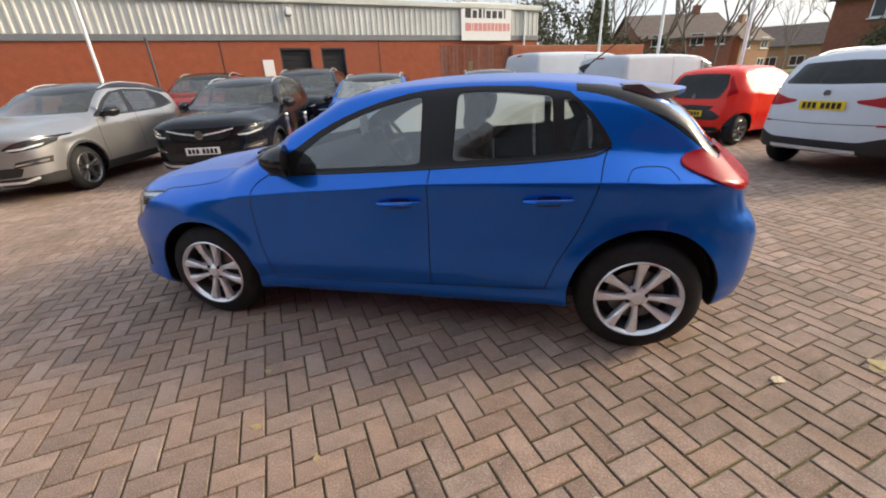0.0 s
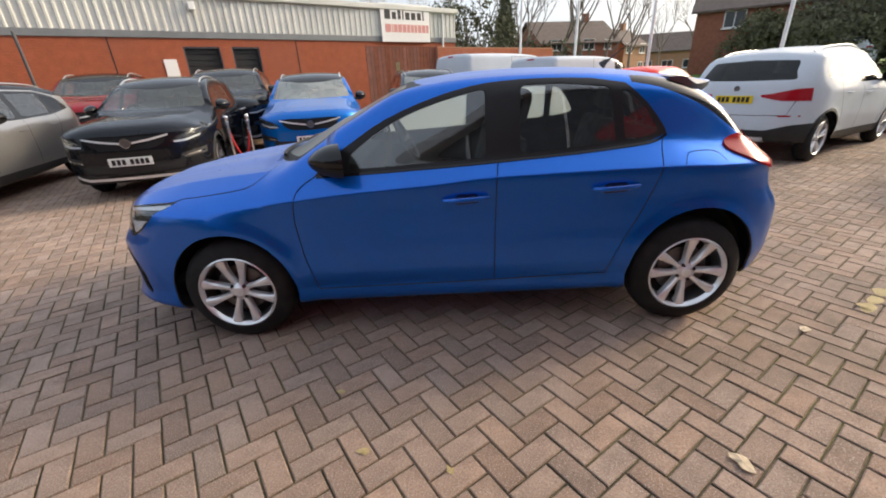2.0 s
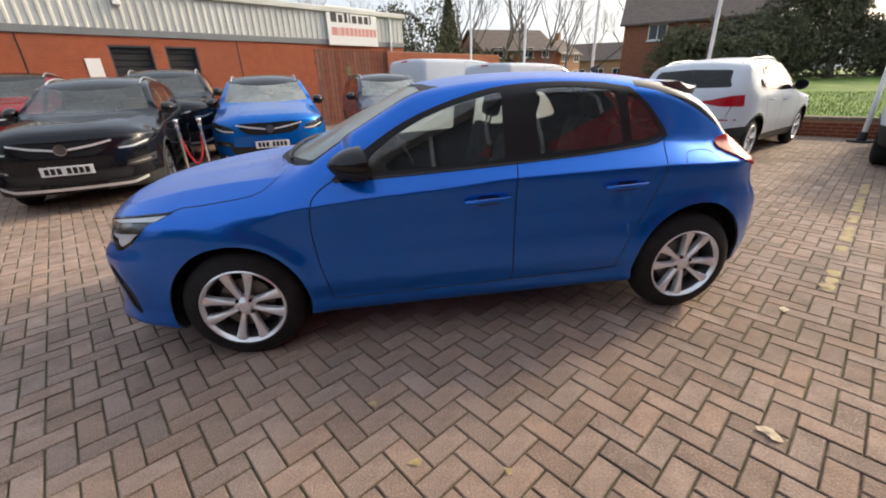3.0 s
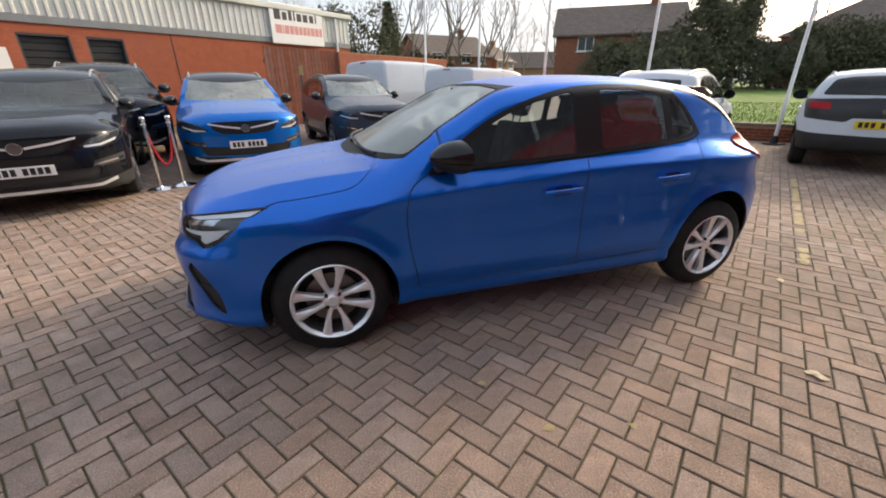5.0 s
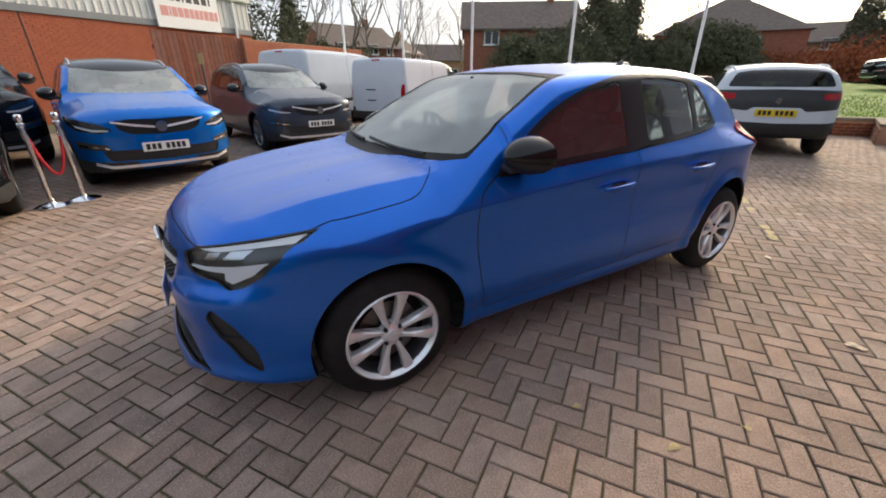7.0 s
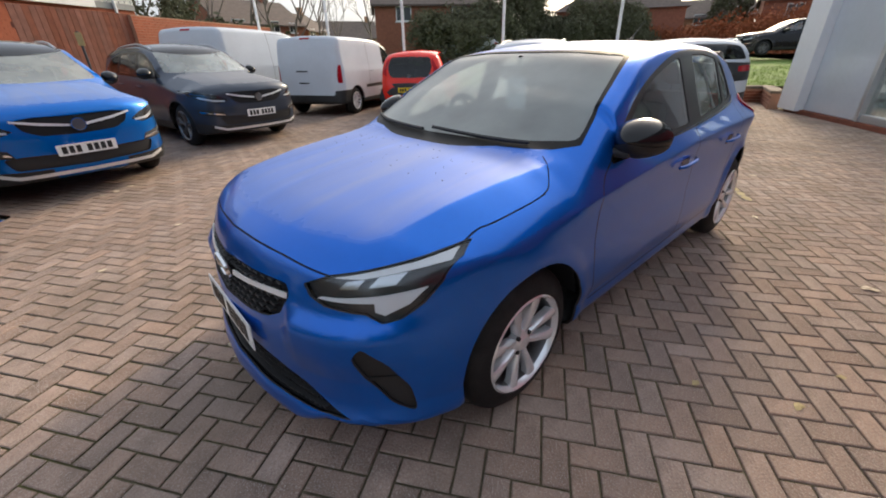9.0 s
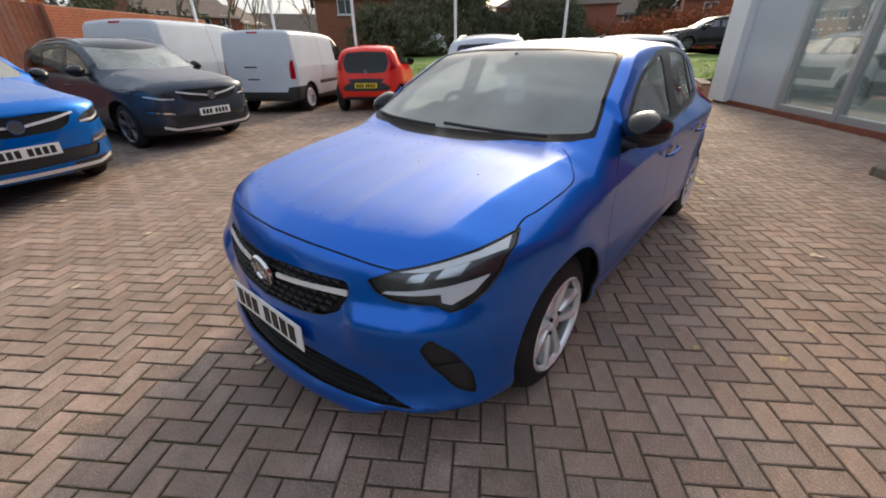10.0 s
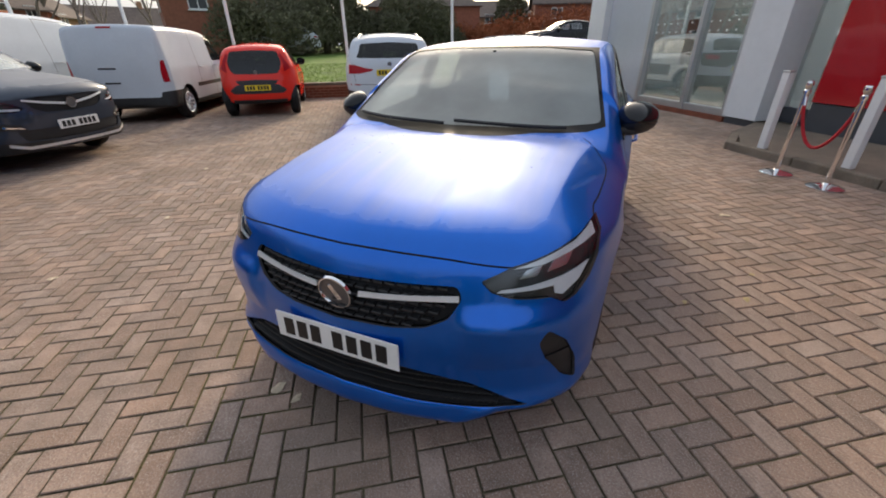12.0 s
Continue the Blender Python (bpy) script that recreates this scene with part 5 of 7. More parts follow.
    # head lamp insides: light strip along the bottom, lens units above
    for s in (-1, 1):
        def on(poly):
            return [(s * -a, b) for a, b in poly]
        for poly, m, d, nm in (
            ([(-0.522, 0.694), (-0.6, 0.697), (-0.684, 0.698), (-0.690, 0.672), (-0.712, 0.662), (-0.752, 0.692), (-0.772, 0.738), (-0.70, 0.722), (-0.62, 0.712), (-0.535, 0.703)], M_drl, -0.012, "light_strip"),
            ([(-0.585, 0.732), (-0.635, 0.738), (-0.645, 0.770), (-0.60, 0.760)], M_lampin, -0.02, "lamp_unit"),
            ([(-0.662, 0.744), (-0.715, 0.752), (-0.722, 0.790), (-0.672, 0.778)], M_lampin, -0.02, "lamp_unit"),
            # silver strip along the top: lamp trim, with reflected sky painted in
            ([(-0.56, 0.766), (-0.632, 0.786), (-0.72, 0.811), (-0.750, 0.825), (-0.772, 0.802), (-0.73, 0.793), (-0.64, 0.770)], M_trimsilver, -0.012, "lamp_trim"),
        ):
            pc = drape(sh, "x", on(poly), d, -1)
            slab(nm, pc, 0.006, m, car)
    # grille: rows of small dark bars, two bright bars, badge
    for row in range(6):
        z = 0.570 + 0.026 * row
        bm = bmesh.new()
        for k in range(-9, 10):
            y = 0.042 * k + (0.021 if row % 2 else 0)
            if inside(grille, -abs(y) - 0.02, z):
                q = sh.cast(np.array([[-1.2, y, z]]), np.array([[-1.0, 0, 0]]))[0]
                box(bm, q[0] + 0.004, q[0] + 0.03, y - 0.018, y + 0.018, z - 0.006, z + 0.003, 0.002)
        part("grille_bar", bm, M_plastic, car)
    for row in range(5):
        z = 0.288 + 0.024 * row
        bm = bmesh.new()
        for k in range(-26, 27):
            y = 0.021 * k
            if inside(lower, -abs(y) - 0.03, z):
                q = sh.cast(np.array([[-1.2, y, z]]), np.array([[-1.0, 0, 0]]))[0]
                box(bm, q[0] + 0.006, q[0] + 0.03, y - 0.0105, y + 0.0105, z - 0.003, z + 0.003)
        part("grille_bar", bm, M_plastic, car)
    for s in (-1, 1):
        slab("bright_bar", drape(sh, "x", [(s * 0.085, 0.664), (s * 0.25, 0.674), (s * 0.412, 0.684), (s * 0.414, 0.666), (s * 0.25, 0.659), (s * 0.085, 0.647)], 0.004), 0.012, M_trimsilver, car, "satin silver grille bar")
        slab("fog_blade", drape(sh, "x", [(s * 0.69, 0.445), (s * 0.755, 0.45), (s * 0.765, 0.42), (s * 0.71, 0.415)], -0.008), 0.006, M_plastic, car)
    roundel(car, pose(-2.072, 0, 0.648, 0, -8), 0.066, M_alloy_d)
    bm = bmesh.new()
    box(bm, -0.004, 0.003, -0.040, 0.030, -0.009, 0.009, 0.003, pose(-2.079, 0.004, 0.652, 62, -8))
    part("badge_mark", bm, M_chrome, car)
    number_plate(car, pose(-2.094, 0.02, 0.455, 0, 2))
    # door handles
    for s in (-1, 1):
        for x, z in ((0.035, 0.812), (0.790, 0.838)):
            # navy patch laid on the door in place of the handle recess's shade
            slab("handle_recess", drape(sh, "y", ring_poly([(x - 0.06, z - 0.035), (x + 0.07, z - 0.03), (x + 0.06, z + 0.022), (x - 0.05, z + 0.02)], 0.02, 3), 0.002, s), 0.004, M_recess_shade, car)
            bm = bmesh.new()
            pts = []
            for k in range(11):
                u = -0.115 + 0.023 * k
                q = sh.cast(np.array([[x + u, 0, z + 0.04 * u]]), np.array([[0, float(s), 0]]))[0]
                pts.append((q[0], q[1] + s * (0.004 + 0.034 * (1 - (u / 0.13) ** 4)), q[2]))
            tube(bm, pts, [0.006 + 0.006 * (1 - ((k - 5) / 5.5) ** 4) for k in range(11)], 8)
            part("door_handle", bm, M_blue, car, smooth=True)
        mirror_unit(car, -0.65, s * 0.74, 1.03, M_gloss, s, 1.0)
        # bright sill strip and window seal
        slab("window_seal", drape(sh, "y", ribbon(bend([(-0.72, 0.941), (-0.16, 0.962), (0.57, 1.0), (0.85, 1.02), (1.0, 1.036), (1.07, 1.066)], 3), 0.011), 0.005, s), 0.006, M_gloss, car)
    # wipers, roof aerial, spoiler
    for y0, y1, xa in ((0.05, 0.62, -0.99), (-0.55, 0.0, -0.99)):
        bm = bmesh.new()
        a = sh.cast(np.array([[0.3, y0, 0.8]]), np.array([[-0.9856, 0, 0.169]]))[0]
        pts = []
        for k in range(7):
            y = y0 + (y1 - y0) * k / 6
            zz = 1.012 + 0.012 * k / 6
            q = sh.cast(np.array([[0.0, y, zz]]), np.array([[-1.0, 0, 0]]))[0]
            pts.append((q[0] - 0.012, q[1], q[2] + 0.010))
        tube(bm, pts, 0.009, 6)
        part("wiper", bm, M_plastic, car, smooth=True)
    # beads of rain left on the bonnet near the screen
    r = random.Random(5)
    bm = bmesh.new()
    for k in range(45):
        x, y = -1.16 - 0.28 * r.random() ** 1.5, r.uniform(-0.52, 0.45)
        q = sh.cast(np.array([[x, y, 0.6]]), np.array([[0.0, 0, 1]]))[0]
        a = 0.002 + 0.002 * r.random()
        lathe(bm, [(0.0003, a * 0.6), (a * 0.7, a * 0.45), (a, 0.0)], "z", tuple(q), 7)
    tagged(part("rain_drops", bm, M_droplet, car, "small dark rain beads", smooth=True), kind="stuff")
    bm = bmesh.new()
    tube(bm, [(0.98, 0, 1.41), (1.0, 0, 1.43), (1.03, 0, 1.445)], [0.025, 0.016, 0.006], 8)
    tube(bm, [(1.01, 0, 1.435), (1.19, 0, 1.565)], [0.005, 0.002], 6)
    part("roof_aerial", bm, M_plastic, car, smooth=True)
    # ends are gloss black; dark alloy grey stands in for the sky they mirror
    for nm, k0, k1, mt, lb in (("spoiler", 2, 18, M_blue, "blue roof spoiler"), ("spoiler_end", 0, 2, M_alloy_d, "gloss black spoiler end, greyed for mirrored sky"), ("spoiler_end", 18, 20, M_alloy_d, "gloss black spoiler end, greyed for mirrored sky")):
        bm = bmesh.new()
        prev = None
        for k in range(k0, k1 + 1):
            y = -0.58 + 0.058 * k
            e = abs(y) / 0.58
            xe, zt = 1.50 - 0.23 * e ** 4, 1.343 - 0.020 * e ** 2
            ring = [bm.verts.new(q) for q in ((1.12, y, zt + 0.012), (1.20, y, zt + 0.012), (xe, y, zt - 0.030), (xe - 0.003, y, zt - 0.044 - 0.035 * e ** 6), (1.22, y, zt - 0.06 - 0.02 * e ** 6), (1.14, y, zt - 0.06))]
            if prev:
                for i in range(6):
                    bm.faces.new((prev[i], prev[(i + 1) % 6], ring[(i + 1) % 6], ring[i]))
            else:
                bm.faces.new(ring)
            prev = ring
        bm.faces.new(prev[::-1])
        bmesh.ops.recalc_face_normals(bm, faces=bm.faces[:])
        part(nm, bm, mt, car, lb, smooth=True)
    # wheels
    a = wheel(car, -1.265, -0.845, 0.312, 0.195, 0.213, 8, M_alloy, turn=0.42, twist=0.1)
    copy_wheel(a, car, 1.269, -0.845).rotation_euler = (0, 0.35, 0)
    copy_wheel(a, car, -1.269, 0.845, True)
    copy_wheel(a, car, 1.269, 0.845, True)
    # cabin
    seats(car, (-0.05, 0.75), 0.33)
    dash(car, -0.62, 0.99)
    bm = bmesh.new()
    box(bm, -0.9, 1.5, -0.72, 0.72, 0.25, 0.30)
    part("cabin_floor", bm, M_inside, car)
    bm = bmesh.new()
    box(bm, -0.36, -0.33, -0.13, 0.13, 1.22, 1.29, 0.015)
    tube(bm, [(-0.345, 0, 1.28), (-0.33, 0, 1.34)], 0.012, 6)
    part("rear_view_mirror", bm, M_plastic, car)
    bm = bmesh.new()
    box(bm, -0.44, -0.437, -0.13, 0.0, 1.07, 1.235, 0, None)
    part("price_sheet", bm, M_paper, car, "white paper sheet hung behind the windscreen")
    return car


blue_hatchback()


# ---- other vehicles ----
def vehicle(name, label, category, m, s, paint_m, group=""):
    """A parked vehicle from its shell, its window and lamp outlines and its wheels."""
    car = thing(name, m, label, category, group)
    sh = s["shell"]
    ax, r = sh.axles, s["r"]
    side = any_side
    fr = lambda c: c[0] < ax[0] - 0.1
    rr = lambda c: c[0] > ax[1] - 0.15
    cab = lambda c: ax[0] - 0.3 < c[0] < 0.4 and c[2] > 0.85
    reg = [("w%d" % k, "y", ring_poly(w, 0.035, 3), side) for k, w in enumerate(s["windows"])]
    if "frame" in s:
        reg.append(("frame", "y", ring_poly(s["frame"], 0.05, 2), side))
    reg += [("arch", "y", circle(a, r, sh.arch, 20), lower_side) for a in ax]
    if "roof" in s:
        reg.append(("roof", "y", s["roof"], lambda c: True))
    reg.append(("screen", "x", ring_poly(s["screen"], 0.04, 3), cab))
    if "rear_glass" in s:
        reg.append(("rear_glass", "x", ring_poly(s["rear_glass"], 0.05, 3), rr))
    reg.append(("lamp", "x", ring_poly(s["lamp"], 0.02, 2), fr))
    reg.append(("grille", "x", ring_poly(s["grille"], 0.03, 2), fr))
    reg.append(("lower", "x", ring_poly(s["lower"], 0.03, 2), fr))
    for t in s["tail"]:
        reg.append(("tail", "x", ring_poly(t, 0.02, 2), lambda c: c[0] > s.get("tail_x", ax[1] + 0.3)))
    for t in s.get("dark_rear", []):
        reg.append(("dark", "x", ring_poly(t, 0.03, 2), rr))
    for t in s.get("dark_side", []):
        reg.append(("dark", "y", t, side))
    for k, g in enumerate(s["gaps"]):
        reg.append(("gap%d" % k, "y", ribbon(g, 0.008), side))
    for k, g in enumerate(s.get("rear_gaps", [])):
        reg.append(("gap%d" % (k + 20), "x", ribbon(g, 0.008), rr))
    p = panels(sh, reg, s.get("grid", (40, 9, 7, 18)))
    skin("body", both(p["body"]), paint_m, car, 0.02, M_inside)
    for g in sorted(k for k in p if k.startswith("gap")):
        plate_sheet("panel_gap", moved(p[g], -0.004), M_gap, car)
        plate_sheet("panel_gap", moved(mirrored(p[g]), -0.004), M_gap, car)
    if "roof" in p:
        skin("roof", both(p["roof"]), M_gloss, car, 0.02, M_inside, "gloss black roof")
    if "dark" in p:
        plate_sheet("dark_cladding", both(p["dark"]), M_plastic, car, "black plastic lower cladding")
    for piece in (lambda q: q, mirrored):
        for k in range(len(s["windows"])):
            plate_sheet("side_window", moved(piece(p["w%d" % k]), -0.003), s["glass"][k], car)
        if "frame" in p:
            skin("window_frame", piece(p["frame"]), M_gloss, car, 0.02)
        lens = plate_sheet("headlight", moved(piece(p["lamp"]), 0.001), M_lens, car, "clear headlight")
        plate_sheet("reflector", moved(piece(p["lamp"]), -0.03), M_lampback, lens)
        for q in ((-1,) if piece is mirrored else (1,)) if "strip" in s else ():
            slab("light_strip", drape(sh, "x", [(q * a, b) for a, b in s["strip"]], -0.012), 0.006, M_drl, car)
            slab("fog_recess", drape(sh, "x", [(q * 0.56, 0.50), (q * 0.86, 0.54), (q * 0.87, 0.63), (q * 0.60, 0.58)], 0.003), 0.006, M_plastic, car)
            slab("fog_strip", drape(sh, "x", [(q * 0.58, 0.525), (q * 0.84, 0.565), (q * 0.85, 0.592), (q * 0.60, 0.548)], 0.010), 0.010, M_chrome, car)
        if "tail" in p:
            skin("tail_light", moved(piece(p["tail"]), 0.004), M_redlens, car, 0.02, None, "red tail light")
    plate_sheet("windscreen", moved(both(p["screen"]), -0.003), s.get("screen_glass", M_screen2), car)
    if "rear_glass" in p:
        plate_sheet("rear_window", both(p["rear_glass"]), M_privacy, car, "dark rear window")
    plate_sheet("grille", moved(both(p["grille"]), -0.015), M_gap, car, "black grille")
    plate_sheet("lower_grille", moved(both(p["lower"]), -0.015), M_plastic, car)
    hw = s["half"]
    for a in ax:
        arch_liner(car, a, sh.arch + 0.01, hw - 0.03, hw - 0.35)
    w = wheel(car, ax[0], -(hw - 0.02), r, 0.21, s["rim"], s.get("spokes", 10), s["m_rim"], s.get("twin", True), 0.3, 0.0)
    copy_wheel(w, car, ax[1], -(hw - 0.02))
    copy_wheel(w, car, ax[0], hw - 0.02, True)
    copy_wheel(w, car, ax[1], hw - 0.02, True)
    mx, mz = s["mirror"]
    for q in (-1, 1):
        y = float(sh.cast(np.array([[mx, 0, mz - 0.08]]), np.array([[0, float(q), 0]]))[0][1])
        mirror_unit(car, mx, y - q * 0.02, mz, s.get("m_mirror", paint_m), q, 1.05)
        for hx, hz in s["handles"]:
            bm = bmesh.new()
            pts = [sh.cast(np.array([[hx + u, 0, hz]]), np.array([[0, float(q), 0]]))[0] + np.array([0, q * d, 0]) for u, d in ((-0.1, 0.005), (-0.07, 0.03), (0.07, 0.03), (0.1, 0.005))]
            tube(bm, pts, 0.011, 6)
            part("door_handle", bm, paint_m, car, smooth=True)
        if "rails" in s:
            bm = bmesh.new()
            x0, x1 = s["rails"]
            pts = []
            for k in range(9):
                x = x0 + (x1 - x0) * k / 8
                t = sh.cast(np.array([[x, q * 0.60, 1.0]]), np.array([[0, 0, 1.0]]))[0]
                pts.append((x, q * 0.60, t[2] + (0.022 if 0 < k < 8 else 0.0)))
            tube(bm, pts, 0.013, 8)
            part("roof_rail", bm, s.get("m_rail", M_alu), car, smooth=True)
    fx = lambda z: float(sh.cast(np.array([[-1.2, 0.0, z]]), np.array([[-1.0, 0, 0]]))[0][0])
    rx = lambda z: float(sh.cast(np.array([[1.0, 0.0, z]]), np.array([[1.0, 0, 0]]))[0][0])
    if "plate_f" in s:
        number_plate(car, pose(fx(s["plate_f"]) - 0.008, 0, s["plate_f"]))
    if "plate_r" in s:
        number_plate(car, pose(rx(s["plate_r"]) + 0.008, s.get("plate_ry", 0), s["plate_r"], 0, 0, 180) @ pose(0, 0, 0, 0, s.get("plate_tilt", 0)), True)
    if "badge_f" in s:
        roundel(car, pose(fx(s["badge_f"]) - 0.006, 0, s["badge_f"]), 0.066, M_alloy_d)
        for q in (-1, 1):
            slab("bright_bar", drape(sh, "x", [(q * 0.07, s["badge_f"] + 0.01), (q * 0.30, s["badge_f"] + 0.045), (q * 0.50, s["badge_f"] + 0.085), (q * 0.50, s["badge_f"] + 0.065), (q * 0.30, s["badge_f"] + 0.018), (q * 0.07, s["badge_f"] - 0.015)], 0.006), 0.01, M_trimsilver, car, "silver grille wing")
    for z0, z1, hwid, mt in s.get("front_strips", []):
        slab("front_strip", drape(sh, "x", [(-hwid, z0 + 0.05), (-hwid * 0.8, z0), (hwid * 0.8, z0), (hwid, z0 + 0.05), (hwid, z1 + 0.05), (hwid * 0.8, z1), (-hwid * 0.8, z1), (-hwid, z1 + 0.05)], 0.006), 0.012, mt, car, "silver bumper strip")
    for z0, z1, hwid, mt in s.get("rear_strips", []):
        slab("rear_strip", drape(sh, "x", [(-hwid, z0), (hwid, z0), (hwid, z1), (-hwid, z1)], 0.006, 1), 0.012, mt, car)
    for y0, y1, z0, z1, mt in s.get("rear_marks", []):
        slab("rear_mark", drape(sh, "x", [(y0, z0), (y1, z0), (y1, z1), (y0, z1)], 0.005, 1, 0.1), 0.008, mt, car)
    if "badge_r" in s:
        roundel(car, pose(rx(s["badge_r"]) + 0.004, 0, s["badge_r"], 0, 0, 180), 0.042, M_alloy_d)
    if s.get("seats", True):
        seats(car, (s["seat_x"], s["seat_x"] + s.get("seat_gap", 0.85)), s.get("seat_z", 0.45))
    dash(car, s["dash_x"], s["dash_z"])
    bm = bmesh.new()
    box(bm, ax[0] + 0.3, sh.xr - 0.35, -hw + 0.14, hw - 0.14, 0.30, 0.35)
    part("cabin_floor", bm, M_inside, car)
    return car


LOW = [(0.1, 0.09), (0.22, 0.05), (0.32, 0.035), (0.45, 0.015), (0.6, 0.0), (0.8, 0.004), (1.0, 0.012)]
SUV = dict(
    shell=Shell(
        top=[(-2.3, 0.92), (-2.2, 0.97), (-2.05, 1.02), (-1.7, 1.07), (-1.3, 1.11), (-1.08, 1.13), (-0.96, 1.17), (-0.5, 1.41), (-0.25, 1.53), (0.0, 1.595), (0.4, 1.64), (1.0, 1.625), (1.5, 1.58), (1.78, 1.52), (1.92, 1.40), (2.1, 1.14), (2.25, 1.0)],
        bottom=[(-2.3, 0.25), (-1.8, 0.22), (0, 0.25), (2.3, 0.34)],
        width=[(-2.3, 0.90), (-1.8, 0.915), (-1.3, 0.93), (0, 0.925), (1.3, 0.935), (1.8, 0.915), (2.3, 0.87)],
        crease=[(-2.3, 0.86), (-1.4, 0.93), (0, 0.97), (1.4, 1.02), (2.3, 1.04)],
        belt=[(-2.3, 0.97), (-0.9, 1.05), (0, 1.075), (1, 1.11), (1.5, 1.16), (2.3, 1.2)],
        low=LOW,
        fplan=[(0, 0), (0.3, 0.02), (0.5, 0.055), (0.65, 0.11), (0.78, 0.22), (0.86, 0.38), (0.95, 0.7)],
        fprof=[(0.15, 0.12), (0.28, 0.03), (0.45, 0.0), (0.65, 0.0), (0.8, 0.01), (0.9, 0.03), (0.97, 0.09), (1.05, 0.36)],
        rplan=[(0, 0), (0.4, 0.03), (0.6, 0.09), (0.75, 0.2), (0.85, 0.38), (0.95, 0.7)],
        rprof=[(0.2, 0.12), (0.35, 0.03), (0.5, 0.0), (0.7, 0.02), (0.9, 0.06), (1.1, 0.12), (1.25, 0.22), (1.4, 0.36), (1.6, 0.6)],
        xf=-2.27, xr=2.21, tumble=0.38, shoulder=0.05, crown=(0.03, 0.045), bow=(0.10, -0.06), axles=(-1.3375, 1.3375), arch=0.395, flare=0.018, round_top=0.04, round_end=0.04, mid=(-1.65, 1.6), fold=[(-2.2, 0.58), (-1.7, 0.62), (-1.2, 0.67), (-0.9, 0.74)]),
    r=0.342, rim=0.235, half=0.925, m_rim=M_alloy_d, tail_x=1.86, m_mirror=M_gloss, strip=[(0.55, 0.735), (0.70, 0.74), (0.84, 0.785), (0.85, 0.81), (0.70, 0.765), (0.55, 0.755)], glass=[M_glass, M_glass, M_privacy],
    windows=[[(-0.66, 1.10), (0.10, 1.115), (0.145, 1.455), (-0.05, 1.43), (-0.32, 1.32)], [(0.24, 1.12), (0.97, 1.145), (0.93, 1.455), (0.26, 1.468)], [(1.04, 1.15), (1.42, 1.21), (1.30, 1.37), (1.01, 1.44)]],
    frame=[(-0.82, 1.075), (0.2, 1.085), (1.0, 1.115), (1.55, 1.20), (1.35, 1.40), (0.95, 1.49), (0.3, 1.505), (-0.1, 1.46), (-0.4, 1.335)],
    screen=[(0.05, 1.14), (-0.75, 1.155), (-0.66, 1.40), (-0.62, 1.52), (0.05, 1.555)],
    rear_glass=[(0.05, 1.15), (-0.66, 1.16), (-0.58, 1.45), (0.05, 1.49)],
    lamp=[(-0.50, 0.755), (-0.62, 0.825), (-0.80, 0.88), (-0.905, 0.905), (-0.90, 0.81), (-0.82, 0.745), (-0.62, 0.71)],
    grille=[(0.05, 0.86), (-0.34, 0.87), (-0.48, 0.85), (-0.44, 0.75), (-0.32, 0.69), (0.05, 0.675)],
    lower=[(0.05, 0.50), (-0.52, 0.51), (-0.66, 0.50), (-0.60, 0.38), (0.05, 0.36)],
    tail=[[(-0.50, 0.98), (-0.95, 1.0), (-0.95, 1.12), (-0.52, 1.07)]],
    dark_side=[[(-2.4, 0.2), (-0.75, 0.2), (0.75, 0.2), (2.4, 0.2), (2.4, 0.38), (1.9, 0.40), (0.75, 0.40), (-0.75, 0.38), (-1.9, 0.40), (-2.4, 0.34)], circle(-1.3375, 0.342, 0.435, 20), circle(1.3375, 0.342, 0.435, 20)],
    gaps=[[(-0.80, 1.04), (-0.88, 0.9), (-0.88, 0.62), (-0.82, 0.42)], [(0.19, 1.08), (0.17, 0.9), (0.17, 0.42)], [(1.06, 1.12), (1.02, 0.95), (0.90, 0.70), (0.82, 0.5)]],
    roof=[(-0.56, 1.405), (-0.3, 1.475), (-0.05, 1.515), (0.3, 1.525), (0.95, 1.508), (1.38, 1.42), (1.9, 1.38), (1.95, 1.75), (-0.56, 1.75)], mirror=(-0.60, 1.15), handles=[(0.02, 0.93), (0.80, 0.96)], rails=(-0.15, 1.5), plate_f=0.53, badge_f=0.77,
    front_strips=[(0.285, 0.32, 0.75, M_trimsilver)], seat_x=0.0, dash_x=-0.68, dash_z=1.08, seat_z=0.5, twin=True, spokes=10)


def repaint(car, paint_m):
    """Gives a copy its own colour on every part that wore the first one's paint."""
    for o in car.children_recursive:
        for slot in o.material_slots if o.type == "MESH" else ():
            if slot.material and slot.material.name in ("blue_paint", "bright_blue_paint", "silver_grey_paint", "white_paint"):
                slot.link = "OBJECT"
                slot.material = paint_m
    return car


def clear_screen(car):
    """A windscreen without the pale film that lies on the others."""
    for o in car.children_recursive:
        if o.name.startswith("windscreen"):
            o.material_slots[0].link = "OBJECT"
            o.material_slots[0].material = M_screen3


suv_b = vehicle("suv_car", "bright blue SUV with chrome grille wing, facing the paving", "car", heading(-2.79, 6.49, -77), SUV, M_blue2, "cars in the left row")
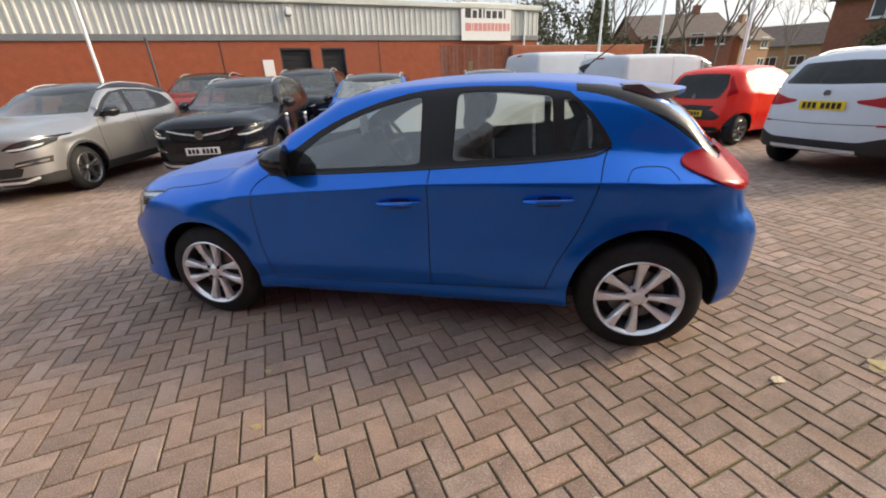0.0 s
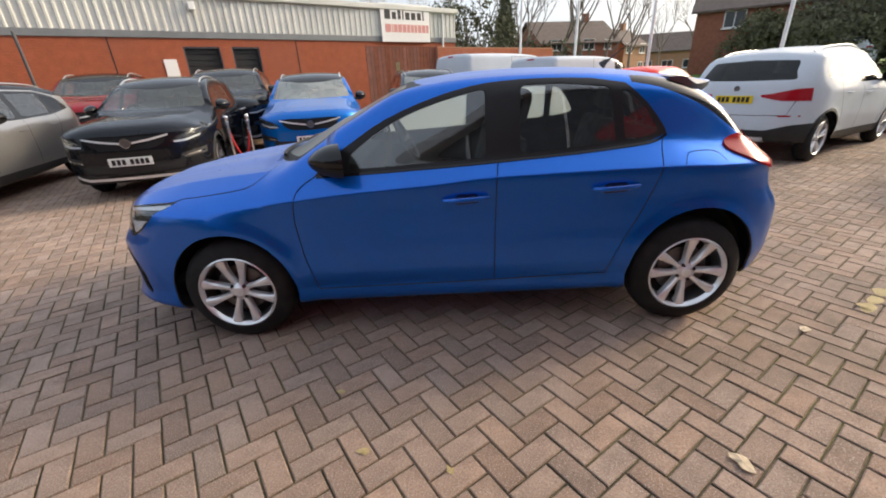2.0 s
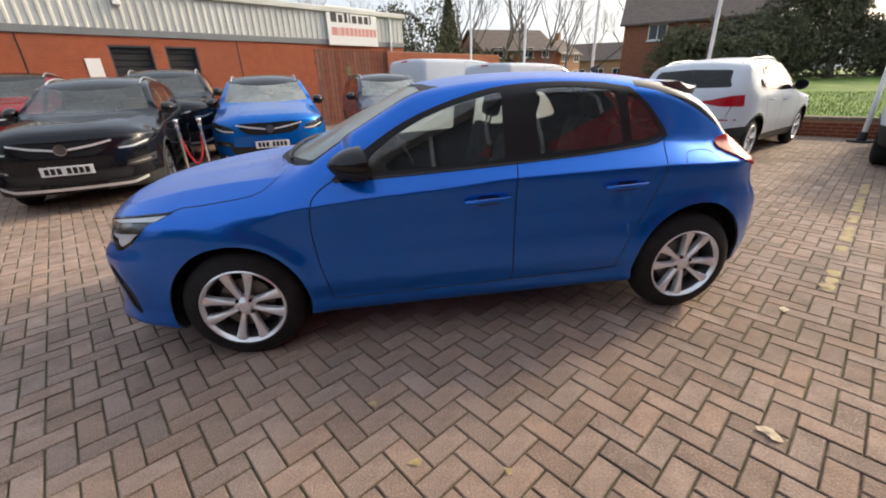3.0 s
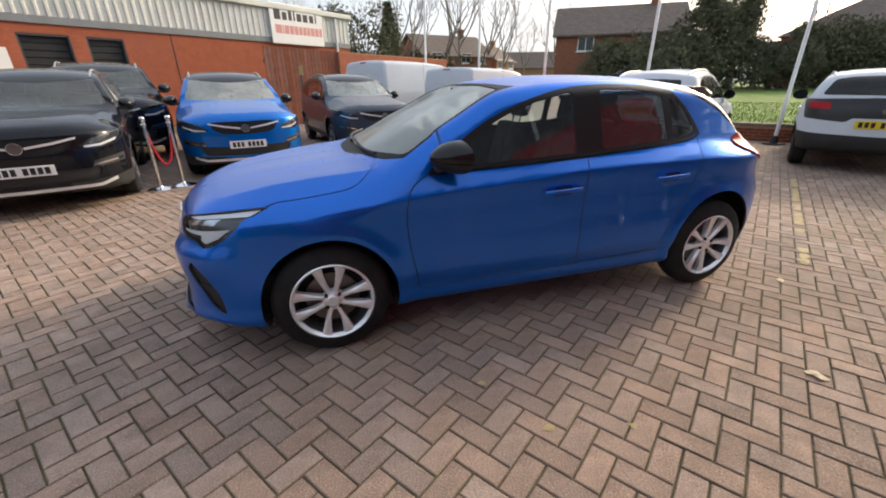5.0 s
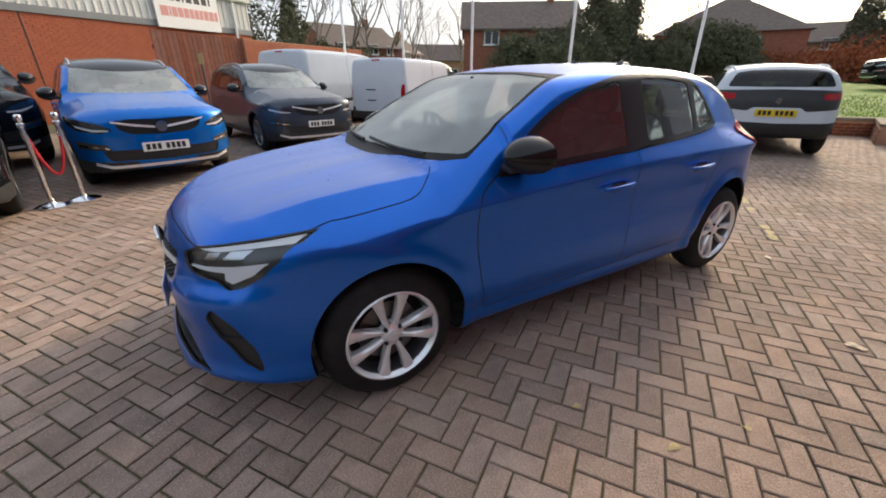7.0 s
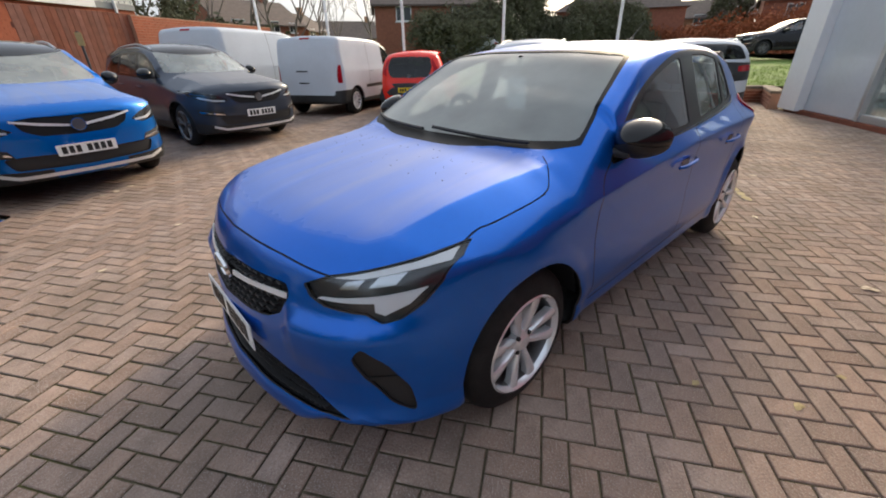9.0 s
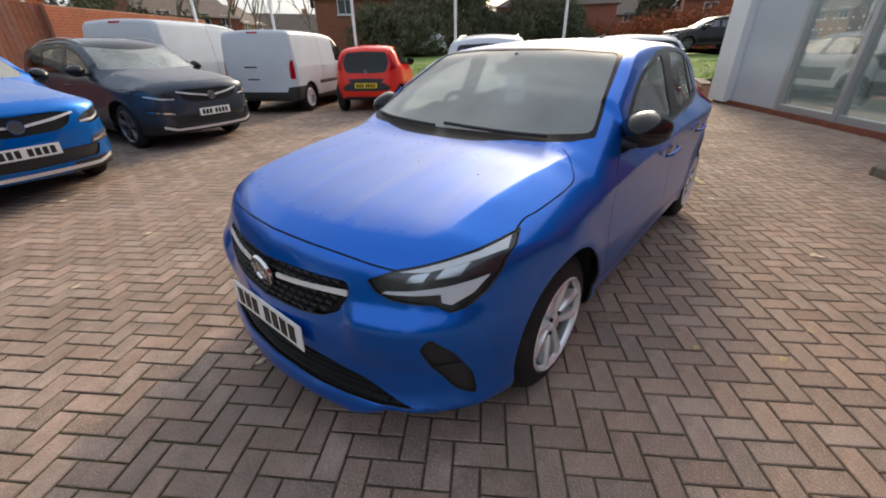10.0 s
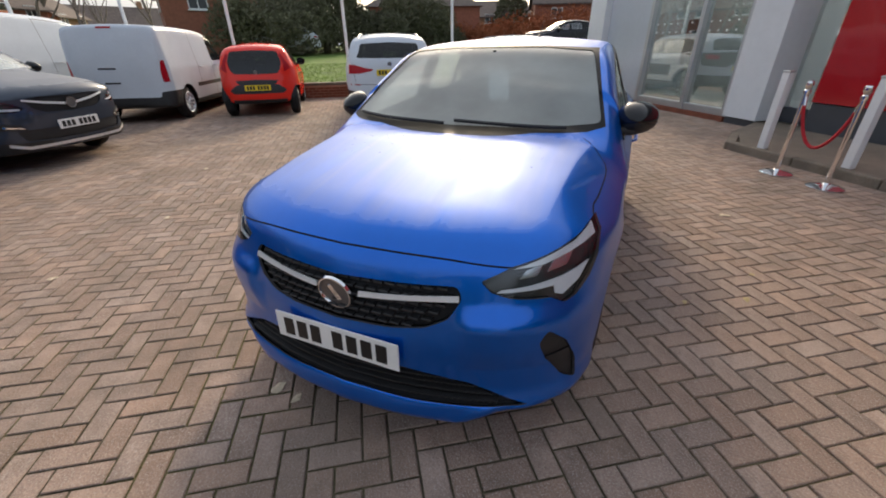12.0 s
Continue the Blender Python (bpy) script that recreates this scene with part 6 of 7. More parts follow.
for (x, y, a, k), mt, lb in (
    ((-4.94, 4.86, -73.5, 1), M_black_p, "black SUV with silver front bumper strip, beside the red rope"),
    ((-7.42, 3.41, -74.5, 1), M_silver, "silver grey SUV with dark roof glass, at the row's end"),
    ((-0.31, 8.12, -78, 1), M_dgrey, "dark grey SUV parked beside the white vans"),
    ((-5.75, 8.9, -72, 1.17), M_black_p, "black SUV parked behind the front row"),
    ((-9.6, 9.4, -66, 1.2), M_dred, "dark red SUV parked behind the front row"),
):
    c = copy_thing(suv_b, heading(x, y, a) @ Matrix.Scale(k, 4))
    tagged(repaint(c, mt), lb)
    if mt is not M_dgrey:
        clear_screen(c)

SUV_R = dict(SUV)
SUV_R.update(m_rim=M_alloy)
SUV_R.pop("roof")
SUV_R.update(
    glass=[M_glass, M_glass, M_privacy], m_mirror=M_black_p,
    tail=[[(-0.33, 0.985), (-0.34, 0.955), (-0.58, 0.905), (-0.97, 0.89), (-0.97, 1.07), (-0.70, 1.06), (-0.46, 1.0)]], tail_x=1.82, rear_marks=[(-0.80, -0.60, 0.69, 0.71, M_redlens), (0.60, 0.80, 0.69, 0.71, M_redlens)],
    rear_glass=[(0.05, 1.17), (-0.66, 1.18), (-0.60, 1.28), (-0.57, 1.43), (0.05, 1.455)],
    dark_rear=[[(0.05, 0.2), (-1, 0.2), (-1, 0.60), (-0.75, 0.58), (-0.5, 0.50), (0.05, 0.50)]],
    plate_r=0.92, plate_tilt=0, badge_r=1.07, rear_strips=[(0.33, 0.40, 0.5, M_trimsilver)],
    rear_gaps=[[(0.05, 0.70), (-0.68, 0.71), (-0.72, 0.9)]])
vehicle("suv_car", "white SUV seen from behind with red tail lights", "car", heading(6.2, 4.55, 29.5) @ Matrix.Scale(0.985, 4), SUV_R, M_white, "cars in the right row")

CROSS = dict(SUV)
CROSS.update(
    shell=Shell(
        top=[(-2.12, 0.88), (-2.0, 0.93), (-1.7, 0.99), (-1.3, 1.03), (-1.05, 1.06), (-0.9, 1.12), (-0.45, 1.33), (-0.2, 1.42), (0.1, 1.48), (0.5, 1.505), (1.1, 1.49), (1.5, 1.45), (1.72, 1.37), (1.85, 1.18), (1.95, 1.0), (2.1, 0.9)],
        bottom=[(-2.1, 0.22), (0, 0.24), (2.1, 0.32)],
        width=[(-2.1, 0.84), (-1.3, 0.865), (0, 0.865), (1.3, 0.87), (2.1, 0.82)],
        crease=[(-2.1, 0.82), (0, 0.93), (2.1, 0.98)], belt=[(-2.1, 0.92), (-0.9, 0.99), (0.5, 1.04), (2.1, 1.12)], low=LOW,
        fplan=[(0, 0), (0.3, 0.03), (0.5, 0.08), (0.65, 0.16), (0.78, 0.34), (0.88, 0.7)],
        fprof=[(0.15, 0.12), (0.3, 0.02), (0.6, 0.0), (0.8, 0.03), (0.9, 0.12), (1.0, 0.4)],
        rplan=[(0, 0), (0.4, 0.03), (0.6, 0.08), (0.72, 0.18), (0.82, 0.36), (0.9, 0.6)],
        rprof=[(0.2, 0.14), (0.35, 0.03), (0.5, 0.0), (0.7, 0.02), (0.9, 0.05), (1.05, 0.10), (1.2, 0.2), (1.35, 0.34), (1.5, 0.6)],
        xf=-2.12, xr=2.04, tumble=0.44, axles=(-1.2975, 1.2975), arch=0.37, flare=0.012, mid=(-1.5, 1.45), bow=(0.1, -0.06)),
    r=0.325, rim=0.20, half=0.86, m_rim=M_alloy_d, tail_x=1.7,
    windows=[[(-0.6, 1.03), (0.12, 1.045), (0.15, 1.36), (-0.08, 1.33), (-0.33, 1.22)], [(0.25, 1.05), (0.95, 1.075), (0.9, 1.35), (0.27, 1.37)], [(1.02, 1.08), (1.35, 1.13), (1.25, 1.27), (0.99, 1.34)]],
    frame=[(-0.76, 1.005), (1.0, 1.05), (1.45, 1.12), (1.3, 1.30), (0.95, 1.385), (0.2, 1.40), (-0.12, 1.36), (-0.4, 1.235)],
    screen=[(0.05, 1.07), (-0.66, 1.085), (-0.55, 1.33), (-0.5, 1.40), (0.05, 1.425)],
    rear_glass=[(0.05, 1.115), (-0.68, 1.12), (-0.58, 1.34), (-0.40, 1.375), (0.05, 1.385)],
    lamp=[(-0.46, 0.80), (-0.80, 0.86), (-0.82, 0.80), (-0.5, 0.75)], grille=[(0.05, 0.70), (-0.45, 0.70), (-0.4, 0.6), (0.05, 0.58)], lower=[(0.05, 0.5), (-0.6, 0.5), (-0.5, 0.36), (0.05, 0.36)],
    tail=[[(-0.55, 0.92), (-0.77, 0.925), (-0.78, 1.03), (-0.55, 1.01)]],
    dark_rear=[[(0.05, 0.80), (-0.30, 0.80), (-0.36, 0.74), (-0.80, 0.78), (-0.84, 1.06), (0.05, 1.085)], [(0.05, 0.2), (-1, 0.2), (-1, 0.60), (-0.72, 0.57), (0.05, 0.55)]],
    dark_side=[[(-2.2, 0.2), (2.2, 0.2), (2.2, 0.42), (0.75, 0.38), (-0.75, 0.38), (-2.2, 0.4)], circle(-1.2975, 0.325, 0.41, 20), circle(1.2975, 0.325, 0.41, 20), [(-0.75, 0.52), (0.75, 0.52), (0.78, 0.78), (-0.72, 0.78)]],
    gaps=[[(-0.78, 0.98), (-0.82, 0.8), (-0.78, 0.4)], [(0.2, 1.02), (0.19, 0.4)], [(1.0, 1.05), (0.95, 0.8), (0.82, 0.5)]],
    mirror=(-0.55, 1.08), m_mirror=M_gloss, handles=[(0.02, 0.86), (0.8, 0.89)], rails=(-0.25, 1.45), m_rail=M_white, seat_x=0.0, dash_x=-0.62, dash_z=1.0, seat_z=0.42,
    plate_r=0.715, badge_r=0.905, front_strips=[], rear_strips=[(0.30, 0.34, 0.55, M_plastic)], twin=False, spokes=9)
CROSS.pop("roof")
CROSS.pop("plate_f")
CROSS.pop("strip")
CROSS.pop("badge_f")
vehicle("crossover_car", "white crossover with black tailgate band and white roof rails", "car", heading(8.58, 2.33, 32.5) @ Matrix.Diagonal((1.03, 1.13, 1.04, 1)), CROSS, M_white, "cars in the right row")

CITY = dict(CROSS)
CITY.update(
    shell=Shell(
        top=[(-1.85, 0.82), (-1.7, 0.90), (-1.4, 0.97), (-1.1, 1.02), (-0.95, 1.07), (-0.5, 1.30), (-0.25, 1.39), (0.1, 1.45), (0.5, 1.46), (1.0, 1.43), (1.3, 1.38), (1.45, 1.28), (1.58, 1.05), (1.7, 0.9)],
        bottom=[(-1.9, 0.2), (0, 0.22), (1.8, 0.28)], width=[(-1.9, 0.79), (-1.17, 0.808), (0, 0.80), (1.17, 0.815), (1.8, 0.78)],
        crease=[(-1.9, 0.8), (0, 0.9), (1.8, 1.0)], belt=[(-1.9, 0.9), (0, 0.98), (1.0, 1.04), (1.8, 1.12)], low=LOW,
        fplan=[(0, 0), (0.3, 0.04), (0.5, 0.1), (0.65, 0.22), (0.8, 0.6)], fprof=[(0.15, 0.1), (0.3, 0.0), (0.6, 0.01), (0.8, 0.07), (0.95, 0.4)],
        rplan=[(0, 0), (0.4, 0.03), (0.55, 0.07), (0.68, 0.17), (0.76, 0.32), (0.85, 0.6)], rprof=[(0.2, 0.12), (0.35, 0.02), (0.5, 0.0), (0.7, 0.03), (0.85, 0.07), (1.0, 0.10), (1.2, 0.2), (1.35, 0.33), (1.5, 0.6)],
        xf=-1.87, xr=1.62, tumble=0.42, axles=(-1.17, 1.17), arch=0.325, flare=0.012, mid=(-1.35, 1.2), bow=(0.1, -0.05)),
    r=0.285, rim=0.19, half=0.80, m_rim=M_alloy_d, m_mirror=M_gloss, tail_x=1.22, seat_gap=0.62,
    windows=[[(-0.55, 1.0), (0.20, 1.02), (0.2, 1.35), (-0.05, 1.32), (-0.3, 1.21)], [(0.28, 1.02), (0.80, 1.06), (0.72, 1.33), (0.28, 1.355)]],
    glass=[M_glass, M_privacy],
    frame=[(-0.72, 0.975), (0.3, 0.995), (0.95, 1.07), (0.8, 1.37), (0.2, 1.385), (-0.1, 1.35), (-0.38, 1.22)],
    screen=[(0.05, 1.05), (-0.6, 1.065), (-0.5, 1.36), (0.05, 1.40)], rear_glass=[(0.05, 0.86), (-0.44, 0.87), (-0.50, 0.95), (-0.54, 1.10), (-0.47, 1.30), (0.05, 1.32)],
    lamp=[(-0.42, 0.75), (-0.72, 0.84), (-0.73, 0.74), (-0.5, 0.68)], grille=[(0.05, 0.6), (-0.4, 0.62), (-0.35, 0.5), (0.05, 0.48)], lower=[(0.05, 0.42), (-0.45, 0.42), (-0.4, 0.3), (0.05, 0.3)],
    tail=[[(-0.53, 1.27), (-0.62, 1.12), (-0.70, 0.97), (-0.57, 0.90), (-0.575, 1.05), (-0.51, 1.22)]], dark_rear=[[(0.05, 0.66), (-0.36, 0.66), (-0.44, 0.74), (0.05, 0.76)], [(0.05, 0.48), (-0.50, 0.48), (-0.58, 0.55), (-0.42, 0.66), (0.05, 0.66)], [(0.05, 0.2), (-0.52, 0.2), (-0.56, 0.36), (0.05, 0.36)]],
    dark_side=[], gaps=[[(-0.74, 0.95), (-0.76, 0.7), (-0.7, 0.35)], [(0.24, 1.0), (0.24, 0.35)], [(0.85, 1.02), (0.80, 0.8), (0.74, 0.45)]],
    mirror=(-0.5, 1.05), handles=[(0.08, 0.86)], seat_x=-0.05, dash_x=-0.6, dash_z=0.98, seat_z=0.4, plate_r=0.60, badge_r=0.905, rear_strips=[], grid=(36, 8, 7, 16))
CITY.pop("rails")
vehicle("city_car", "small bright red city car seen from behind", "car", heading(5.12, 7.48, 38), CITY, M_red_p, "cars in the right row")

VAN = dict(CROSS)
VAN.update(
    shell=Shell(
        top=[(-2.25, 0.95), (-2.1, 1.05), (-1.8, 1.12), (-1.5, 1.18), (-1.35, 1.24), (-0.85, 1.58), (-0.6, 1.70), (-0.3, 1.77), (0.2, 1.80), (1.0, 1.81), (1.9, 1.80), (2.2, 1.79)],
        bottom=[(-2.3, 0.22), (0, 0.24), (2.3, 0.30)], width=[(-2.3, 0.88), (-1.4, 0.92), (0, 0.925), (2.0, 0.925), (2.3, 0.92)],
        crease=[(-2.3, 0.9), (-1.0, 1.0), (0.0, 1.05), (2.3, 1.05)], belt=[(-2.3, 1.0), (-0.9, 1.1), (2.3, 1.12)],
        low=[(0.1, 0.08), (0.25, 0.03), (0.4, 0.01), (0.8, 0.0), (1.1, 0.0)],
        fplan=[(0, 0), (0.3, 0.04), (0.5, 0.09), (0.7, 0.2), (0.85, 0.5), (0.95, 0.8)], fprof=[(0.15, 0.1), (0.3, 0.0), (0.7, 0.0), (0.9, 0.05), (1.0, 0.15), (1.1, 0.4)],
        rplan=[(0, 0), (0.6, 0.01), (0.8, 0.04), (0.9, 0.12)], rprof=[(0.2, 0.1), (0.35, 0.0), (0.6, 0.02), (1.0, 0.035), (1.5, 0.08), (1.8, 0.14)],
        xf=-2.29, xr=2.14, tumble=0.115, shoulder=0.012, axles=(-1.3925, 1.3925), arch=0.37, flare=0.01, mid=(-1.65, 1.75), bow=(0.12, 0.0), crown=(0.05, 0.02), round_top=0.10, round_end=0.08),
    r=0.325, rim=0.205, half=0.915, m_rim=M_trimsilver, m_mirror=M_plastic, tail_x=2.0, twin=False, spokes=12,
    windows=[[(-1.0, 1.13), (-0.28, 1.13), (-0.26, 1.60), (-0.58, 1.58), (-0.82, 1.40)]], glass=[M_glass],
    frame=[(-1.16, 1.10), (-0.24, 1.10), (-0.22, 1.64), (-0.6, 1.62), (-0.86, 1.43)],
    screen=[(0.05, 1.24), (-0.76, 1.25), (-0.68, 1.62), (0.05, 1.68)],
    lamp=[(-0.5, 0.9), (-0.82, 1.0), (-0.84, 0.86), (-0.55, 0.82)], grille=[(0.05, 0.86), (-0.45, 0.86), (-0.4, 0.74), (0.05, 0.72)], lower=[(0.05, 0.5), (-0.6, 0.5), (-0.5, 0.34), (0.05, 0.34)],
    tail=[[(-0.80, 0.78), (-0.93, 0.78), (-0.93, 1.16), (-0.83, 1.17), (-0.80, 0.98)]], dark_rear=[[(0.05, 0.2), (-1, 0.2), (-1, 0.62), (-0.72, 0.60), (-0.70, 0.50), (0.05, 0.50)]],
    dark_side=[[(-2.4, 0.2), (2.4, 0.2), (2.4, 0.36), (-2.4, 0.36)], [(-0.75, 0.60), (0.85, 0.60), (0.85, 0.68), (-0.75, 0.68)]],
    gaps=[[(-1.1, 1.08), (-1.1, 0.7), (-1.0, 0.4)], [(-0.2, 1.66), (-0.19, 0.4)], [(0.62, 1.70), (0.62, 0.66)], [(-0.19, 1.66), (0.62, 1.70)]],
    rear_gaps=[[(0.012, 0.5), (0.012, 1.72)]],
    rear_marks=[(-0.30, 0.02, 1.02, 1.05, M_gap), (-0.26, 0.03, 0.76, 0.79, M_gap), (-0.13, 0.13, 1.725, 1.755, M_redlens)],
    mirror=(-0.86, 1.2), handles=[(-0.36, 1.0), (0.5, 1.0)], seat_x=-0.35, dash_x=-1.1, dash_z=1.16, seat_z=0.55, rear_strips=[], seats=True)
for key in ("rails", "plate_r", "badge_r", "rear_glass"):
    VAN.pop(key)
van = vehicle("panel_van", "white panel van with black rear bumper and red lamps", "van", heading(4.08, 9.46, 30), VAN, M_white, "vans in the right row")
tagged(copy_thing(van, heading(2.35, 11.62, 29) @ Matrix.Scale(1.14, 4)), "larger white panel van behind the dark SUV")

# traffic side of the road: parked cars beyond the grass
far_a = copy_thing(suv_b, pose(0, 0, 0.93) @ heading(21.5, 21.5, LOT + 90))
tagged(repaint(far_a, M_white), "white SUV parked on the road beyond the grass", group="cars along the road")
far_b = copy_thing(suv_b, pose(0, 0, 0.93) @ heading(28.6, 3.9, LOT + 90) @ Matrix.Scale(1.1, 4))
tagged(repaint(far_b, M_black_p), "black SUV parked on the road beyond the grass", group="cars along the road")


# ---- flag poles, rope posts, bollards ----
def flag_pole(x, y, z, height=7.0, flag=None):
    p = thing("flag_pole", pose(x, y, z), "slim white metal flag pole with a dark base bracket", "pole", "flag poles along the low wall")
    bm = bmesh.new()
    tube(bm, [(0, 0, 0.0), (0, 0, height * 0.5), (0, 0, height)], [0.042, 0.038, 0.030], 12)
    part("pole", bm, M_wpaint, p, smooth=True)
    bm = bmesh.new()
    box(bm, -0.16, 0.16, -0.16, 0.16, 0.0, 0.03, 0.008)
    lathe(bm, [(0.075, 0.03), (0.07, 0.16), (0.05, 0.2)], "z", sides=12)
    part("base_bracket", bm, M_plastic, p, smooth=True)
    bm = bmesh.new()
    lathe(bm, [(0.001, height + 0.06), (0.04, height + 0.04), (0.045, height), (0.03, height - 0.02)], "z", sides=12)
    part("finial", bm, M_wpaint, p, smooth=True)
    return p


WV = Vector((-SU, CU))
for s, hgt in ((0.0, 7.0), (3.0, 7.0), (5.87, 7.2), (8.2, 7.2), (10.47, 7.2)):
    flag_pole(9.015 - SU * s, 4.077 + CU * s, 0.0, hgt)
flag_pole(-9.6, 5.9, 0.0, 6.5)


def rope_post(x, y, group):
    p = thing("rope_post", pose(x, y, 0), "chrome crowd-control post with a round base", "post", group)
    bm = bmesh.new()
    lathe(bm, [(0.001, 0.0), (0.158, 0.0), (0.16, 0.012), (0.12, 0.03), (0.035, 0.045), (0.027, 0.06)], "z", sides=28)
    part("base", bm, M_chrome, p, smooth=True)
    bm = bmesh.new()
    lathe(bm, [(0.0245, 0.04), (0.0245, 0.86), (0.034, 0.87), (0.034, 0.90), (0.024, 0.91)], "z", sides=16)
    part("post_tube", bm, M_chrome, p, smooth=True)
    bm = bmesh.new()
    lathe(bm, [(0.02, 0.91), (0.03, 0.93), (0.038, 0.96), (0.03, 0.99), (0.001, 1.0)], "z", sides=16)
    part("ball_top", bm, M_chrome, p, smooth=True)
    return p


def rope(a, b, sag, group):
    A, B = Vector((*a, 0.86)), Vector((*b, 0.86))
    d = (B - A)
    d.z = 0
    n = d.normalized()
    pts = []
    for k in range(17):
        t = k / 16
        q = A.lerp(B, t)
        q.z -= sag * (1 - (2 * t - 1) ** 2) ** 0.8
        pts.append(q)
    r = thing("rope", Matrix(), "sagging red barrier rope with chrome hooks", "rope", group)
    bm = bmesh.new()
    tube(bm, pts, 0.016, 10)
    part("cord", bm, M_rope, r, smooth=True)
    for q, w in ((pts[0], pts[1]), (pts[-1], pts[-2])):
        bm = bmesh.new()
        tube(bm, [q, q.lerp(w, 0.7)], 0.021, 10)
        part("hook", bm, M_chrome, r, smooth=True)


for a, b, sag, g in (((-3.47, 3.84), (-3.22, 4.02), 0.52, "barrier by the black SUV"), ((2.66, -2.52), (2.22, -2.83), 0.50, "barrier by the showroom")):
    rope_post(*a, g)
    rope_post(*b, g)
    rope(a, b, sag, g)

for x, y in ((3.56, -2.56), (2.76, -3.17)):
    p = thing("bollard", pose(x, y, 0.10, 0, 0, LOT), "square white metal bollard on the raised walk", "bollard", "bollards by the showroom")
    bm = bmesh.new()
    box(bm, -0.045, 0.045, -0.045, 0.045, 0.0, 0.92, 0.006)
    part("post", bm, M_wpaint, p)
    bm = bmesh.new()
    box(bm, -0.05, 0.05, -0.05, 0.05, 0.92, 0.945, 0.006)
    part("cap", bm, M_alu, p)

# thin dark leaning post in front of the workshop, yellow marker post by the gate
bm = bmesh.new()
tube(bm, [(-10.3, 8.2, 0), (-10.3, 8.2, 2.9)], 0.035, 8)
tagged(part("signal_post", bm, M_darkpanel, smooth=True), "thin dark steel post in front of the workshop", "post")
mk = thing("marker_post", pose(-1.49, 13.2, 0), "short post with a small yellow marker plate", "post")
bm = bmesh.new()
tube(bm, [(0, 0, 0), (0, 0, 2.05)], 0.03, 8)
part("stake", bm, M_darkpanel, mk)
bm = bmesh.new()
box(bm, -0.07, 0.07, -0.045, -0.03, 1.72, 2.02, 0.004)
part("plate", bm, M_yellow, mk)


# ---- trees ----
def bare_tree(x, y, z, height, seed, spread=0.5, label="leafless tree with fine grey-brown twigs"):
    r = random.Random(seed)
    t = thing("tree", pose(x, y, z), label, "tree")
    bm = bmesh.new()
    limbs = []

    def grow(a, d, length, rad, depth):
        pts, p = [a], a.copy()
        v = d.copy()
        n = 4 if depth < 2 else 3
        for k in range(n):
            v = (v + Vector((r.gauss(0, 0.12), r.gauss(0, 0.12), 0.06 + r.gauss(0, 0.05)))).normalized()
            p = p + v * length / n
            pts.append(p.copy())
        tube(bm, pts, [rad * (1 - 0.5 * k / n) for k in range(n + 1)], 6 if depth < 2 else 3, depth < 1)
        if depth >= 5:
            return
        for k in range(3 if depth else 5):
            q = pts[-1] if k == 0 else pts[r.randint(max(1, n - 2), n)] if depth else a + (pts[-1] - a) * (0.45 + 0.5 * r.random())
            side = Vector((r.gauss(0, 1), r.gauss(0, 1), 0.35)).normalized()
            grow(q, (v * 0.75 + side * spread).normalized(), length * (0.55 + 0.2 * r.random()), rad * 0.5, depth + 1)

    grow(Vector((0, 0, -0.1)), Vector((0, 0, 1)), height * 0.42, height * 0.012, 0)
    part("limbwork", bm, M_bark, t)
    return t


def leafy(name, x, y, z, height, width, seed, m_leaf, label, trunk=0.25, n=2600, cone=False, size=0.22, category="tree", loose=False):
    """A tree or shrub: trunk, limbs and a crown of many small leaf clumps in lobes."""
    r = np.random.default_rng(seed)
    t = thing(name, pose(x, y, z), label, category)
    bm = bmesh.new()
    tube(bm, [(0, 0, -0.1), (0.05, 0, height * 0.35), (0, 0.05, height * 0.8)], [trunk, trunk * 0.7, trunk * 0.2], 8)
    for k in range(7):
        a, h = 6.28 * r.random(), height * (0.2 + 0.5 * r.random())
        tube(bm, [(0, 0, h), (math.cos(a) * width * 0.35, math.sin(a) * width * 0.35, h + height * 0.12)], [trunk * 0.4, trunk * 0.1], 5)
    part("trunk", bm, M_bark, t)
    lobes = [(r.normal(0, 0.28, 2) * width, 0.12 + 0.75 * r.random(), 0.22 + 0.2 * r.random()) for _ in range(16)]
    if loose:
        # an open, upright crown of many small sprays
        lobes = [(r.normal(0, 0.30, 2) * width * (1.15 - h), h, 0.15 + 0.12 * r.random()) for h in 0.08 + 0.84 * r.random(30)]
    vs, fs = [], []
    for k in range(n):
        if cone:
            h = r.random() ** 0.8
            rad = width * 0.5 * (1 - h) ** 0.8 * (0.55 + 0.45 * r.random()) + 0.1
            a = 6.28 * r.random()
            c = np.array([rad * math.cos(a), rad * math.sin(a), height * (0.08 + 0.92 * h)])
        else:
            (ox, oy), hz, lr = lobes[r.integers(len(lobes))]
            d = r.normal(size=3)
            d *= 0.62 if loose else 1 / np.linalg.norm(d)
            q = lr * width * (0.6 + 0.4 * r.random())
            c = np.array([ox + d[0] * q, oy + d[1] * q, max(0.1, hz * height + d[2] * q * 0.8)])
        for _ in range(2):
            u, w = r.normal(size=3), r.normal(size=3)
            u /= np.linalg.norm(u)
            w -= u * (w @ u)
            w /= np.linalg.norm(w)
            s = size * (0.5 + r.random())
            b = len(vs)
            vs += [c - u * s, c + w * s * 0.45, c + u * s, c - w * s * 0.45]
            fs.append((b, b + 1, b + 2, b + 3))
    tagged(obj("crown", vs, fs, m_leaf, t), kind="")
    return t


def at(az, d, eye=(-1.2, -2.4)):
    return eye[0] + d * math.cos(radians(az)), eye[1] + d * math.sin(radians(az))


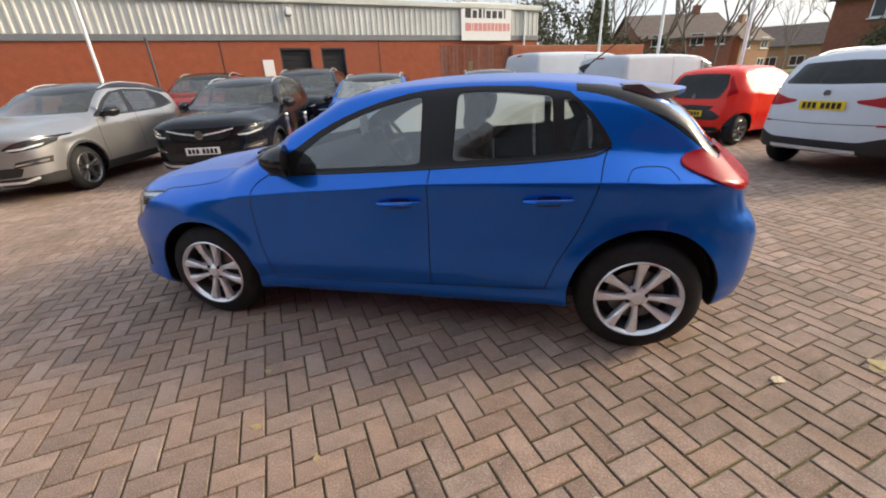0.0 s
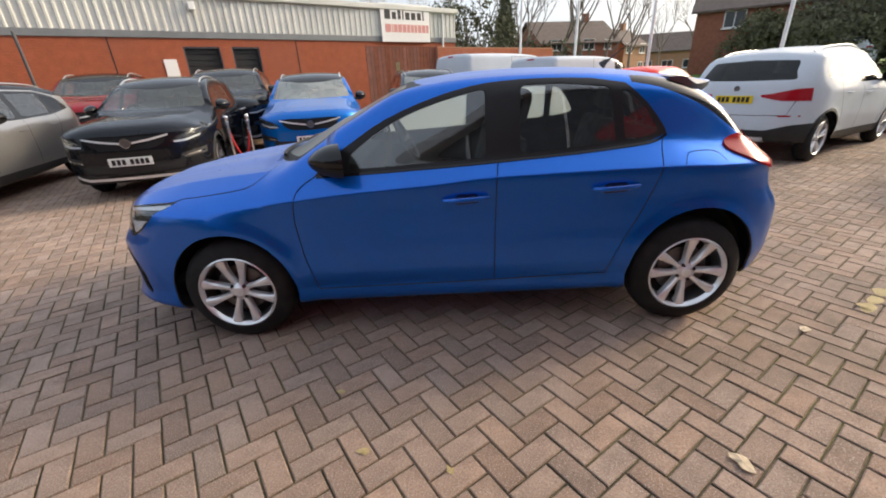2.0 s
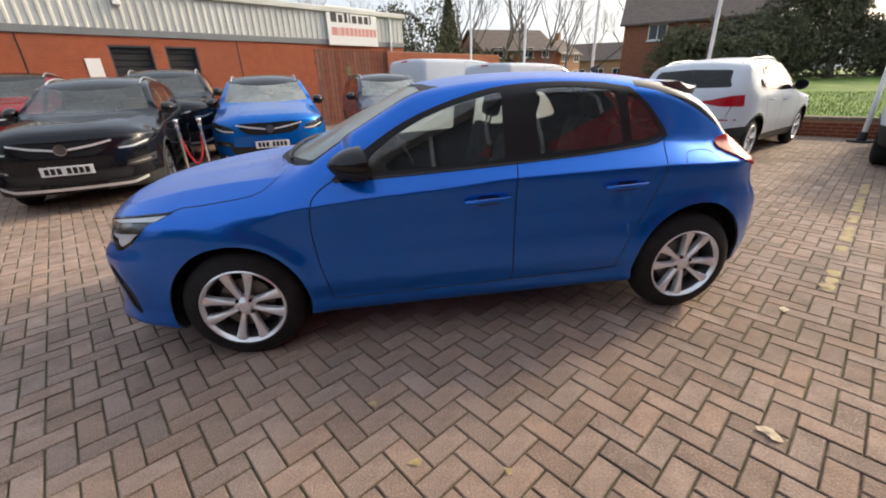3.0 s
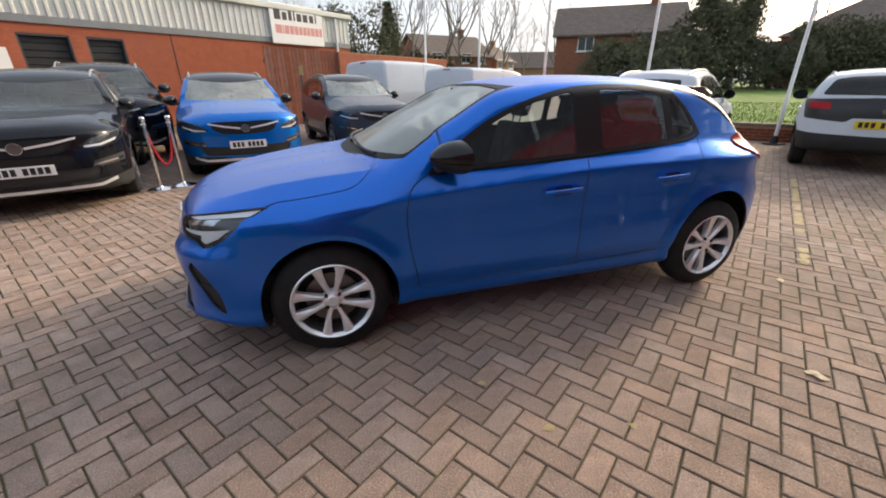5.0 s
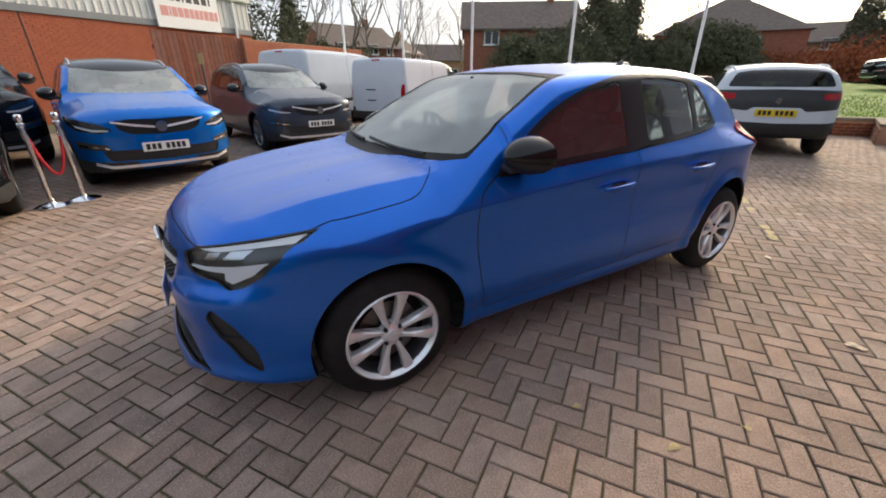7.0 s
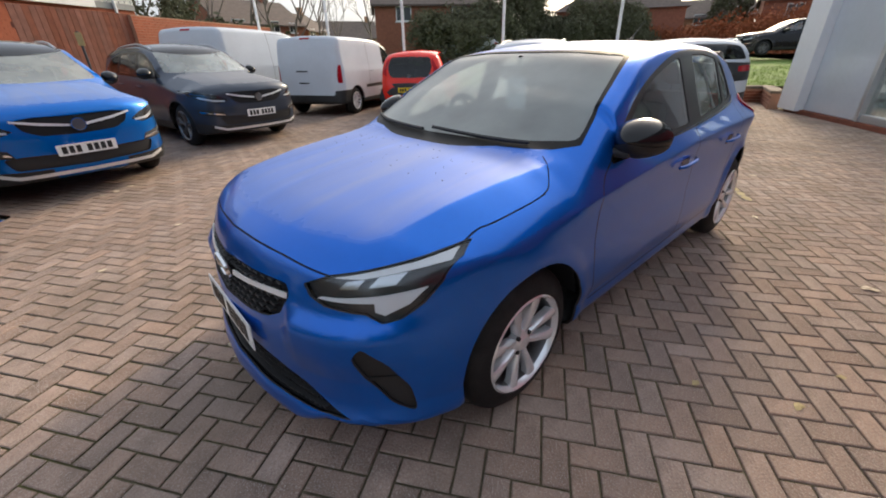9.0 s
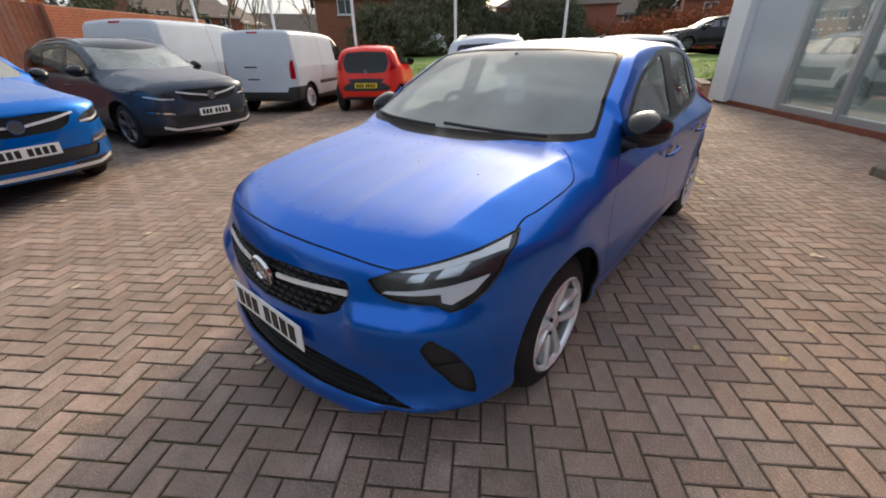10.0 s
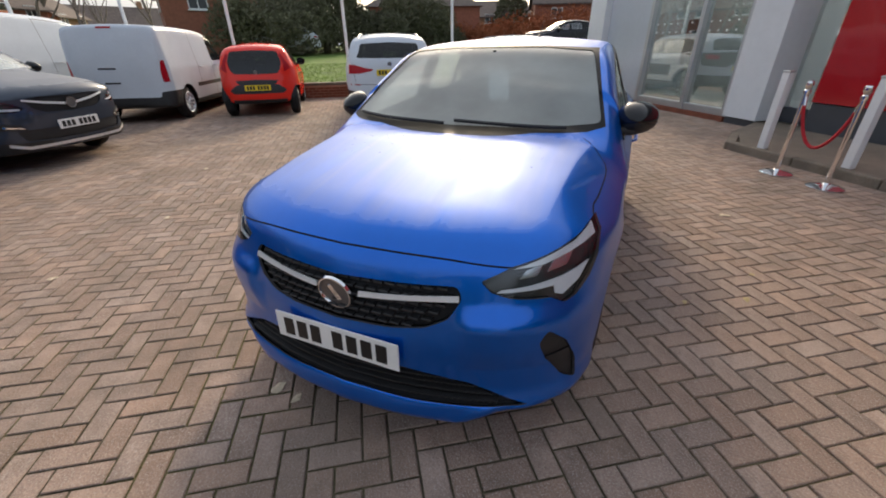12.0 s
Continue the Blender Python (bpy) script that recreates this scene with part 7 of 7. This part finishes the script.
# dark evergreens beyond the road
for k, (az, d, h, w, lf) in enumerate(((50.0, 34, 3.1, 4.5, 0), (47.5, 34, 3.4, 5.0, 0), (45, 35, 3.8, 5.0, 0), (41.6, 36, 7.4, 3.8, 0), (38.6, 37, 6.8, 3.4, 0), (43, 39, 5.0, 4.5, 1), (35, 38, 3.2, 4.5, 1), (30.3, 40, 4.0, 4.5, 0), (27, 41, 3.5, 4.2, 1))):
    x, y = at(az, d)
    leafy("tree", x, y, 0.9, h, w, 20 + k, (M_leaf, M_leaf2)[lf], "dense dark evergreen tree beyond the road", n=10000, size=0.095, loose=h > 6)
for k, (az, d, h, w) in enumerate(((15.5, 46, 2.0, 7), (19.5, 47, 1.8, 7), (11, 45, 2.2, 7), (6.5, 44, 2.4, 7), (23, 48, 1.6, 5))):
    x, y = at(az, d)
    leafy("hedge", x, y, 0.9, h, w, 50 + k, M_orange, "russet winter hedge beyond the road", 0.12, 4000, size=0.12, category="hedge")
leafy("tree", *at(16.5, 62), 0.9, 11.0, 6.0, 70, M_leaf, "dark conifer behind the houses", n=4000, cone=True, size=0.2)
leafy("tree", *at(84.0, 33), 0.3, 6.2, 5.5, 71, M_leaf2, "green shrubby tree beside the workshop", n=3500, size=0.13)
leafy("tree", *at(79.5, 42), 0.3, 8.0, 3.0, 72, M_leaf, "dark conifer behind the yard wall", n=1200, cone=True, size=0.25)
for k, (az, d, h) in enumerate(((88, 46, 11), (82, 44, 12), (79, 48, 14), (76.5, 40, 12), (73, 46, 15), (70, 43, 13), (67.5, 50, 14), (64.5, 46, 12), (62, 70, 12), (58, 60, 13), (33, 52, 12), (28.5, 58, 11), (93, 52, 12), (97, 55, 13))):
    x, y = at(az, d)
    bare_tree(x, y, 0.4, h, 100 + k)
for k, az in enumerate(range(74, 90, 4)):
    leafy("hedge", *at(az, 36), 0.3, 3.4, 4.5, 80 + k, M_leaf2, "tangled brown-green hedge behind the yard wall", 0.1, 700, size=0.2, category="hedge")


# ---- houses ----
def house(x, y, z, ang, w, d, eave, ridge, label, brick=None, windows=(), hip=0.0):
    """A brick house: walls, pitched roof with the ridge along local x, windows on its near face (local -y)."""
    h = thing("house", pose(x, y, z, 0, 0, ang), label, "house")
    bm = bmesh.new()
    v = [bm.verts.new(q) for q in ((-w / 2, -d / 2, 0), (w / 2, -d / 2, 0), (w / 2, d / 2, 0), (-w / 2, d / 2, 0), (-w / 2, -d / 2, eave), (w / 2, -d / 2, eave), (w / 2, d / 2, eave), (-w / 2, d / 2, eave), (-w / 2, 0, ridge), (w / 2, 0, ridge))]
    for f in ((0, 1, 5, 4), (2, 3, 7, 6), (1, 2, 6, 9, 5), (3, 0, 4, 8, 7)) if not hip else ((0, 1, 5, 4), (2, 3, 7, 6), (1, 2, 6, 5), (3, 0, 4, 7)):
        bm.faces.new([v[k] for k in f])
    part("wall", bm, brick or M_house, h)
    bm = bmesh.new()
    sl = (ridge - eave) / (d / 2)
    o = 0.35
    if hip:
        q = [(i * (w / 2 + o), j * (d / 2 + o), eave - 0.1) for i, j in ((-1, -1), (1, -1), (1, 1), (-1, 1))] + [(-hip / 2, 0, ridge), (hip / 2, 0, ridge)]
        a = [bm.verts.new(p) for p in q]
        for f in ((0, 1, 5, 4), (1, 2, 5), (2, 3, 4, 5), (3, 0, 4), (3, 2, 1, 0)):
            bm.faces.new([a[k] for k in f])
    for s in () if hip else (-1, 1):
        q = [(-w / 2 - o, s * (d / 2 + o), eave - o * sl), (w / 2 + o, s * (d / 2 + o), eave - o * sl), (w / 2 + o, 0, ridge), (-w / 2 - o, 0, ridge)]
        a = [bm.verts.new(p) for p in q] + [bm.verts.new((p[0], p[1], p[2] + 0.14)) for p in q]
        for f in ((4, 5, 6, 7), (0, 1, 2, 3), (0, 1, 5, 4), (1, 2, 6, 5), (3, 0, 4, 7)):
            bm.faces.new([a[k] for k in f])
    bmesh.ops.recalc_face_normals(bm, faces=bm.faces[:])
    r = part("roof", bm, M_roof, h, "dark tiled roof")
    bm = bmesh.new()
    box(bm, w * 0.28 - 0.3, w * 0.28 + 0.3, -0.3, 0.3, ridge - 0.4, ridge + 0.9, 0.02)
    part("chimney", bm, brick or M_house, r)
    for wx, wz, ww, wh, fc in windows:
        e = new("window")
        e.parent = h
        m = pose(wx, -d / 2, wz) if fc == 0 else pose((w / 2) * fc, wx, wz, 0, 0, 90 * fc)
        bm = bmesh.new()
        for a in ((-ww / 2, -ww / 2 + 0.07, 0, wh), (ww / 2 - 0.07, ww / 2, 0, wh), (-0.03, 0.03, 0, wh)):
            box(bm, a[0], a[1], -0.05, 0.02, a[2], a[3], 0, m)
        box(bm, -ww / 2, ww / 2, -0.05, 0.02, 0, 0.07, 0, m)
        box(bm, -ww / 2, ww / 2, -0.05, 0.02, wh - 0.07, wh, 0, m)
        part("window_frame", bm, M_upvc, e)
        bm = bmesh.new()
        box(bm, -ww / 2 + 0.07, ww / 2 - 0.07, -0.025, 0.015, 0.07, wh - 0.07, 0, m)
        part("pane", bm, M_pane, e)
        bm = bmesh.new()
        box(bm, -ww / 2 - 0.1, ww / 2 + 0.1, -0.12, 0.0, -0.08, 0, 0, m)
        part("sill", bm, M_upvc, e)
    return h


W4 = [(-3, 0.9, 1.4, 1.2, 0), (1, 0.9, 1.4, 1.2, 0), (-3, 3.4, 1.4, 1.1, 0), (1, 3.4, 1.4, 1.1, 0), (3.4, 3.4, 0.9, 1.0, 0)]
house(*at(72.6, 56), 0.4, 12, 9.5, 8, 4.2, 6.6, "red brick house with a brown tiled roof behind the trees", M_house, W4 + [(0, 3.4, 1.2, 1.1, 1)])
house(*at(66.8, 62), 0.4, 35, 5, 6, 3.9, 5.8, "tan brick house with a pitched roof", M_house2, [(-1.5, 3.0, 1.2, 1.1, 0), (1.5, 3.0, 1.2, 1.1, 0), (1.5, 0.9, 1.2, 1.1, 0)])
house(*at(61.5, 82), 0.5, -20, 18, 8, 3.6, 6.2, "low grey-roofed houses far along the road", M_house2, [(-6, 1.0, 1.6, 1.2, 0), (-3, 1.0, 1.6, 1.2, 0), (0, 1.0, 1.6, 1.2, 0), (3, 1.0, 1.6, 1.2, 0), (6, 1.0, 1.6, 1.2, 0)])
house(*at(51.2, 43), 0.9, -34, 10.0, 8, 4.3, 6.7, "dark red brick house with a dark tiled roof beyond the road", M_house, [(-2.6, 3.0, 1.3, 1.1, 0), (2.2, 3.0, 1.3, 1.1, 0), (-1.5, 3.0, 1.1, 1.1, -1)])
house(*at(28.0, 54), 0.9, -62, 12, 11, 4.2, 7.6, "brick house with a hipped brown tiled roof behind the hedge", M_house, [(-3, 2.6, 1.3, 1.1, 0), (2, 2.6, 1.3, 1.1, 0)], hip=1.2)
house(*at(19.5, 66), 0.9, -65, 11, 8, 3.8, 5.8, "brown brick house with white windows beyond the hedge", M_house2, [(-4, 3.0, 1.3, 1.1, 0), (0, 3.0, 1.3, 1.1, 0), (4, 3.0, 1.3, 1.1, 0)])
house(*at(8.5, 58), 0.9, -75, 11, 9, 4.6, 7.6, "dark red brick house with bare shrubs in front", M_house, [(-3, 3.0, 1.3, 1.1, 0), (3, 3.0, 1.3, 1.1, 0), (-3, 0.9, 1.3, 1.1, 0)])
# plain hedges that close the place behind the camera
for k, (x, y) in enumerate(((-16, -4), (-19, 2), (-13, -12))):
    leafy("hedge", x, y, 0, 4.5, 6.0, 90 + k, M_leaf2, "green hedge closing the car park", 0.15, 1200, size=0.25, category="hedge")


# ---- block paving: 90-degree herringbone ----
BW = 0.1015          # half of a block's pitch length
P0, Q0 = -1.45335, -1.3498    # where the pattern starts
PAVE = 34.4          # the blocks' direction
CP, SP = math.cos(radians(PAVE)), math.sin(radians(PAVE))


def to_pave(x, y):
    return (x * CP + y * SP, -x * SP + y * CP)

brick_rng = np.random.default_rng(11)


def block_mesh(along):
    """A chamfered clay block, lying along p (True) or q."""
    L, W, g, c = 2 * BW, BW, 0.0042, 0.004
    x, y = (L, W) if along else (W, L)
    o = [(g, g), (x - g, g), (x - g, y - g), (g, y - g)]
    i = [(g + c, g + c), (x - g - c, g + c), (x - g - c, y - g - c), (g + c, y - g - c)]
    return [(*p, -0.016) for p in o] + [(*p, -0.004) for p in o] + [(*p, 0.0) for p in i]


BLOCK_F = [(8, 9, 10, 11)] + [(4 + k, 4 + (k + 1) % 4, 8 + (k + 1) % 4, 8 + k) for k in range(4)] + [(k, (k + 1) % 4, 4 + (k + 1) % 4, 4 + k) for k in range(4)]
paving = tagged(new("paving"), "brown-pink herringbone clay block paving with sandy joints", "paving", kind="structure")
paving.rotation_euler = (0, 0, radians(PAVE))
shared = []
for along in (True, False):
    me = bpy.data.meshes.new("block")
    me.from_pydata(block_mesh(along), [], BLOCK_F)
    me.materials.append(M_paver)
    shared.append(me)
tmpl = [np.array(block_mesh(True)), np.array(block_mesh(False))]
near_c = to_pave(-0.9, -1.55)
bv, bf, count = [], [], 0
a0, a1, b0, b1 = int(-16 / BW), int((WALL_P + 1.5) / BW), int(-14 / BW), int(17 / BW)
for a in range(a0, a1):
    for b in range(b0, b1):
        c = (a - b) % 4
        if c not in (0, 3):
            continue
        along = c == 0
        p, q = P0 + a * BW, Q0 + b * BW
        x, y = p * CP - q * SP, p * SP + q * CP
        lp, lq = to_lot(x, y)
        if y > 16 + 0.7 * x or x < -13 or y < -6.5:
            continue
        kp, kq = to_lot(3.82, -2.22)
        if lq < kq - 0.25 and lp < kp - 0.2:
            continue
        fq = to_lot(10.3, 0.24)[1]
        if lq < fq - 0.05 or lp > WALL_P - 0.1:
            continue
        dz, tx, ty = brick_rng.normal() * 0.0009, brick_rng.normal() * 0.006, brick_rng.normal() * 0.006
        if count < 300 and abs(p - near_c[0]) < 2.0 and abs(q - near_c[1]) < 0.85:
            ob = new("block", shared[0] if along else shared[1])
            ob.parent = paving
            ob.location = (p, q, dz)
            ob.rotation_euler = (tx, ty, brick_rng.normal() * 0.006)
            count += 1
            continue
        t = tmpl[0] if along else tmpl[1]
        k = len(bv) * 12
        w = t.copy()
        w[:, 2] += dz + tx * (t[:, 1] - BW / 2) + ty * (t[:, 0] - BW / 2)
        w[:, 0] += p
        w[:, 1] += q
        bv.append(w)
        bf += [tuple(i + k for i in f) for f in BLOCK_F[:5]]
tagged(obj("blocks", np.concatenate(bv), bf, M_paver_i, paving), kind="stuff")

# worn yellow bay line, paint flecks, fallen leaves
line = tagged(new("bay_line"), "worn yellow parking bay line painted on the blocks", "line", kind="structure")
for k in range(26):
    a = Vector((2.30, -0.86)) + Vector((0.826, 0.563)) * (0.155 * k)
    if brick_rng.random() < 0.25:
        continue
    bm = bmesh.new()
    n = 9
    pts = [bm.verts.new((0.075 * math.cos(6.283 * i / n) * (0.8 + 0.4 * brick_rng.random()), 0.04 * math.sin(6.283 * i / n) * (0.7 + 0.6 * brick_rng.random()), 0.0)) for i in range(n)]
    bm.faces.new(pts)
    bmesh.ops.transform(bm, matrix=pose(a[0], a[1], 0.005, 0, 0, 34), verts=bm.verts[:])
    part("paint_patch", bm, M_yellow, line)


def fleck(name, x, y, size, m, label, cat_, lift=0.006, seed=0):
    r = random.Random(seed)
    bm = bmesh.new()
    n = 11
    mid = bm.verts.new((0, 0, size * 0.15))
    ring = [bm.verts.new((size * (0.55 + 0.45 * r.random()) * math.cos(6.283 * i / n), size * (0.3 + 0.35 * r.random()) * math.sin(6.283 * i / n), size * 0.12 * r.random())) for i in range(n)]
    for i in range(n):
        bm.faces.new((mid, ring[i], ring[(i + 1) % n]))
    bmesh.ops.transform(bm, matrix=pose(x, y, lift, 0, 0, r.random() * 360), verts=bm.verts[:])
    tagged(part(name, bm, m), label, cat_)


for k, (x, y, s) in enumerate(((0.99, -1.74, 0.055), (-2.06, 0.48, 0.05), (-2.07, 0.36, 0.035), (-2.2, 4.29, 0.06), (-2.32, 4.2, 0.05), (-2.05, 4.42, 0.05), (-0.89, 2.9, 0.04), (-2.5, 2.0, 0.04), (1.9, -0.95, 0.05), (3.4, -0.6, 0.05), (-1.9, 2.6, 0.04), (0.4, 4.0, 0.05))):
    fleck("fallen_leaf", x, y, s, M_dryleaf, "small dry pale leaf lying on the paving", "leaf", seed=k)
for k, (x, y, s) in enumerate(((-0.105, -1.719, 0.025), (-0.45, -1.62, 0.035), (-0.62, -1.28, 0.03), (2.42, -0.76, 0.06))):
    fleck("paint_fleck", x, y, s, M_yellow, "small worn yellow paint mark on a paving block", "mark", 0.004, seed=30 + k)
